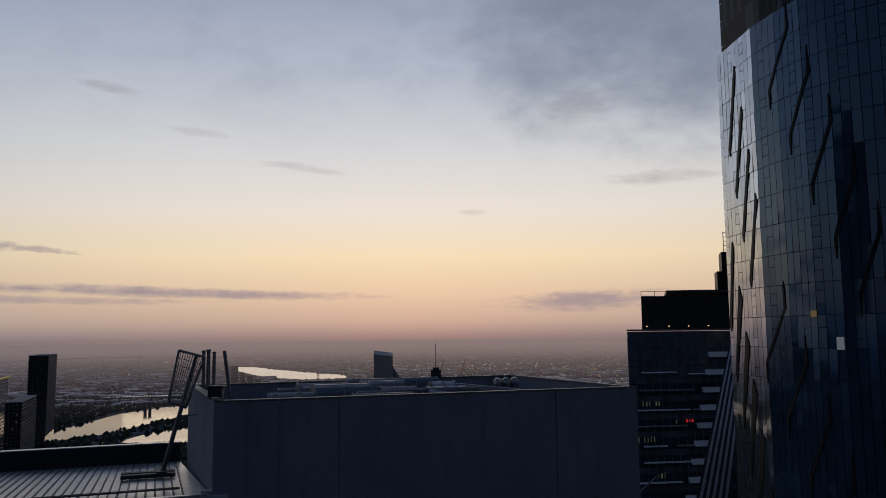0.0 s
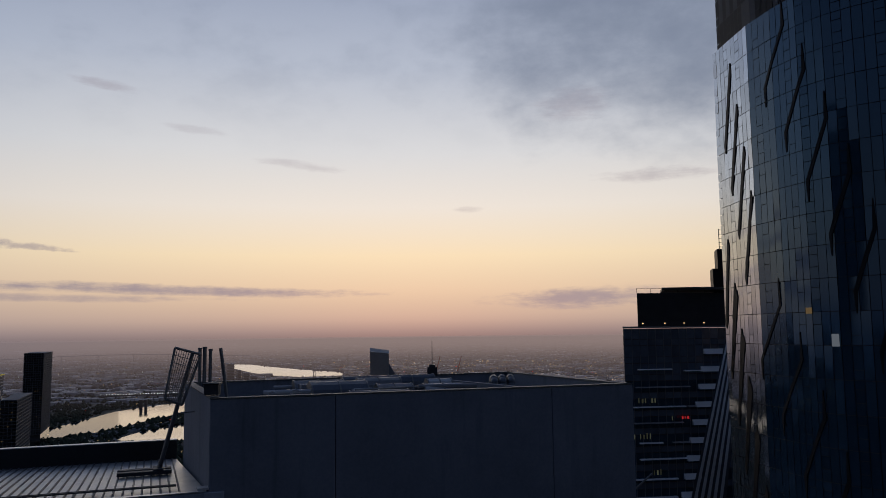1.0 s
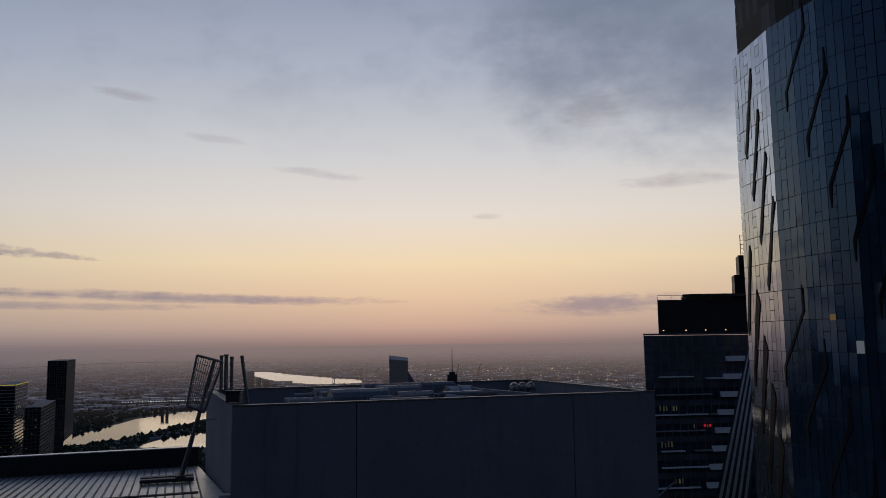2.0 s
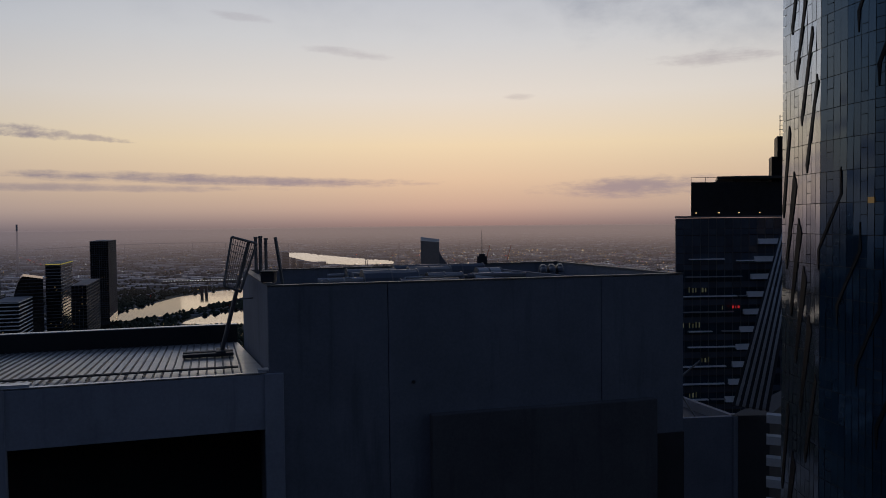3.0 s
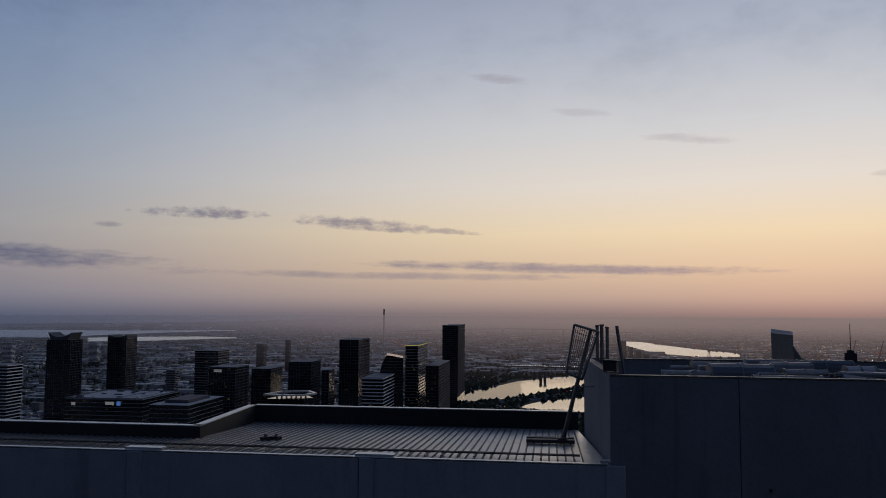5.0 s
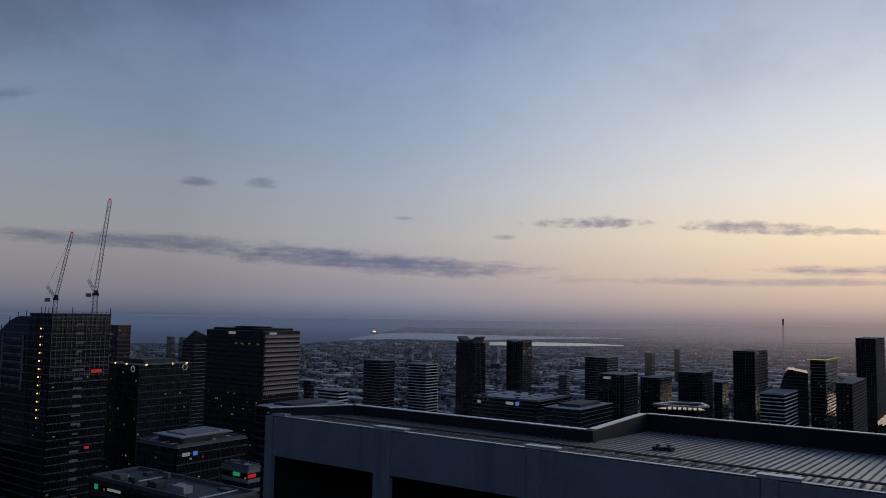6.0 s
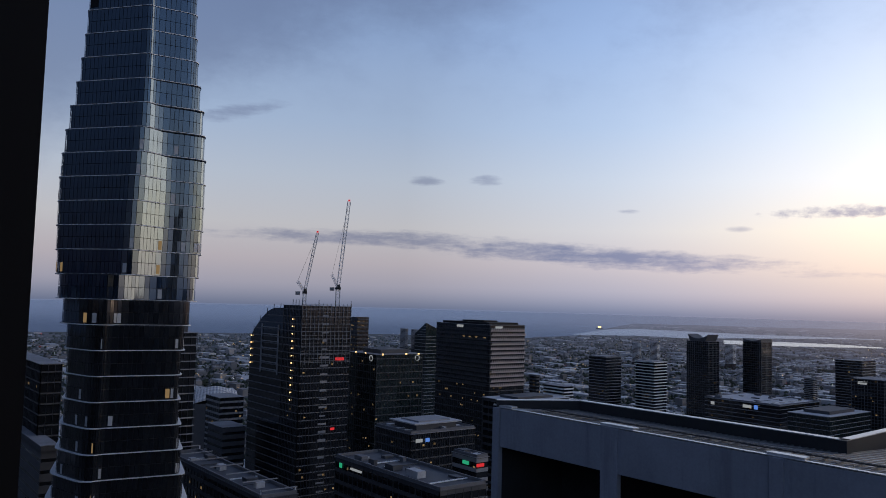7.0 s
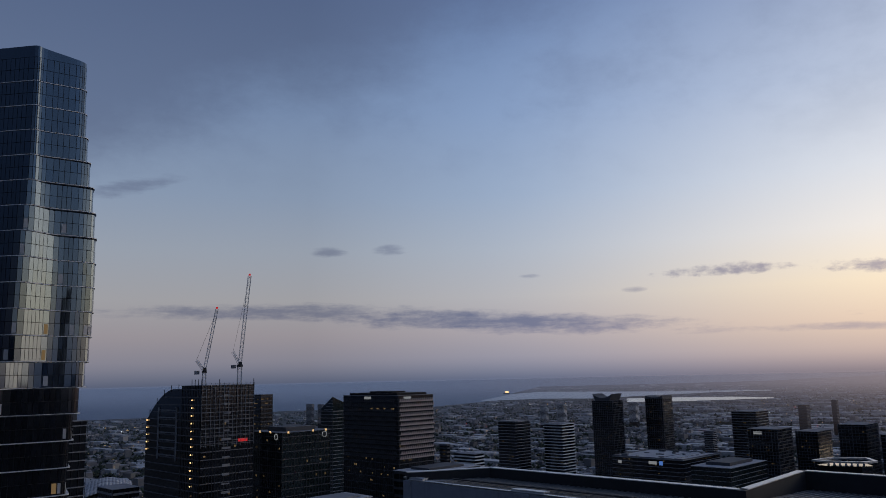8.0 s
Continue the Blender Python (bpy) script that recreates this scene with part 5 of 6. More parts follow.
# ---- the city: towers of the office district ----
def build_district():
    made = {}
    made["SITE"] = tower("construction_tower", "dark office tower under construction with lit hoist columns", -83.15, -81.9, -78.4, 400, 157.4, storey=3.7, band=0.13, slab=SLAB_MID, glass=GLASS_DARK, mullion=1.6, lit=0.012, crown=0, seed=2)
    tower("slim_dark_tower", "slim dark apartment tower with balcony slabs", -92.0, -90.2, -89.05, 330, 145.8, band=0.12, proud=0.5, slab=SLAB_GREY, storey=3.2, mullion=2.5, lit=0.02, seed=3, crown=3)
    tower("striped_office_block", "dark office block with grey floor stripes", -101.0, -98.6, -97.4, 300, 136.0, band=0.14, slab=SLAB_DARK, mullion=2, lit=0.05, seed=4)
    tower("gold_lit_tower", "far tower with gold lit upper windows", -78.5, -77.9, -77.1, 720, 146.2, slab=SLAB_DARK, glass=GLASS_BRONZE, lit=0.22, seed=6)
    made["LOGO"] = tower("rounded_logo_block", "dark glass office block with rooftop lamps", -78.4, -76.4, -73.1, 430, 131.6, storey=3.8, band=0.12, slab=SLAB_DARK, glass=GLASS_GREEN, fin=FRAME_DARK, mullion=1.9, lit=0.03, seed=7, crown=2.5)
    made["KP"] = tower("lattice_office_tower", "office tower with pale patterned screen facade", -72.1, -68.2, -65.75, 500, 147.6, storey=4.4, band=0.12, slab=SLAB_DARK, glass=GLASS_DARK, mullion=2.0, fin=FRAME_DARK, lit=0.05, seed=8)
    made["AMB"] = tower("low_office_block", "mid-rise dark office block with ribbed facade", -76.3, -73.8, -69.2, 330, 105.6, storey=3.8, band=0.14, slab=SLAB_DARK, glass=GLASS_DARK, mullion=1.3, fin=FRAME_DARK, lit=0.04, seed=9, crown=0, roof=ROOF_GREY)
    sail = tower("sail_tower", "pale grey curved glass tower", -73.7, -72.9, -72.05, 820, 126.0, band=0.14, slab=SLAB_GREY, glass=GLASS_GREEN, mullion=3, lit=0.0, seed=10)
    made["SIGNB"] = tower("corner_sign_block", "small grey office block with lit sign", -70.7, -69.0, -68.2, 300, 102.5, slab=SLAB_GREY, band=0.4, mullion=0, lit=0.02, seed=12)
    made["SAIL"] = sail
    # flat roofs in the street below
    made["HALL"] = tower("flat_roof_hall", "broad low office block with a cluttered flat roof", -79.1, -71.6, -68.3, 236, 104.7, storey=4, slab=SLAB_DARK, roof=SLAB_DARK, mullion=3, lit=0.02, seed=13, crown=0)
    made["GRID"] = tower("grid_roof_block", "low office block with a dark gridded roof", -90.5, -84.2, -81.75, 246, 100.0, storey=4, slab=SLAB_DARK, roof=SLAB_DARK, mullion=3, lit=0.02, seed=14)
    tower("white_low_block", "low block with plain grey walls", -101.0, -98.3, -97.4, 280, 112.0, slab=SLAB_DARK, band=0.7, mullion=0, lit=0, seed=15)
    tower("grey_podium", "grey podium block with a plain concrete top", -88.0, -87.0, -85.5, 430, 92.5, slab=SLAB_DARK, band=0.6, mullion=0, lit=0.02, seed=16)
    tower("grey_slab_block", "grey slab block beside the railway", -88.2, -87.3, -85.7, 520, 97.0, slab=SLAB_GREY, band=0.35, mullion=3, lit=0.02, seed=17)
    # riverside apartment towers further out
    for args in (("banded_apartments", "round-cornered apartment tower with pale bands", -61.1, -59.9, -58.85, 900, 106.5, SLAB_GREY),
                 ("banded_apartments", "white-banded apartment tower with a curved roof", -57.85, -56.6, -55.75, 900, 103.0, SLAB_WHITE),
                 ("dark_riverside_tower", "dark apartment tower with an upswept roof", -54.4, -53.0, -52.3, 1150, 118.5, SLAB_DARK),
                 ("dark_riverside_tower", "dark apartment tower with a scooped roof", -50.75, -49.6, -48.95, 1180, 120.0, SLAB_DARK),
                 ("grey_office_tower", "grey office tower with fine floor lines", -45.15, -43.6, -42.85, 1080, 105.0, SLAB_GREY),
                 ("black_sign_tower", "black office block with a pale lit sign", -44.2, -42.4, -41.5, 900, 96.0, SLAB_DARK),
                 ("brown_block", "dark brown mid-rise apartment block", -41.3, -40.0, -39.2, 980, 88.0, SLAB_DARK),
                 ("brown_tower", "dark brown apartment tower", -38.75, -37.2, -36.5, 900, 101.0, SLAB_DARK),
                 ("narrow_block", "narrow dark apartment block", -36.4, -35.9, -35.5, 850, 95.5, SLAB_DARK),
                 ("twin_top_tower", "dark apartment tower with stepped top", -35.15, -33.8, -33.0, 950, 124.0, SLAB_DARK),
                 ("yellow_lit_tower", "dark tower with a lit yellow roof edge", -30.4, -29.5, -28.8, 880, 121.0, SLAB_GREY),
                 ("short_apartments", "dark balcony apartment block", -28.9, -28.0, -27.2, 860, 99.5, SLAB_DARK),
                 ("square_dark_tower", "plain dark square tower", -27.7, -26.6, -26.1, 1280, 135.2, SLAB_DARK)):
        nm, lab, al, ac, ar, dist, top, slab = args
        made[lab] = tower(nm, lab, al, ac, ar, dist, top, storey=3.3, band=0.3 if slab is SLAB_WHITE else 0.2, proud=0.5, slab=slab, mullion=3 if slab is SLAB_DARK else 0, fin=FRAME_GREY, lit=0.014, seed=int(dist + top), category="apartment tower", max_bands=34)
    made["LOW"] = tower("long_low_offices", "long low office complex with pale roofs", -53.2, -48.5, -46.1, 820, 72.0, storey=4, band=0.14, slab=SLAB_GREY, roof=ROOF_PALE, mullion=0, lit=0.02, seed=31)
    tower("glass_low_block", "low pale glass office block", -48.0, -45.5, -43.2, 760, 72.0, storey=4, band=0.12, slab=SLAB_GREY, glass=GLASS_GREEN, roof=ROOF_PALE, mullion=4, lit=0.0, seed=32, crown=3)
    tower("banded_podium", "low white-banded apartment podium", -33.5, -32.0, -31.2, 780, 93.0, storey=3.4, slab=SLAB_WHITE, band=0.3, mullion=0, lit=0.01, seed=33, max_bands=18)
    return made


TOWERS = build_district()


def luffing_crane(az, dist, base_z, head_az, head_z, label, scale=1.0):
    """Mast, slewing cab, raised lattice jib and counter jib."""
    p = polar(az, dist)
    tip = polar(head_az, dist * 0.99, head_z) - Vector((p.x, p.y, base_z))
    th = thing("tower_crane", (p.x, p.y, base_z), label, "crane", "tower cranes")
    piv = Vector((0, 0, 9.0 * scale))

    def lattice(g, a, b, w, cells, r):
        d = (b - a).normalized()
        s = d.cross(Vector((0, 0, 1)) if abs(d.z) < 0.9 else Vector((1, 0, 0))).normalized()
        t = s.cross(d)
        cs = [(s * i + t * j) * w / 2 for i, j in ((-1, -1), (1, -1), (1, 1), (-1, 1))]
        for c in cs:
            g.bar(a + c, b + c, r, 4)
        for k in range(cells):
            q0, q1 = a.lerp(b, k / cells), a.lerp(b, (k + 1) / cells)
            for c0, c1 in zip(cs, cs[1:] + cs[:1]):
                g.bar(q0 + c0, q1 + c1, r * 0.7, 4)

    g = Geo()
    lattice(g, Vector((0, 0, -2)), piv, 2.0 * scale, 6, 0.16)
    part("mast", g, CRANE_WHITE, th)
    g = Geo()
    g.box((0, 0, piv.z + 0.6), (3.4 * scale, 2.6 * scale, 1.2))
    g.box((1.6, 0, piv.z + 1.6), (1.5, 1.5, 2.0))
    rounded(part("cab", g, RUBBER, th), 0.1)
    g = Geo()
    lattice(g, piv + Vector((0, 0, 1)), tip, 1.5 * scale, 22, 0.11)
    jib = part("jib", g, CRANE_WHITE, th)
    back_d = Vector((-tip.x, -tip.y, 0)).normalized() if Vector((tip.x, tip.y)).length > 1 else Vector((-1, 0, 0))
    g = Geo()
    lattice(g, piv + Vector((0, 0, 1)), piv + back_d * 5 + Vector((0, 0, 8 * scale)), 1.0, 5, 0.09)
    part("counter_mast", g, CRANE_WHITE, th)
    g = Geo()
    g.box(tuple(piv + back_d * 4.5 + Vector((0, 0, 0.2))), (2.2, 2.2, 1.8))
    part("counterweight", g, SLAB_GREY, th)
    g = Geo()
    g.bar(piv + back_d * 5 + Vector((0, 0, 8 * scale)), tip * 0.97, 0.06, 4)
    part("stay_rope", g, FRAME_DARK, th)
    g = Geo()
    g.box(tuple(tip + Vector((0, 0, 0.6))), (0.9, 0.9, 0.9))
    part("beacon", g, SIGN_RED, jib, "red beacon lamp")


luffing_crane(-79.38, 425, 157.5, -78.8, 213.8, "white luffing crane with raised jib on the unfinished tower")
luffing_crane(-81.75, 415, 156.5, -81.0, 195.4, "smaller white luffing crane on the unfinished tower", 0.8)


def suburbs():
    """Far houses, sheds and trees that nobody could count."""
    rnd = random.Random(77)
    def dry(az, el):
        return not in_water(az, el)

    houses, sheds, trees = Geo(), Geo(), Geo()
    for i in range(44000):
        az = rnd.uniform(-102, 24)
        r = 560 * (3900 / 560) ** (rnd.random() ** 0.8)
        z = lift(r)
        el = -math.degrees(math.atan((EYE - z) / r))
        if not dry(az, el):
            continue
        p = polar(az, r, z)
        far = (EYE - z) / EYE * 0.85
        m = Matrix.Translation(p) @ Matrix.Rotation(ANG + rnd.choice((0, 0, 0.4, -0.3)), 4, "Z") @ Matrix.Diagonal((far, far, far, 1))
        kind = rnd.random()
        if -27 < az < -12 and el < -3.9:
            kind = 0.9
        if az > -48 and r > 2000 and rnd.random() < 0.16:
            kind = 0.42
        if kind < 0.40:
            a, b, h = rnd.uniform(7, 14), rnd.uniform(6, 10), rnd.uniform(3, 8)
            houses.box((0, 0, h / 2), (a, b, h), m)
            k = len(houses.v)
            houses.v.extend(tuple(m @ Vector(q)) for q in ((-a / 2, -b / 2, h), (a / 2, -b / 2, h), (a / 2, b / 2, h), (-a / 2, b / 2, h), (-a / 2 * 0.7, 0, h + 2.2), (a / 2 * 0.7, 0, h + 2.2)))
            houses.f.extend(((k, k + 1, k + 5, k + 4), (k + 2, k + 3, k + 4, k + 5), (k + 1, k + 2, k + 5), (k + 3, k, k + 4)))
        elif kind < 0.45:
            a, b, h = rnd.uniform(20, 90), rnd.uniform(14, 36), rnd.uniform(5, 9)
            sheds.box((0, 0, h / 2), (a, b, h), m)
        elif kind < 0.475:
            a, b, h = rnd.uniform(12, 22), rnd.uniform(12, 22), rnd.uniform(9, 20) if r < 2600 else 6
            houses.box((0, 0, h / 2), (a, b, h), m)
        else:
            for _ in range(2):
                s = rnd.uniform(3, 7) * far
                q = p + Vector((rnd.uniform(-14, 14) * far, rnd.uniform(-14, 14) * far, 0))
                ring = [q + Vector((math.cos(t) * s * rnd.uniform(0.7, 1.2), math.sin(t) * s * rnd.uniform(0.7, 1.2), s * 0.55)) for t in (0.3, 1.5, 2.8, 4.1, 5.4)]
                k = len(trees.v)
                trees.v.extend(tuple(w) for w in ring)
                trees.v.extend((tuple(q), tuple(q + Vector((rnd.uniform(-1, 1), rnd.uniform(-1, 1), s * 1.4)))))
                for j in range(5):
                    trees.f.append((k + j, k + (j + 1) % 5, k + 6))
                    trees.f.append((k + (j + 1) % 5, k + j, k + 5))
    solid("suburban_houses", houses, HOUSES, "countless small houses and flats spreading to the skyline", "houses", "stuff")
    solid("warehouse_sheds", sheds, SHEDS, "pale flat warehouse roofs among the suburbs", "sheds", "stuff")
    solid("suburban_trees", trees, FOLIAGE, "dark street trees between distant houses", "trees", "stuff")
    warm, white, red = Geo(), Geo(), Geo()
    for i in range(4600):
        az = rnd.uniform(-102, 24) if i < 2600 else rnd.uniform(-8, 22)
        r = 700 * (3250 / 700) ** (rnd.random() ** 0.7)
        z = lift(r)
        el = -math.degrees(math.atan((EYE - z) / r))
        if not dry(az, el):
            continue
        s = r / 1380 * rnd.uniform(0.26, 0.62)
        if -3 < az < 16 and rnd.random() < 0.5:
            s *= 1.35
        q = polar(az, r, z + 9)
        g = rnd.choice((warm, warm, white))
        if rnd.random() < 0.04:
            g = red
        k = len(g.v)
        g.v.extend(tuple(q + Vector(w) * s) for w in ((1, 0, 0), (-1, 0, 0), (0, 1, 0), (0, -1, 0), (0, 0, 1), (0, 0, -1)))
        g.f.extend((k + a, k + b, k + c) for a, b, c in ((0, 2, 4), (2, 1, 4), (1, 3, 4), (3, 0, 4), (2, 0, 5), (1, 2, 5), (3, 1, 5), (0, 3, 5)))
    # traffic on the curving freeway
    for i in range(130):
        t = rnd.random()
        el = -2.1 - 2.0 * t
        az = -32.0 + 1.6 * math.sin(t * 2.6) + 1.3 * t + rnd.gauss(0, 0.05)
        r = reach(el)
        q = polar(az, r, lift(r) + 6)
        g, s = (red, 1.0) if rnd.random() < 0.6 else (warm, 0.7)
        k = len(g.v)
        s *= rnd.uniform(0.3, 0.9)
        g.v.extend(tuple(q + Vector(w) * s) for w in ((1, 0, 0), (-1, 0, 0), (0, 1, 0), (0, -1, 0), (0, 0, 1), (0, 0, -1)))
        g.f.extend((k + a, k + b, k + c) for a, b, c in ((0, 2, 4), (2, 1, 4), (1, 3, 4), (3, 0, 4), (2, 0, 5), (1, 2, 5), (3, 1, 5), (0, 3, 5)))
    solid("street_lights_warm", warm, LAMP_WARM, "scattered warm street lights far across the suburbs", "street lights", "stuff")
    solid("street_lights_white", white, LAMP_WHITE, "scattered white flood lights far across the suburbs", "street lights", "stuff")
    solid("tail_lights", red, LAMP_RED, "scattered red lights far across the suburbs", "lights", "stuff")


suburbs()


# ---- details of single buildings ----
def face_at(made, az):
    """Point, way and outward normal on a tower's visible side at that azimuth."""
    th, ring, off = made
    c, R, F, Lp = ring
    for a, b in ((Lp, c), (c, R)):
        d = (b - a)
        s = meet(a, d.normalized(), az)
        if -0.5 <= s <= d.length + 0.5:
            w = d.normalized()
            return a + w * s, w, Vector((w.y, -w.x, 0))
    w = (R - c).normalized()
    return c, w, Vector((w.y, -w.x, 0))


def sign(made, az, z, w, h, mat, name="sign_panel", lab="lit sign"):
    p, d, n = face_at(made, az)
    off = made[2]
    g = Geo()
    q = p - off
    g.prism([q - d * w / 2 + n * 0.45, q + d * w / 2 + n * 0.45, q + d * w / 2 + n * 0.1, q - d * w / 2 + n * 0.1], z - h / 2 - off.z, z + h / 2 - off.z)
    return part(name, g, mat, made[0], lab)


def site_details():
    made = TOWERS["SITE"]
    th, ring, off = made
    c, R, F, Lp = ring
    # sloping lower shoulder
    far = c - U * meet(c, -U, -85.4)
    deep = V * (R - c).length
    g = Geo()
    def brow(t):
        """Height of the curved shoulder, from its low far end to the tower."""
        return 139.5 + 16.5 * math.sin(0.5 * math.pi * min(1.0, t * 1.25)) ** 0.9

    steps = 8
    outline = [far - off, Lp - off] + [far.lerp(Lp, i / steps) - off + Vector((0, 0, brow(i / steps))) for i in range(steps, -1, -1)]
    g.hull(outline, [p + deep for p in outline])
    part("shoulder", g, GLASS_DARK, th, "dark curving glass shoulder")
    front = Vector((-V.x, -V.y, 0))
    for k in range(10, 42):
        z = 3.7 * k
        t = next((i / 20 for i in range(20) if brow(i / 20) > z + 1.2), None)
        if t is None:
            continue
        a = far.lerp(Lp, t)
        g = Geo()
        g.prism([a + front * 0.2 - off, Lp + front * 0.2 - off, Lp - off, a - off], z, z + 0.5)
        part("floor_band", g, SLAB_MID, th)
    # open bay with pale posts and slabs high on the shoulder
    for t in (0.36, 0.86):
        a = far.lerp(Lp, t) + front * 0.5 - off
        g = Geo()
        g.prism([a, a + U * 1.1, a + U * 1.1 - front * 0.4, a - front * 0.4], 121, 147)
        part("bay_post", g, SLAB_GREY, th, "pale unfinished bay post")
    for k in range(7):
        a, b = far.lerp(Lp, 0.38) + front * 0.5 - off, far.lerp(Lp, 0.86) + front * 0.5 - off
        g = Geo()
        g.prism([a, b, b - front * 0.35, a - front * 0.35], 123 + 3.7 * k, 123.5 + 3.7 * k)
        part("bay_slab", g, SLAB_GREY, th)
    # curved ribs standing above the shoulder
    for i in range(5):
        t = 0.1 + 0.2 * i
        a = far.lerp(Lp, t) - off
        g = Geo()
        g.bar((a.x, a.y, brow(t) - 1), (a.x + 0.6, a.y, brow(t) + 2.2), 0.22, 4)
        part("roof_rib", g, FRAME_DARK, th)
    # open frame of the unfinished upper storeys
    g = Geo()
    n = U * 1.0
    d = V
    length = (R - c).length
    for i in range(13):
        p = c + d * length * i / 12 + n * 0.5 - off
        g = Geo()
        g.bar((p.x, p.y, 128), (p.x, p.y, 158.8), 0.13, 4)
        part("scaffold_pole", g, SLAB_GREY, th)
    for k in range(16):
        z = 129 + 1.95 * k
        p, q = c + n * 0.5 - off, R + n * 0.5 - off
        g = Geo()
        g.bar((p.x, p.y, z), (q.x, q.y, z), 0.10, 4)
        part("scaffold_ledger", g, SLAB_GREY, th)
    for az, top, low in ((-82.45, 150.5, 108), (-85.3, 140, 122)):
        z = top
        while z > low:
            p = c - U * meet(c, -U, az)
            q = p - V * 0.5 - off
            g = Geo()
            g.box((q.x, q.y, z), (0.5, 0.5, 0.6))
            part("hoist_lamp", g, LAMP_WARM, th, "warm hoist lamp")
            z -= 3.7
    sign(made, -79.1, 130.5, 5.0, 1.5, SIGN_RED, lab="red lit banner")
    sign(made, -79.45, 95.0, 2.2, 1.2, SIGN_RED, lab="small red lit sign")
    rnd = random.Random(3)
    for k in range(22):
        p, dd, nn = face_at(made, -80.2)
        z = 152 - 4.2 * k
        q = p - off + nn * 0.35
        g = Geo()
        w = rnd.uniform(1.2, 2.6)
        g.prism([q - dd * w, q + dd * w, q + dd * w - nn * 0.2, q - dd * w - nn * 0.2], z, z + rnd.uniform(0.6, 1.4))
        part("hoarding", g, SLAB_GREY, th, "pale hoarding panel")
    for i in range(7):
        p = (c.lerp(Lp, i / 6) if i < 4 else c.lerp(R, (i - 3) / 3)) - off
        g = Geo()
        g.bar((p.x, p.y, 157), (p.x, p.y, 160.5), 0.2, 4)
        part("column_starter", g, FRAME_DARK, th)


site_details()


def lattice_details():
    made = TOWERS["KP"]
    th, ring, off = made
    c, R, F, Lp = ring
    n = Vector((V.y, -V.x, 0))
    length = (R - c).length
    # pale ledges and zigzag screen on the sunset side, afterglow painted in pink
    tri = Geo()
    w = 1.75
    tri.hull([(0.0, 0, 0.35), (w * 0.9, 0, 0.35), (w * 0.45, 0, 2.2)], [(0.0, -0.3, 0.35), (w * 0.9, -0.3, 0.35), (w * 0.45, -0.3, 2.2)])
    tri_mesh = tri.mesh("screen_tile", SLAB_AFTERGLOW)
    ang = math.atan2(V.y, V.x)
    count = int(length / w)
    for k in range(13):
        z = 108.6 + 2.92 * k
        g = Geo()
        p, q = c - off + n * 0.5, R - off + n * 0.5
        g.prism([p, q, q - n * 0.3, p - n * 0.3], z, z + 0.34)
        ledge = part("ledge", g, SLAB_AFTERGLOW, th, "screen ledge with the afterglow painted pinkish")
        for i in range(count):
            ob = part("screen_tile", tri_mesh, None, ledge)
            ob.location = c - off + V * (w * (i + 0.5 * (k % 2)) + 0.2) + n * 0.35 + Vector((0, 0, z))
            ob.rotation_euler = (0, 0, ang)
    # the same screen on the shaded side, its gloom painted in a darker slab
    shade_n = -V
    g = Geo()
    span = (Lp - c).length
    for k in range(13):
        z = 108.6 + 2.92 * k
        p, q = Lp - off + shade_n * 0.5, c - off + shade_n * 0.5
        g.prism([p, q, q - shade_n * 0.3, p - shade_n * 0.3], z, z + 0.25)
        for i in range(int(span / w) - 1):
            x0 = p + U * (w * (i + 0.5 * (k % 2)) + 0.2)
            tri_pts = [x0 + Vector((0, 0, z + 0.35)), x0 + U * w * 0.9 + Vector((0, 0, z + 0.35)), x0 + U * w * 0.45 + Vector((0, 0, z + 2.2))]
            g.hull([v - shade_n * 0.25 for v in tri_pts], tri_pts)
    tagged(part("shaded_screen", g, SLAB_DARK, th, "patterned screen painted dark as the shaded side"), kind="stuff")
    g = Geo()
    mid = (c + F) / 2
    s = [mid + (p - mid) * 0.86 for p in ring]
    g.prism([p - off for p in s], 147.6, 149.2)
    part("roof_plant", g, FIN_DARK, th, "black roof plant screen")
    g = Geo()
    s = [mid + (p - mid) * 0.4 for p in ring]
    g.prism([p - off for p in s], 149.2, 150.2)
    part("roof_plant", g, FIN_DARK, th, "black roof plant screen")
    sign(made, -70.4, 146.2, 6.5, 1.7, SIGN_WHITE, lab="plain white lit sign")
    sign(made, -67.6, 146.2, 6.0, 1.5, SIGN_WHITE, lab="plain white lit sign")
    for az in (-70.1, -69.7, -69.2, -68.6):
        sign(made, az, 139.5, 2.2, 0.8, ROOM_WARM, name="lit_window", lab="bright warm window")


lattice_details()


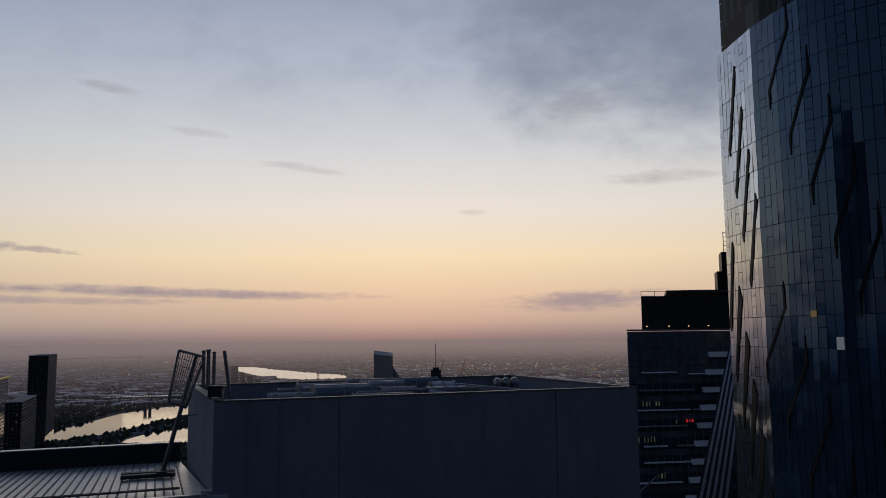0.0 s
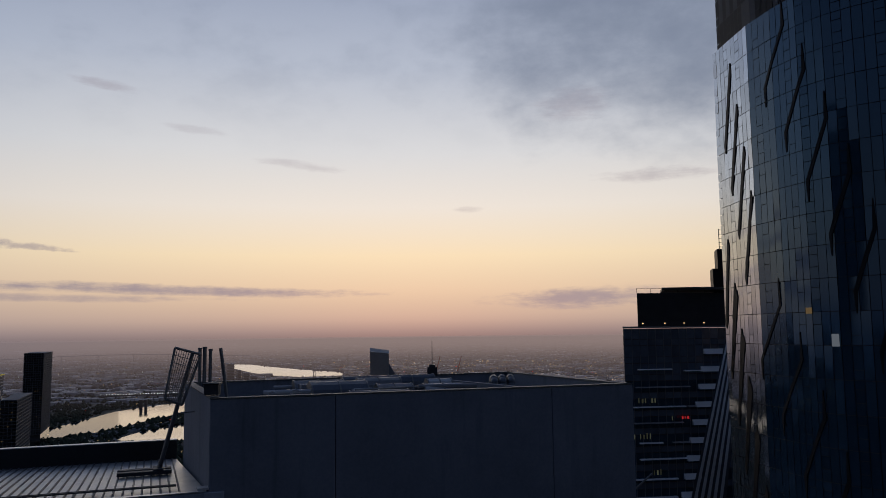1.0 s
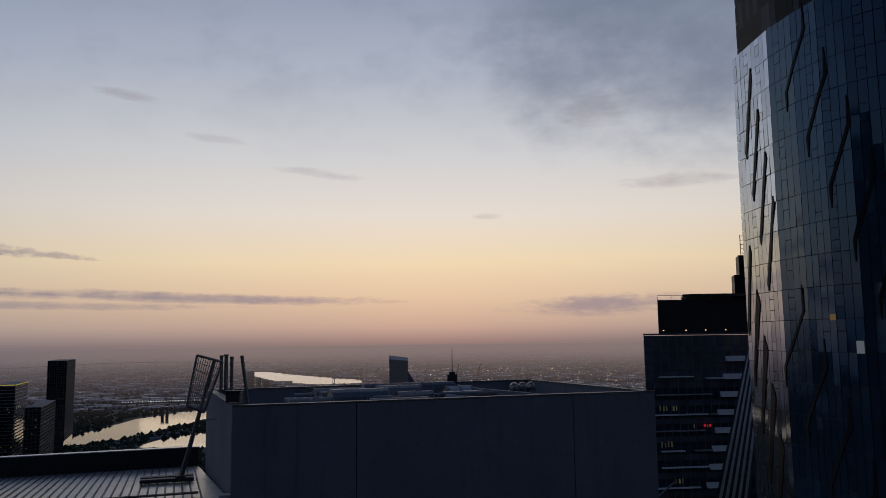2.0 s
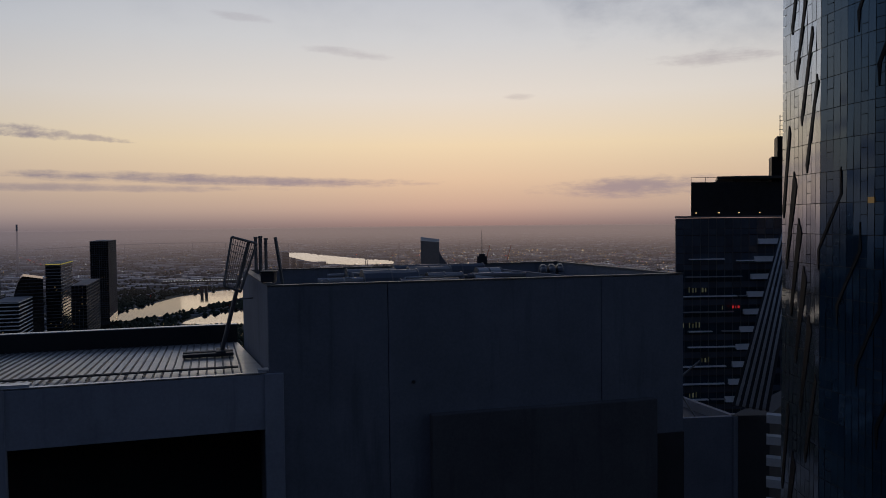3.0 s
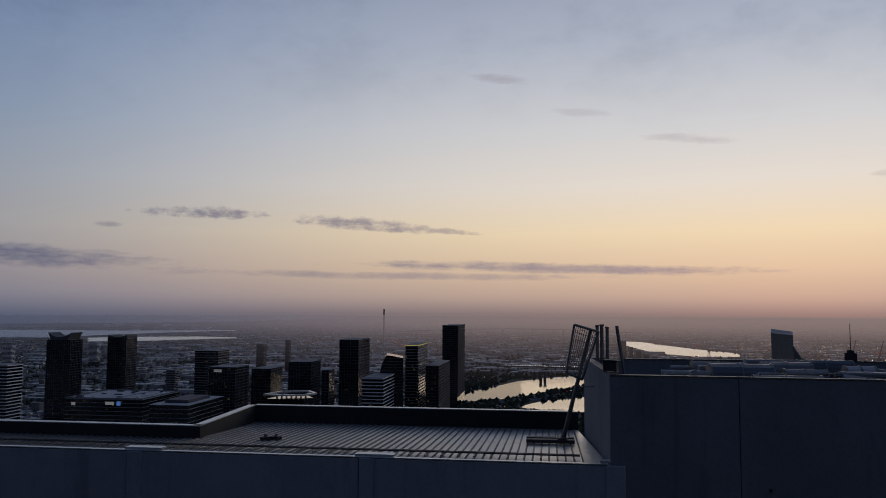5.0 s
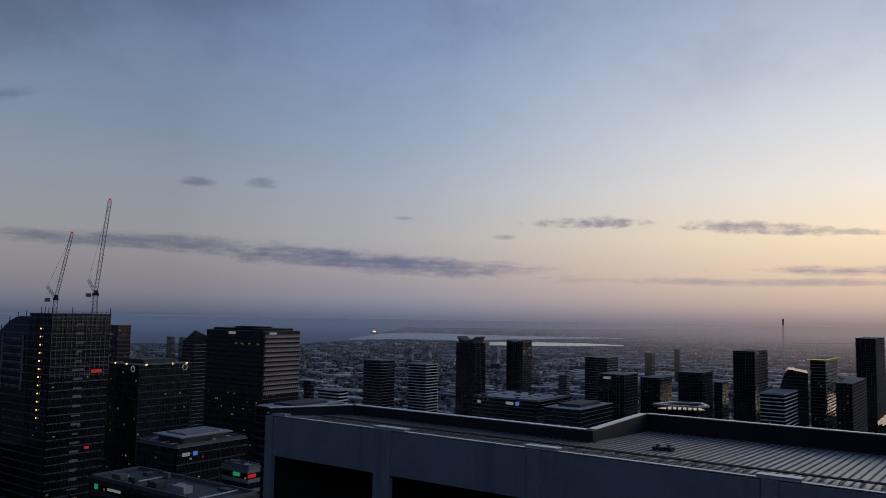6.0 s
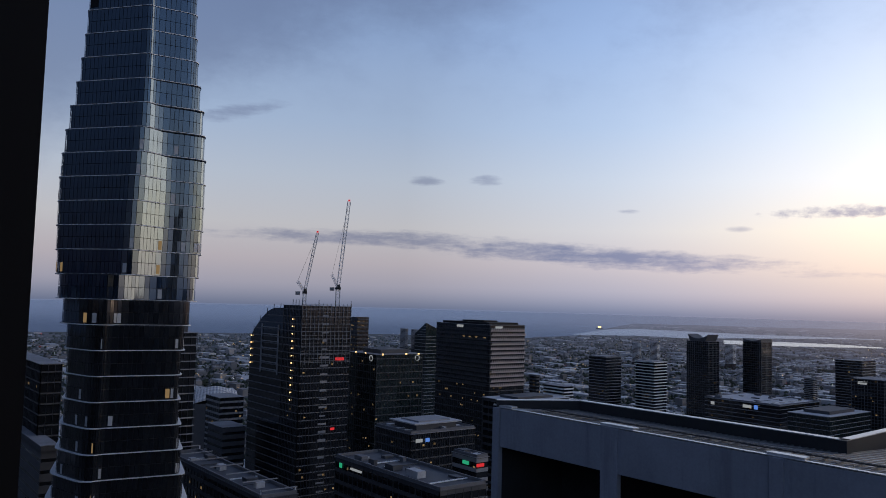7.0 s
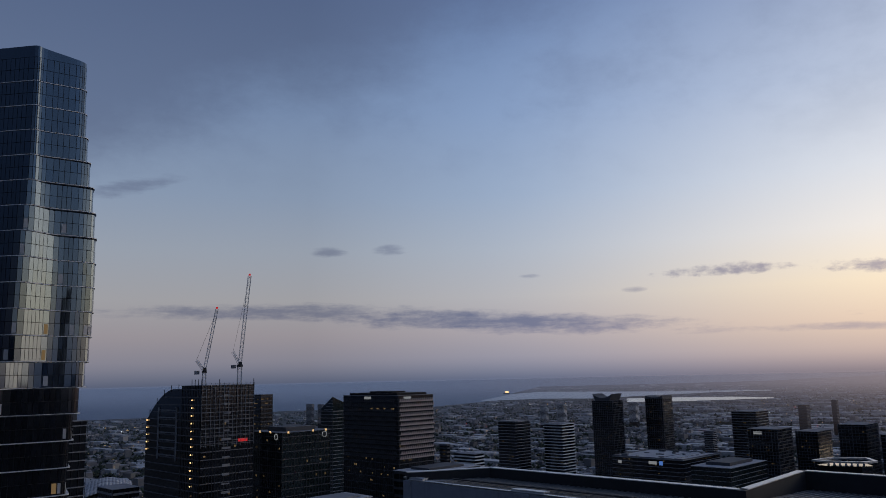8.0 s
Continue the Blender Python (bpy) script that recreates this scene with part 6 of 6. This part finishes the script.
def sign_details():
    for az in (-76.8, -73.5):
        made = TOWERS["LOGO"]
        p, d, n = face_at(made, az)
        off = made[2]
        g = Geo()
        q = p - off + n * 0.3
        ringp = [(math.cos(t) * 1.5, math.sin(t) * 1.5) for t in [2 * math.pi * k / 14 for k in range(14)]]
        for (x0, z0), (x1, z1) in zip(ringp, ringp[1:] + ringp[:1]):
            g.bar(q + d * x0 + Vector((0, 0, 129.5 + z0)), q + d * x1 + Vector((0, 0, 129.5 + z1)), 0.22, 4)
        part("ring_sign", g, SIGN_WHITE, made[0], "plain pale ring sign")
    th, ring, off = TOWERS["AMB"]
    c, R, F, Lp = ring
    centre = (c + F) / 2
    for size, z0, z1, mat in ((0.62, 106.2, 108.6, SLAB_DARK), (0.74, 108.6, 109.1, ROOF_PALE), (0.5, 109.1, 109.7, SLAB_GREY)):
        g = Geo()
        g.prism([centre + (p - centre) * size - off for p in ring], z0, z1)
        part("roof_plate", g, mat, th, "raised pale roof plate")
    for az in (-77.9, -77.2, -76.0, -74.3, -73.4):
        sign(TOWERS["LOGO"], az, 131.8, 1.0, 0.8, LAMP_WARM, name="roof_lamp", lab="warm roof edge lamp")
    sign(TOWERS["AMB"], -72.6, 102.8, 2.0, 1.6, LAMP_BLUE, lab="plain blue lit sign")
    sign(TOWERS["AMB"], -73.2, 102.8, 3.4, 1.4, SIGN_WHITE, lab="plain white lit sign")
    sign(TOWERS["HALL"], -77.6, 102.6, 7.0, 0.7, SIGN_WHITE, lab="plain white lit sign")
    sign(TOWERS["HALL"], -78.7, 102.6, 1.4, 1.6, LAMP_GREEN, lab="plain green lit sign")
    sign(TOWERS["SIGNB"], -69.75, 100.0, 3.4, 1.3, LAMP_GREEN, lab="plain green lit sign")
    sign(TOWERS["SIGNB"], -68.75, 99.8, 3.6, 1.2, SIGN_RED, lab="plain red lit sign")
    sign(TOWERS["LOW"], -50.5, 68.0, 9.0, 3.0, SIGN_WHITE, lab="plain white lit sign")
    sign(TOWERS["LOW"], -49.95, 68.0, 4.0, 4.0, LAMP_BLUE, lab="plain blue lit sign")
    sign(TOWERS["LOW"], -52.7, 67.0, 4.0, 3.0, SIGN_WHITE, lab="plain white lit sign")
    sign(TOWERS["black office block with a pale lit sign"], -43.6, 92.0, 9.0, 3.0, SIGN_WHITE, lab="plain white lit sign")
    yel = TOWERS["dark tower with a lit yellow roof edge"]
    for a, b in ((3, 0), (0, 1)):
        g = Geo()
        p, q = yel[1][a] - yel[2], yel[1][b] - yel[2]
        d = (q - p).normalized()
        n = Vector((d.y, -d.x, 0))
        g.prism([p + n * 0.8, q + n * 0.8, q + n * 0.4, p + n * 0.4], 120.1, 121.0)
        part("lit_roof_edge", g, LAMP_YELLOW, yel[0], "glowing yellow roof edge")


sign_details()


def crown_roof(made, rise_mid, rise_tip, inset, label, neck=1.0):
    """A roof that curves up to both ends."""
    th, ring, off = made
    c, R, F, Lp = ring
    a, b = Lp.lerp(c, inset), Lp.lerp(c, 1 - inset * 0.6)
    deep = (R - c)
    z0 = max(v.co.z for v in th.children[0].data.vertices)
    g = Geo()
    n = 10
    for i in range(n):
        t0, t1 = i / n, (i + 1) / n
        x0, x1 = 2 * t0 - 1, 2 * t1 - 1
        h0, h1 = rise_mid + (rise_tip - rise_mid) * x0 * x0, rise_mid + (rise_tip - rise_mid) * x1 * x1
        p, q = a.lerp(b, t0) - off, a.lerp(b, t1) - off
        mid = a.lerp(b, 0.5) - off
        low_p, low_q = mid + (p - mid) * neck, mid + (q - mid) * neck
        g.hull([low_p + Vector((0, 0, z0)), low_q + Vector((0, 0, z0)), low_q + deep + Vector((0, 0, z0)), low_p + deep + Vector((0, 0, z0))],
               [p + Vector((0, 0, z0 + h0)), q + Vector((0, 0, z0 + h1)), q + deep + Vector((0, 0, z0 + h1)), p + deep + Vector((0, 0, z0 + h0))])
    part("crown", g, SLAB_DARK, th, label)


crown_roof(TOWERS["dark apartment tower with an upswept roof"], 3.5, 9.5, 0.02, "dark upswept roof crown", 0.72)
crown_roof(TOWERS["dark apartment tower with a scooped roof"], 0.8, 3.6, 0.0, "dark scooped roof edge")


def arch_block():
    th = thing("arched_apartments", polar(-31.6, 840), "dark apartment block with an arched top", "apartment tower")
    off = Vector(th.location)
    a, b = polar(-32.6, 840), polar(-30.55, 840)
    deep = polar(-31.5, 40)
    prof = [(t, 70 + 42 * math.sin(math.pi * (0.5 * t / 0.45 if t < 0.45 else 0.5)) if t < 0.45 else 112 - 3 * ((t - 0.45) / 0.55)) for t in [k / 14 for k in range(15)]]
    lo = [a - off] + [a.lerp(b, t) - off + Vector((0, 0, z)) for t, z in prof] + [b - off]
    g = Geo()
    g.hull(lo, [p + deep for p in lo])
    part("body", g, GLASS_BRONZE, th)
    for k in range(12):
        z = 72 + 3.3 * k
        t0 = next((t for t, zz in prof if zz > z + 1), 1.0)
        g = Geo()
        p, q = a.lerp(b, t0) - off, b - off
        g.prism([p - deep * 0.01, q - deep * 0.01, q, p], z, z + 0.8)
        part("floor_band", g, SLAB_DARK, th)


arch_block()


def roof_plant():
    """Plant, ducts and frames on the flat roofs in the street below."""
    rnd = random.Random(9)
    for key, z in (("HALL", 104.95), ("GRID", 100.25), ("AMB", 105.85), ("SIGNB", 102.75), ("LOW", 72.25)):
        th, ring, off = TOWERS[key]
        c, R, F, Lp = ring
        e1, e2 = (R - c), (Lp - c)
        n1, n2 = e1.normalized(), e2.normalized()
        # raised parapet
        for a, b in ((c, R), (R, F), (F, Lp), (Lp, c)):
            g = Geo()
            wall_between(g, a, b, 0.5, z - 0.5, z + 1.0)
            g.v = [tuple(Vector(p) - off) for p in g.v]
            part("parapet", g, SLAB_MID, th)
        for i in range(12 if key in ("HALL", "LOW") else 7):
            s, t = rnd.uniform(0.1, 0.85), rnd.uniform(0.08, 0.88)
            p = c + e1 * s + e2 * t - off
            w, l, h = rnd.uniform(1.2, 4), rnd.uniform(1.5, 7), rnd.uniform(0.6, 2.2)
            if s + w / e1.length > 0.97 or t + l / e2.length > 0.97:
                continue
            g = Geo()
            g.prism([p, p + n1 * w, p + n1 * w + n2 * l, p + n2 * l], z, z + h)
            part("plant_unit", g, rnd.choice((ROOF_PALE, SLAB_MID, SLAB_DARK, SLAB_DARK)), th)
        for i in range(4):
            t = rnd.uniform(0.1, 0.9)
            p, q = c + e2 * t + e1 * 0.06 - off, c + e2 * t + e1 * 0.94 - off
            g = Geo()
            g.bar(p + Vector((0, 0, z + 0.4)), q + Vector((0, 0, z + 0.4)), 0.25, 4)
            part("duct_run", g, SLAB_WHITE if i % 2 else SLAB_DARK, th)
    # open pergola frame beside the flat hall
    th, ring, off = TOWERS["GRID"]
    c, R, F, Lp = ring
    for i in range(7):
        t = i / 6
        p, q = c.lerp(Lp, t), R.lerp(F, t)
        g = Geo()
        g.bar(p - off + Vector((0, 0, 102.4)), q - off + Vector((0, 0, 102.4)), 0.22, 4)
        part("pergola_beam", g, SLAB_GREY, th, "grey pergola beam")
    for p in (c, R, F, Lp):
        q = (p + (c + F) / 2 * 0.02 - p * 0.02) - off
        g = Geo()
        g.bar((q.x, q.y, 100.2), (q.x, q.y, 102.4), 0.3, 4)
        part("pergola_post", g, SLAB_WHITE, th)


roof_plant()

tower("dark_roof_block", "low dark block with bright rooftop signs", -68.6, -66.5, -62.5, 420, 109.5, storey=4, slab=SLAB_DARK, mullion=4, lit=0.02, seed=41, crown=1.5, roof=ROOF_PALE)


# ---- far marks ----
def far_marks():
    def slim(name, label, category, az, dist, top, r, mat, group="", r2=None):
        p = polar(az, dist)
        z0 = lift(dist)
        th = thing(name, (p.x, p.y, z0), label, category, group)
        g = Geo()
        g.bar((0, 0, -1), (0, 0, top - z0), r, 8, r2)
        part("shaft", g, mat, th)
        g = Geo()
        g.bar((0, 0, 0), (0, 0, 5), r * 1.8, 8)
        part("base", g, mat, th)
        return th

    slim("power_chimney", "tall lone power station chimney on the skyline", "chimney", -31.98, 2700, 163.5, 3.4, SLAB_GREY, r2=2.6)
    for az, top in ((-9.0, 62), (-6.6, 92), (-2.2, 92), (12.0, 60), (4.2, 70)):
        p = polar(az, 2500)
        z0 = lift(2500)
        th = thing("lattice_mast", (p.x, p.y, z0), "thin lattice mast far across the docks", "mast", "lattice masts")
        h = top - z0
        g = Geo()
        for x, y in ((-1, -1), (1, -1), (1, 1), (-1, 1)):
            g.bar((x * 4.5, y * 4.5, 0), (x * 0.8, y * 0.8, h), 0.8, 4)
        part("legs", g, FRAME_GREY, th)
        for k in range(4):
            z = h * (0.2 + 0.22 * k)
            w = 4.5 - 3.7 * (0.2 + 0.22 * k)
            g = Geo()
            g.box((0, 0, z), (2 * w + 1.5, 2 * w + 1.5, 1.4))
            part("brace_ring", g, FRAME_GREY, th)
    for az in (-0.25, 1.3):
        p = polar(az, 2300)
        z0 = lift(2300)
        th = thing("dock_crane", (p.x, p.y, z0), "red dock crane with raised jib", "crane", "dock cranes")
        g = Geo()
        g.box((0, 0, 22), (11, 11, 44))
        part("portal", g, FRAME_GREY, th)
        g = Geo()
        g.bar((0, 0, 44), (12, 0, 88), 2.4, 4, 1.4)
        part("jib", g, CRANE_RED, th)
    # river bridge piers and the lit crossing behind
    for az in (-20.6, -20.3):
        p = polar(az, reach(-4.95))
        th = thing("bridge_pier", (p.x, p.y, 0), "dark bridge pier standing in the river", "pier", "bridge piers")
        g = Geo()
        g.box((0, 0, 8), (5, 5, 18))
        part("column", g, SLAB_DARK, th)
        g = Geo()
        g.box((0, 0, 18), (7, 7, 2.4))
        part("head", g, SLAB_DARK, th)
    a, b = polar(-23.2, 2100, 14), polar(-17.2, 2080, 14)
    th = thing("river_crossing", (a.x, a.y, 0), "low lit road bridge across the river", "bridge")
    g = Geo()
    g.bar(Vector((0, 0, 12)), Vector((b.x - a.x, b.y - a.y, 12)), 2.2, 4)
    deck = part("deck", g, SLAB_DARK, th)
    for k in range(34):
        q = (b - a) * (k + 0.5) / 34
        g = Geo()
        g.box((q.x, q.y, 15.5), (1.5, 1.5, 1.2))
        part("bridge_lamp", g, LAMP_WHITE, deck, "small white bridge lamp")
    for k in range(9):
        q = (b - a) * (k + 0.5) / 9
        g = Geo()
        g.box((q.x, q.y, 5), (4, 4, 10))
        part("pier", g, SLAB_DARK, th)
    a, b = polar(-31.0, 3150), polar(-13.5, 3150)
    th = thing("high_road_bridge", (a.x, a.y, 0), "long high road bridge far across the river", "bridge")
    g = Geo()
    n = 16
    pts = [a.lerp(b, k / n) - Vector((a.x, a.y, 0)) + Vector((0, 0, 74 + 14 * math.sin(math.pi * k / n))) for k in range(n + 1)]
    for p, q in zip(pts, pts[1:]):
        g.bar(p, q, 1.8, 4)
    part("deck", g, SLAB_GREY, th)
    for p in pts[1:-1:2]:
        g = Geo()
        g.bar((p.x, p.y, 15), (p.x, p.y, p.z), 1.6, 4)
        part("pier", g, SLAB_GREY, th)
    p = polar(-60.42, 3230, EYE - 3230 * math.tan(radians(1.36)))
    th = thing("lit_ship", (p.x, p.y, p.z - 6), "ship with bright yellow lights on the bay", "ship")
    g = Geo()
    g.hull([(-18, -3, 0), (18, -3, 0), (18, 3, 0), (-18, 3, 0)], [(-22, -4, 5), (24, -4, 5), (24, 4, 5), (-22, 4, 5)])
    part("hull", g, SLAB_DARK, th)
    g = Geo()
    g.box((4, 0, 8.5), (16, 6, 6))
    part("lit_deckhouse", g, LAMP_WARM, th, "glowing yellow deckhouse")
    # distant slabs and silos
    for az0, az1, dist, top, lab in ((-58.1, -57.5, 2300, 66, "pale"), (-56.9, -56.2, 2300, 70, "pale"), (-51.9, -51.2, 2350, 68, "pale"), (-74.75, -74.2, 2250, 88, "grey"), (-73.95, -73.5, 2250, 86, "grey"),
                                     (-15.2, -14.55, 1750, 98, "grey"), (-14.4, -14.1, 1720, 84, "grey"), (-14.0, -13.55, 1700, 80, "grey"), (-13.5, -13.0, 1680, 74, "grey"), (-12.95, -12.4, 1660, 70, "grey"),
                                     (-41.0, -40.3, 1900, 78, "dark"), (-39.0, -38.6, 2000, 84, "dark"), (-64.3, -62.2, 780, 83, "pale"), (-65.3, -64.6, 700, 100, "dark"), (-47.0, -46.2, 1500, 50, "grey")):
        tower("far_apartment_block", lab + " far apartment block above the suburbs", az0, az0 + (az1 - az0) * 0.7, az1, dist, top, storey=3.2, band=0.4, proud=0.4, slab={"pale": SLAB_WHITE, "grey": SLAB_GREY, "dark": SLAB_DARK}[lab],
              mullion=0, lit=0.01, seed=int(dist + top), group="far apartment blocks", category="apartment tower", max_bands=16)


far_marks()


def quay():
    """Boats and sheds on the strip of land between the two waters."""
    rnd = random.Random(31)
    for i in range(46):
        az = rnd.uniform(-24.5, -15.5)
        mid_el = -6.75 + (az + 24.5) * 0.11
        r = reach(mid_el + rnd.uniform(-0.12, 0.12))
        p = polar(az, r)
        th = thing("quay_shed", (p.x, p.y, 0), "low dark shed on the long quay", "shed", "quay sheds")
        w, l, h = rnd.uniform(3, 5), rnd.uniform(4, 13), rnd.uniform(1.6, 3)
        m = Matrix.Rotation(rnd.uniform(0.2, 0.5), 4, "Z")
        g = Geo()
        g.box((0, 0, h / 2), (l, w, h), m)
        part("walls", g, SLAB_GREY if i % 3 else SLAB_DARK, th)
        g = Geo()
        lo = [m @ Vector(q) for q in ((-l / 2 - 0.4, -w / 2 - 0.4, h), (l / 2 + 0.4, -w / 2 - 0.4, h), (l / 2 + 0.4, w / 2 + 0.4, h), (-l / 2 - 0.4, w / 2 + 0.4, h))]
        hi = [m @ Vector(q) for q in ((-l / 2, -0.2, h + 1.6), (l / 2, -0.2, h + 1.6), (l / 2, 0.2, h + 1.6), (-l / 2, 0.2, h + 1.6))]
        g.hull(lo, hi)
        part("roof", g, ROOF_GREY, th)


quay()


def lone_tower():
    """A plain concrete tower with a slanting top face and a curved shoulder."""
    dist = 1150.0
    a, b, c = polar(-5.03, dist), polar(-3.66, dist), polar(-2.55, dist)
    th = thing("lone_tower", (a.x, a.y, 0), "lone plain grey tower with slanting top and curved shoulder", "tower")
    off = Vector(th.location)
    deep = polar(-4.2, 26)

    def at(p, z, d=0.0):
        return p - off + deep * d + Vector((0, 0, z))

    g = Geo()
    lean = (b - a) * 0.06
    g.hull([at(a + lean, 0), at(b, 0), at(b, 0, 1), at(a + lean, 0, 1)], [at(a, 131.2), at(b, 128.6), at(b, 132.6, 1), at(a, 136.2, 1)])
    part("shaft", g, SLAB_TAN, th)
    g = Geo()
    g.hull([at(a, 131.25, 0.02), at(b, 128.65, 0.02), at(b, 132.65, 1), at(a, 136.25, 1)], [at(a, 131.6, 0.02), at(b, 129.0, 0.02), at(b, 133.0, 1), at(a, 136.6, 1)])
    part("slanting_roof", g, SLAB_GREY, th, "grey slanting roof")
    g = Geo()
    n = 7
    for i in range(n):
        t0, t1 = i / n, (i + 1) / n
        z0, z1 = (92 + 23 * (1 - t) ** 2 for t in (t0, t1))
        p, q = b.lerp(c, t0), b.lerp(c, t1)
        g.hull([at(p, 0), at(q, 0), at(q, 0, 0.8), at(p, 0, 0.8)], [at(p, z0), at(q, z1), at(q, z1, 0.8), at(p, z0, 0.8)])
    part("shoulder", g, SLAB_MID, th, "dark curved shoulder")


lone_tower()


def frame_roof_building():
    """Low pavilion block whose roof carries a wide six-sided rim with pale ribs inside."""
    base = polar(-38.6, 520)
    th = thing("six_sided_roof_building", (base.x, base.y, 0), "low block under a wide six-sided pale roof rim", "building")
    th.rotation_euler = (0, 0, radians(38.6))
    top = 106.5
    rim = [(-17, -6), (-7, -12), (10, -12), (17, -4), (13, 12), (-6, 12)]
    g = Geo()
    g.prism([(x * 0.85, y * 0.85) for x, y in rim], 0, top - 3)
    part("body", g, GLASS_DARK, th)
    for k in range(8):
        g = Geo()
        g.prism([(x * 0.87, y * 0.87) for x, y in rim], top - 8 - 4 * k, top - 7.4 - 4 * k)
        part("floor_band", g, SLAB_MID, th)
    for (x0, y0), (x1, y1) in zip(rim, rim[1:] + rim[:1]):
        g = Geo()
        a, b = Vector((x0, y0, 0)), Vector((x1, y1, 0))
        g.prism([a, b, b * 0.86, a * 0.86], top - 1.0, top)
        part("rim_beam", g, CAPPING, th, "pale metal rim beam")
    for i in range(7):
        x = -9 + 3.0 * i
        g = Geo()
        g.hull([(x, -8, top - 2.8), (x + 1.5, -8, top - 2.8), (x + 0.8, 8, top - 2.8)], [(x + 0.6, -8, top - 0.6), (x + 0.9, -8, top - 0.6), (x + 0.75, 8, top - 1.6)])
        part("skylight", g, ROOF_PALE, th, "pale wedge skylight")


frame_roof_building()


def sail_top():
    th, ring, off = TOWERS["SAIL"]
    c, R, F, Lp = ring
    g = Geo()
    order = (Lp, c, R, F)
    g.hull([p - off + Vector((0, 0, 126.2)) for p in order], [p - off + Vector((0, 0, z)) for p, z in zip(order, (128.5, 140.5, 134.0, 128.0))])
    part("sloping_top", g, GLASS_GREEN, th, "pale glass top rising to a point")
    for k in range(4):
        p = Lp.lerp(c, 0.25 + 0.2 * k) - off - V * 0.3
        q = c - off - V * 0.3
        g = Geo()
        z = 127.5 + 2.9 * k
        g.prism([p, q, q + V * 0.3, p + V * 0.3], z, z + 0.4)
        part("floor_band", g, SLAB_GREY, th)


sail_top()


def domed_hall():
    """Low hall with a shallow curved pale roof."""
    a, b = polar(-89.2, 640), polar(-86.0, 640)
    th = thing("domed_hall", (a.x, a.y, 0), "low hall with a shallow curved pale roof", "hall")
    off = Vector(th.location)
    deep = polar(-87.6, 90)
    g = Geo()
    n = 14
    g.prism([a - off, a + deep - off, b + deep - off, b - off][::-1], 0, 78)
    part("wall", g, SLAB_DARK, th)
    rows = [[a.lerp(b, i / n) + deep * (j / 6) - off + Vector((0, 0, 78.2 + 7.5 * math.sin(math.pi * i / n) * math.sin(math.pi * (j + 1.5) / 9))) for i in range(n + 1)] for j in range(7)]
    g = Geo()
    for j in range(6):
        for i in range(n):
            g.face(rows[j][i], rows[j][i + 1], rows[j + 1][i + 1], rows[j + 1][i])
    roof = part("roof", g, ROOF_PALE, th, "shallow curved pale roof", smooth=True)
    mod = roof.modifiers.new("thickness", "SOLIDIFY")
    mod.thickness = 0.6


domed_hall()
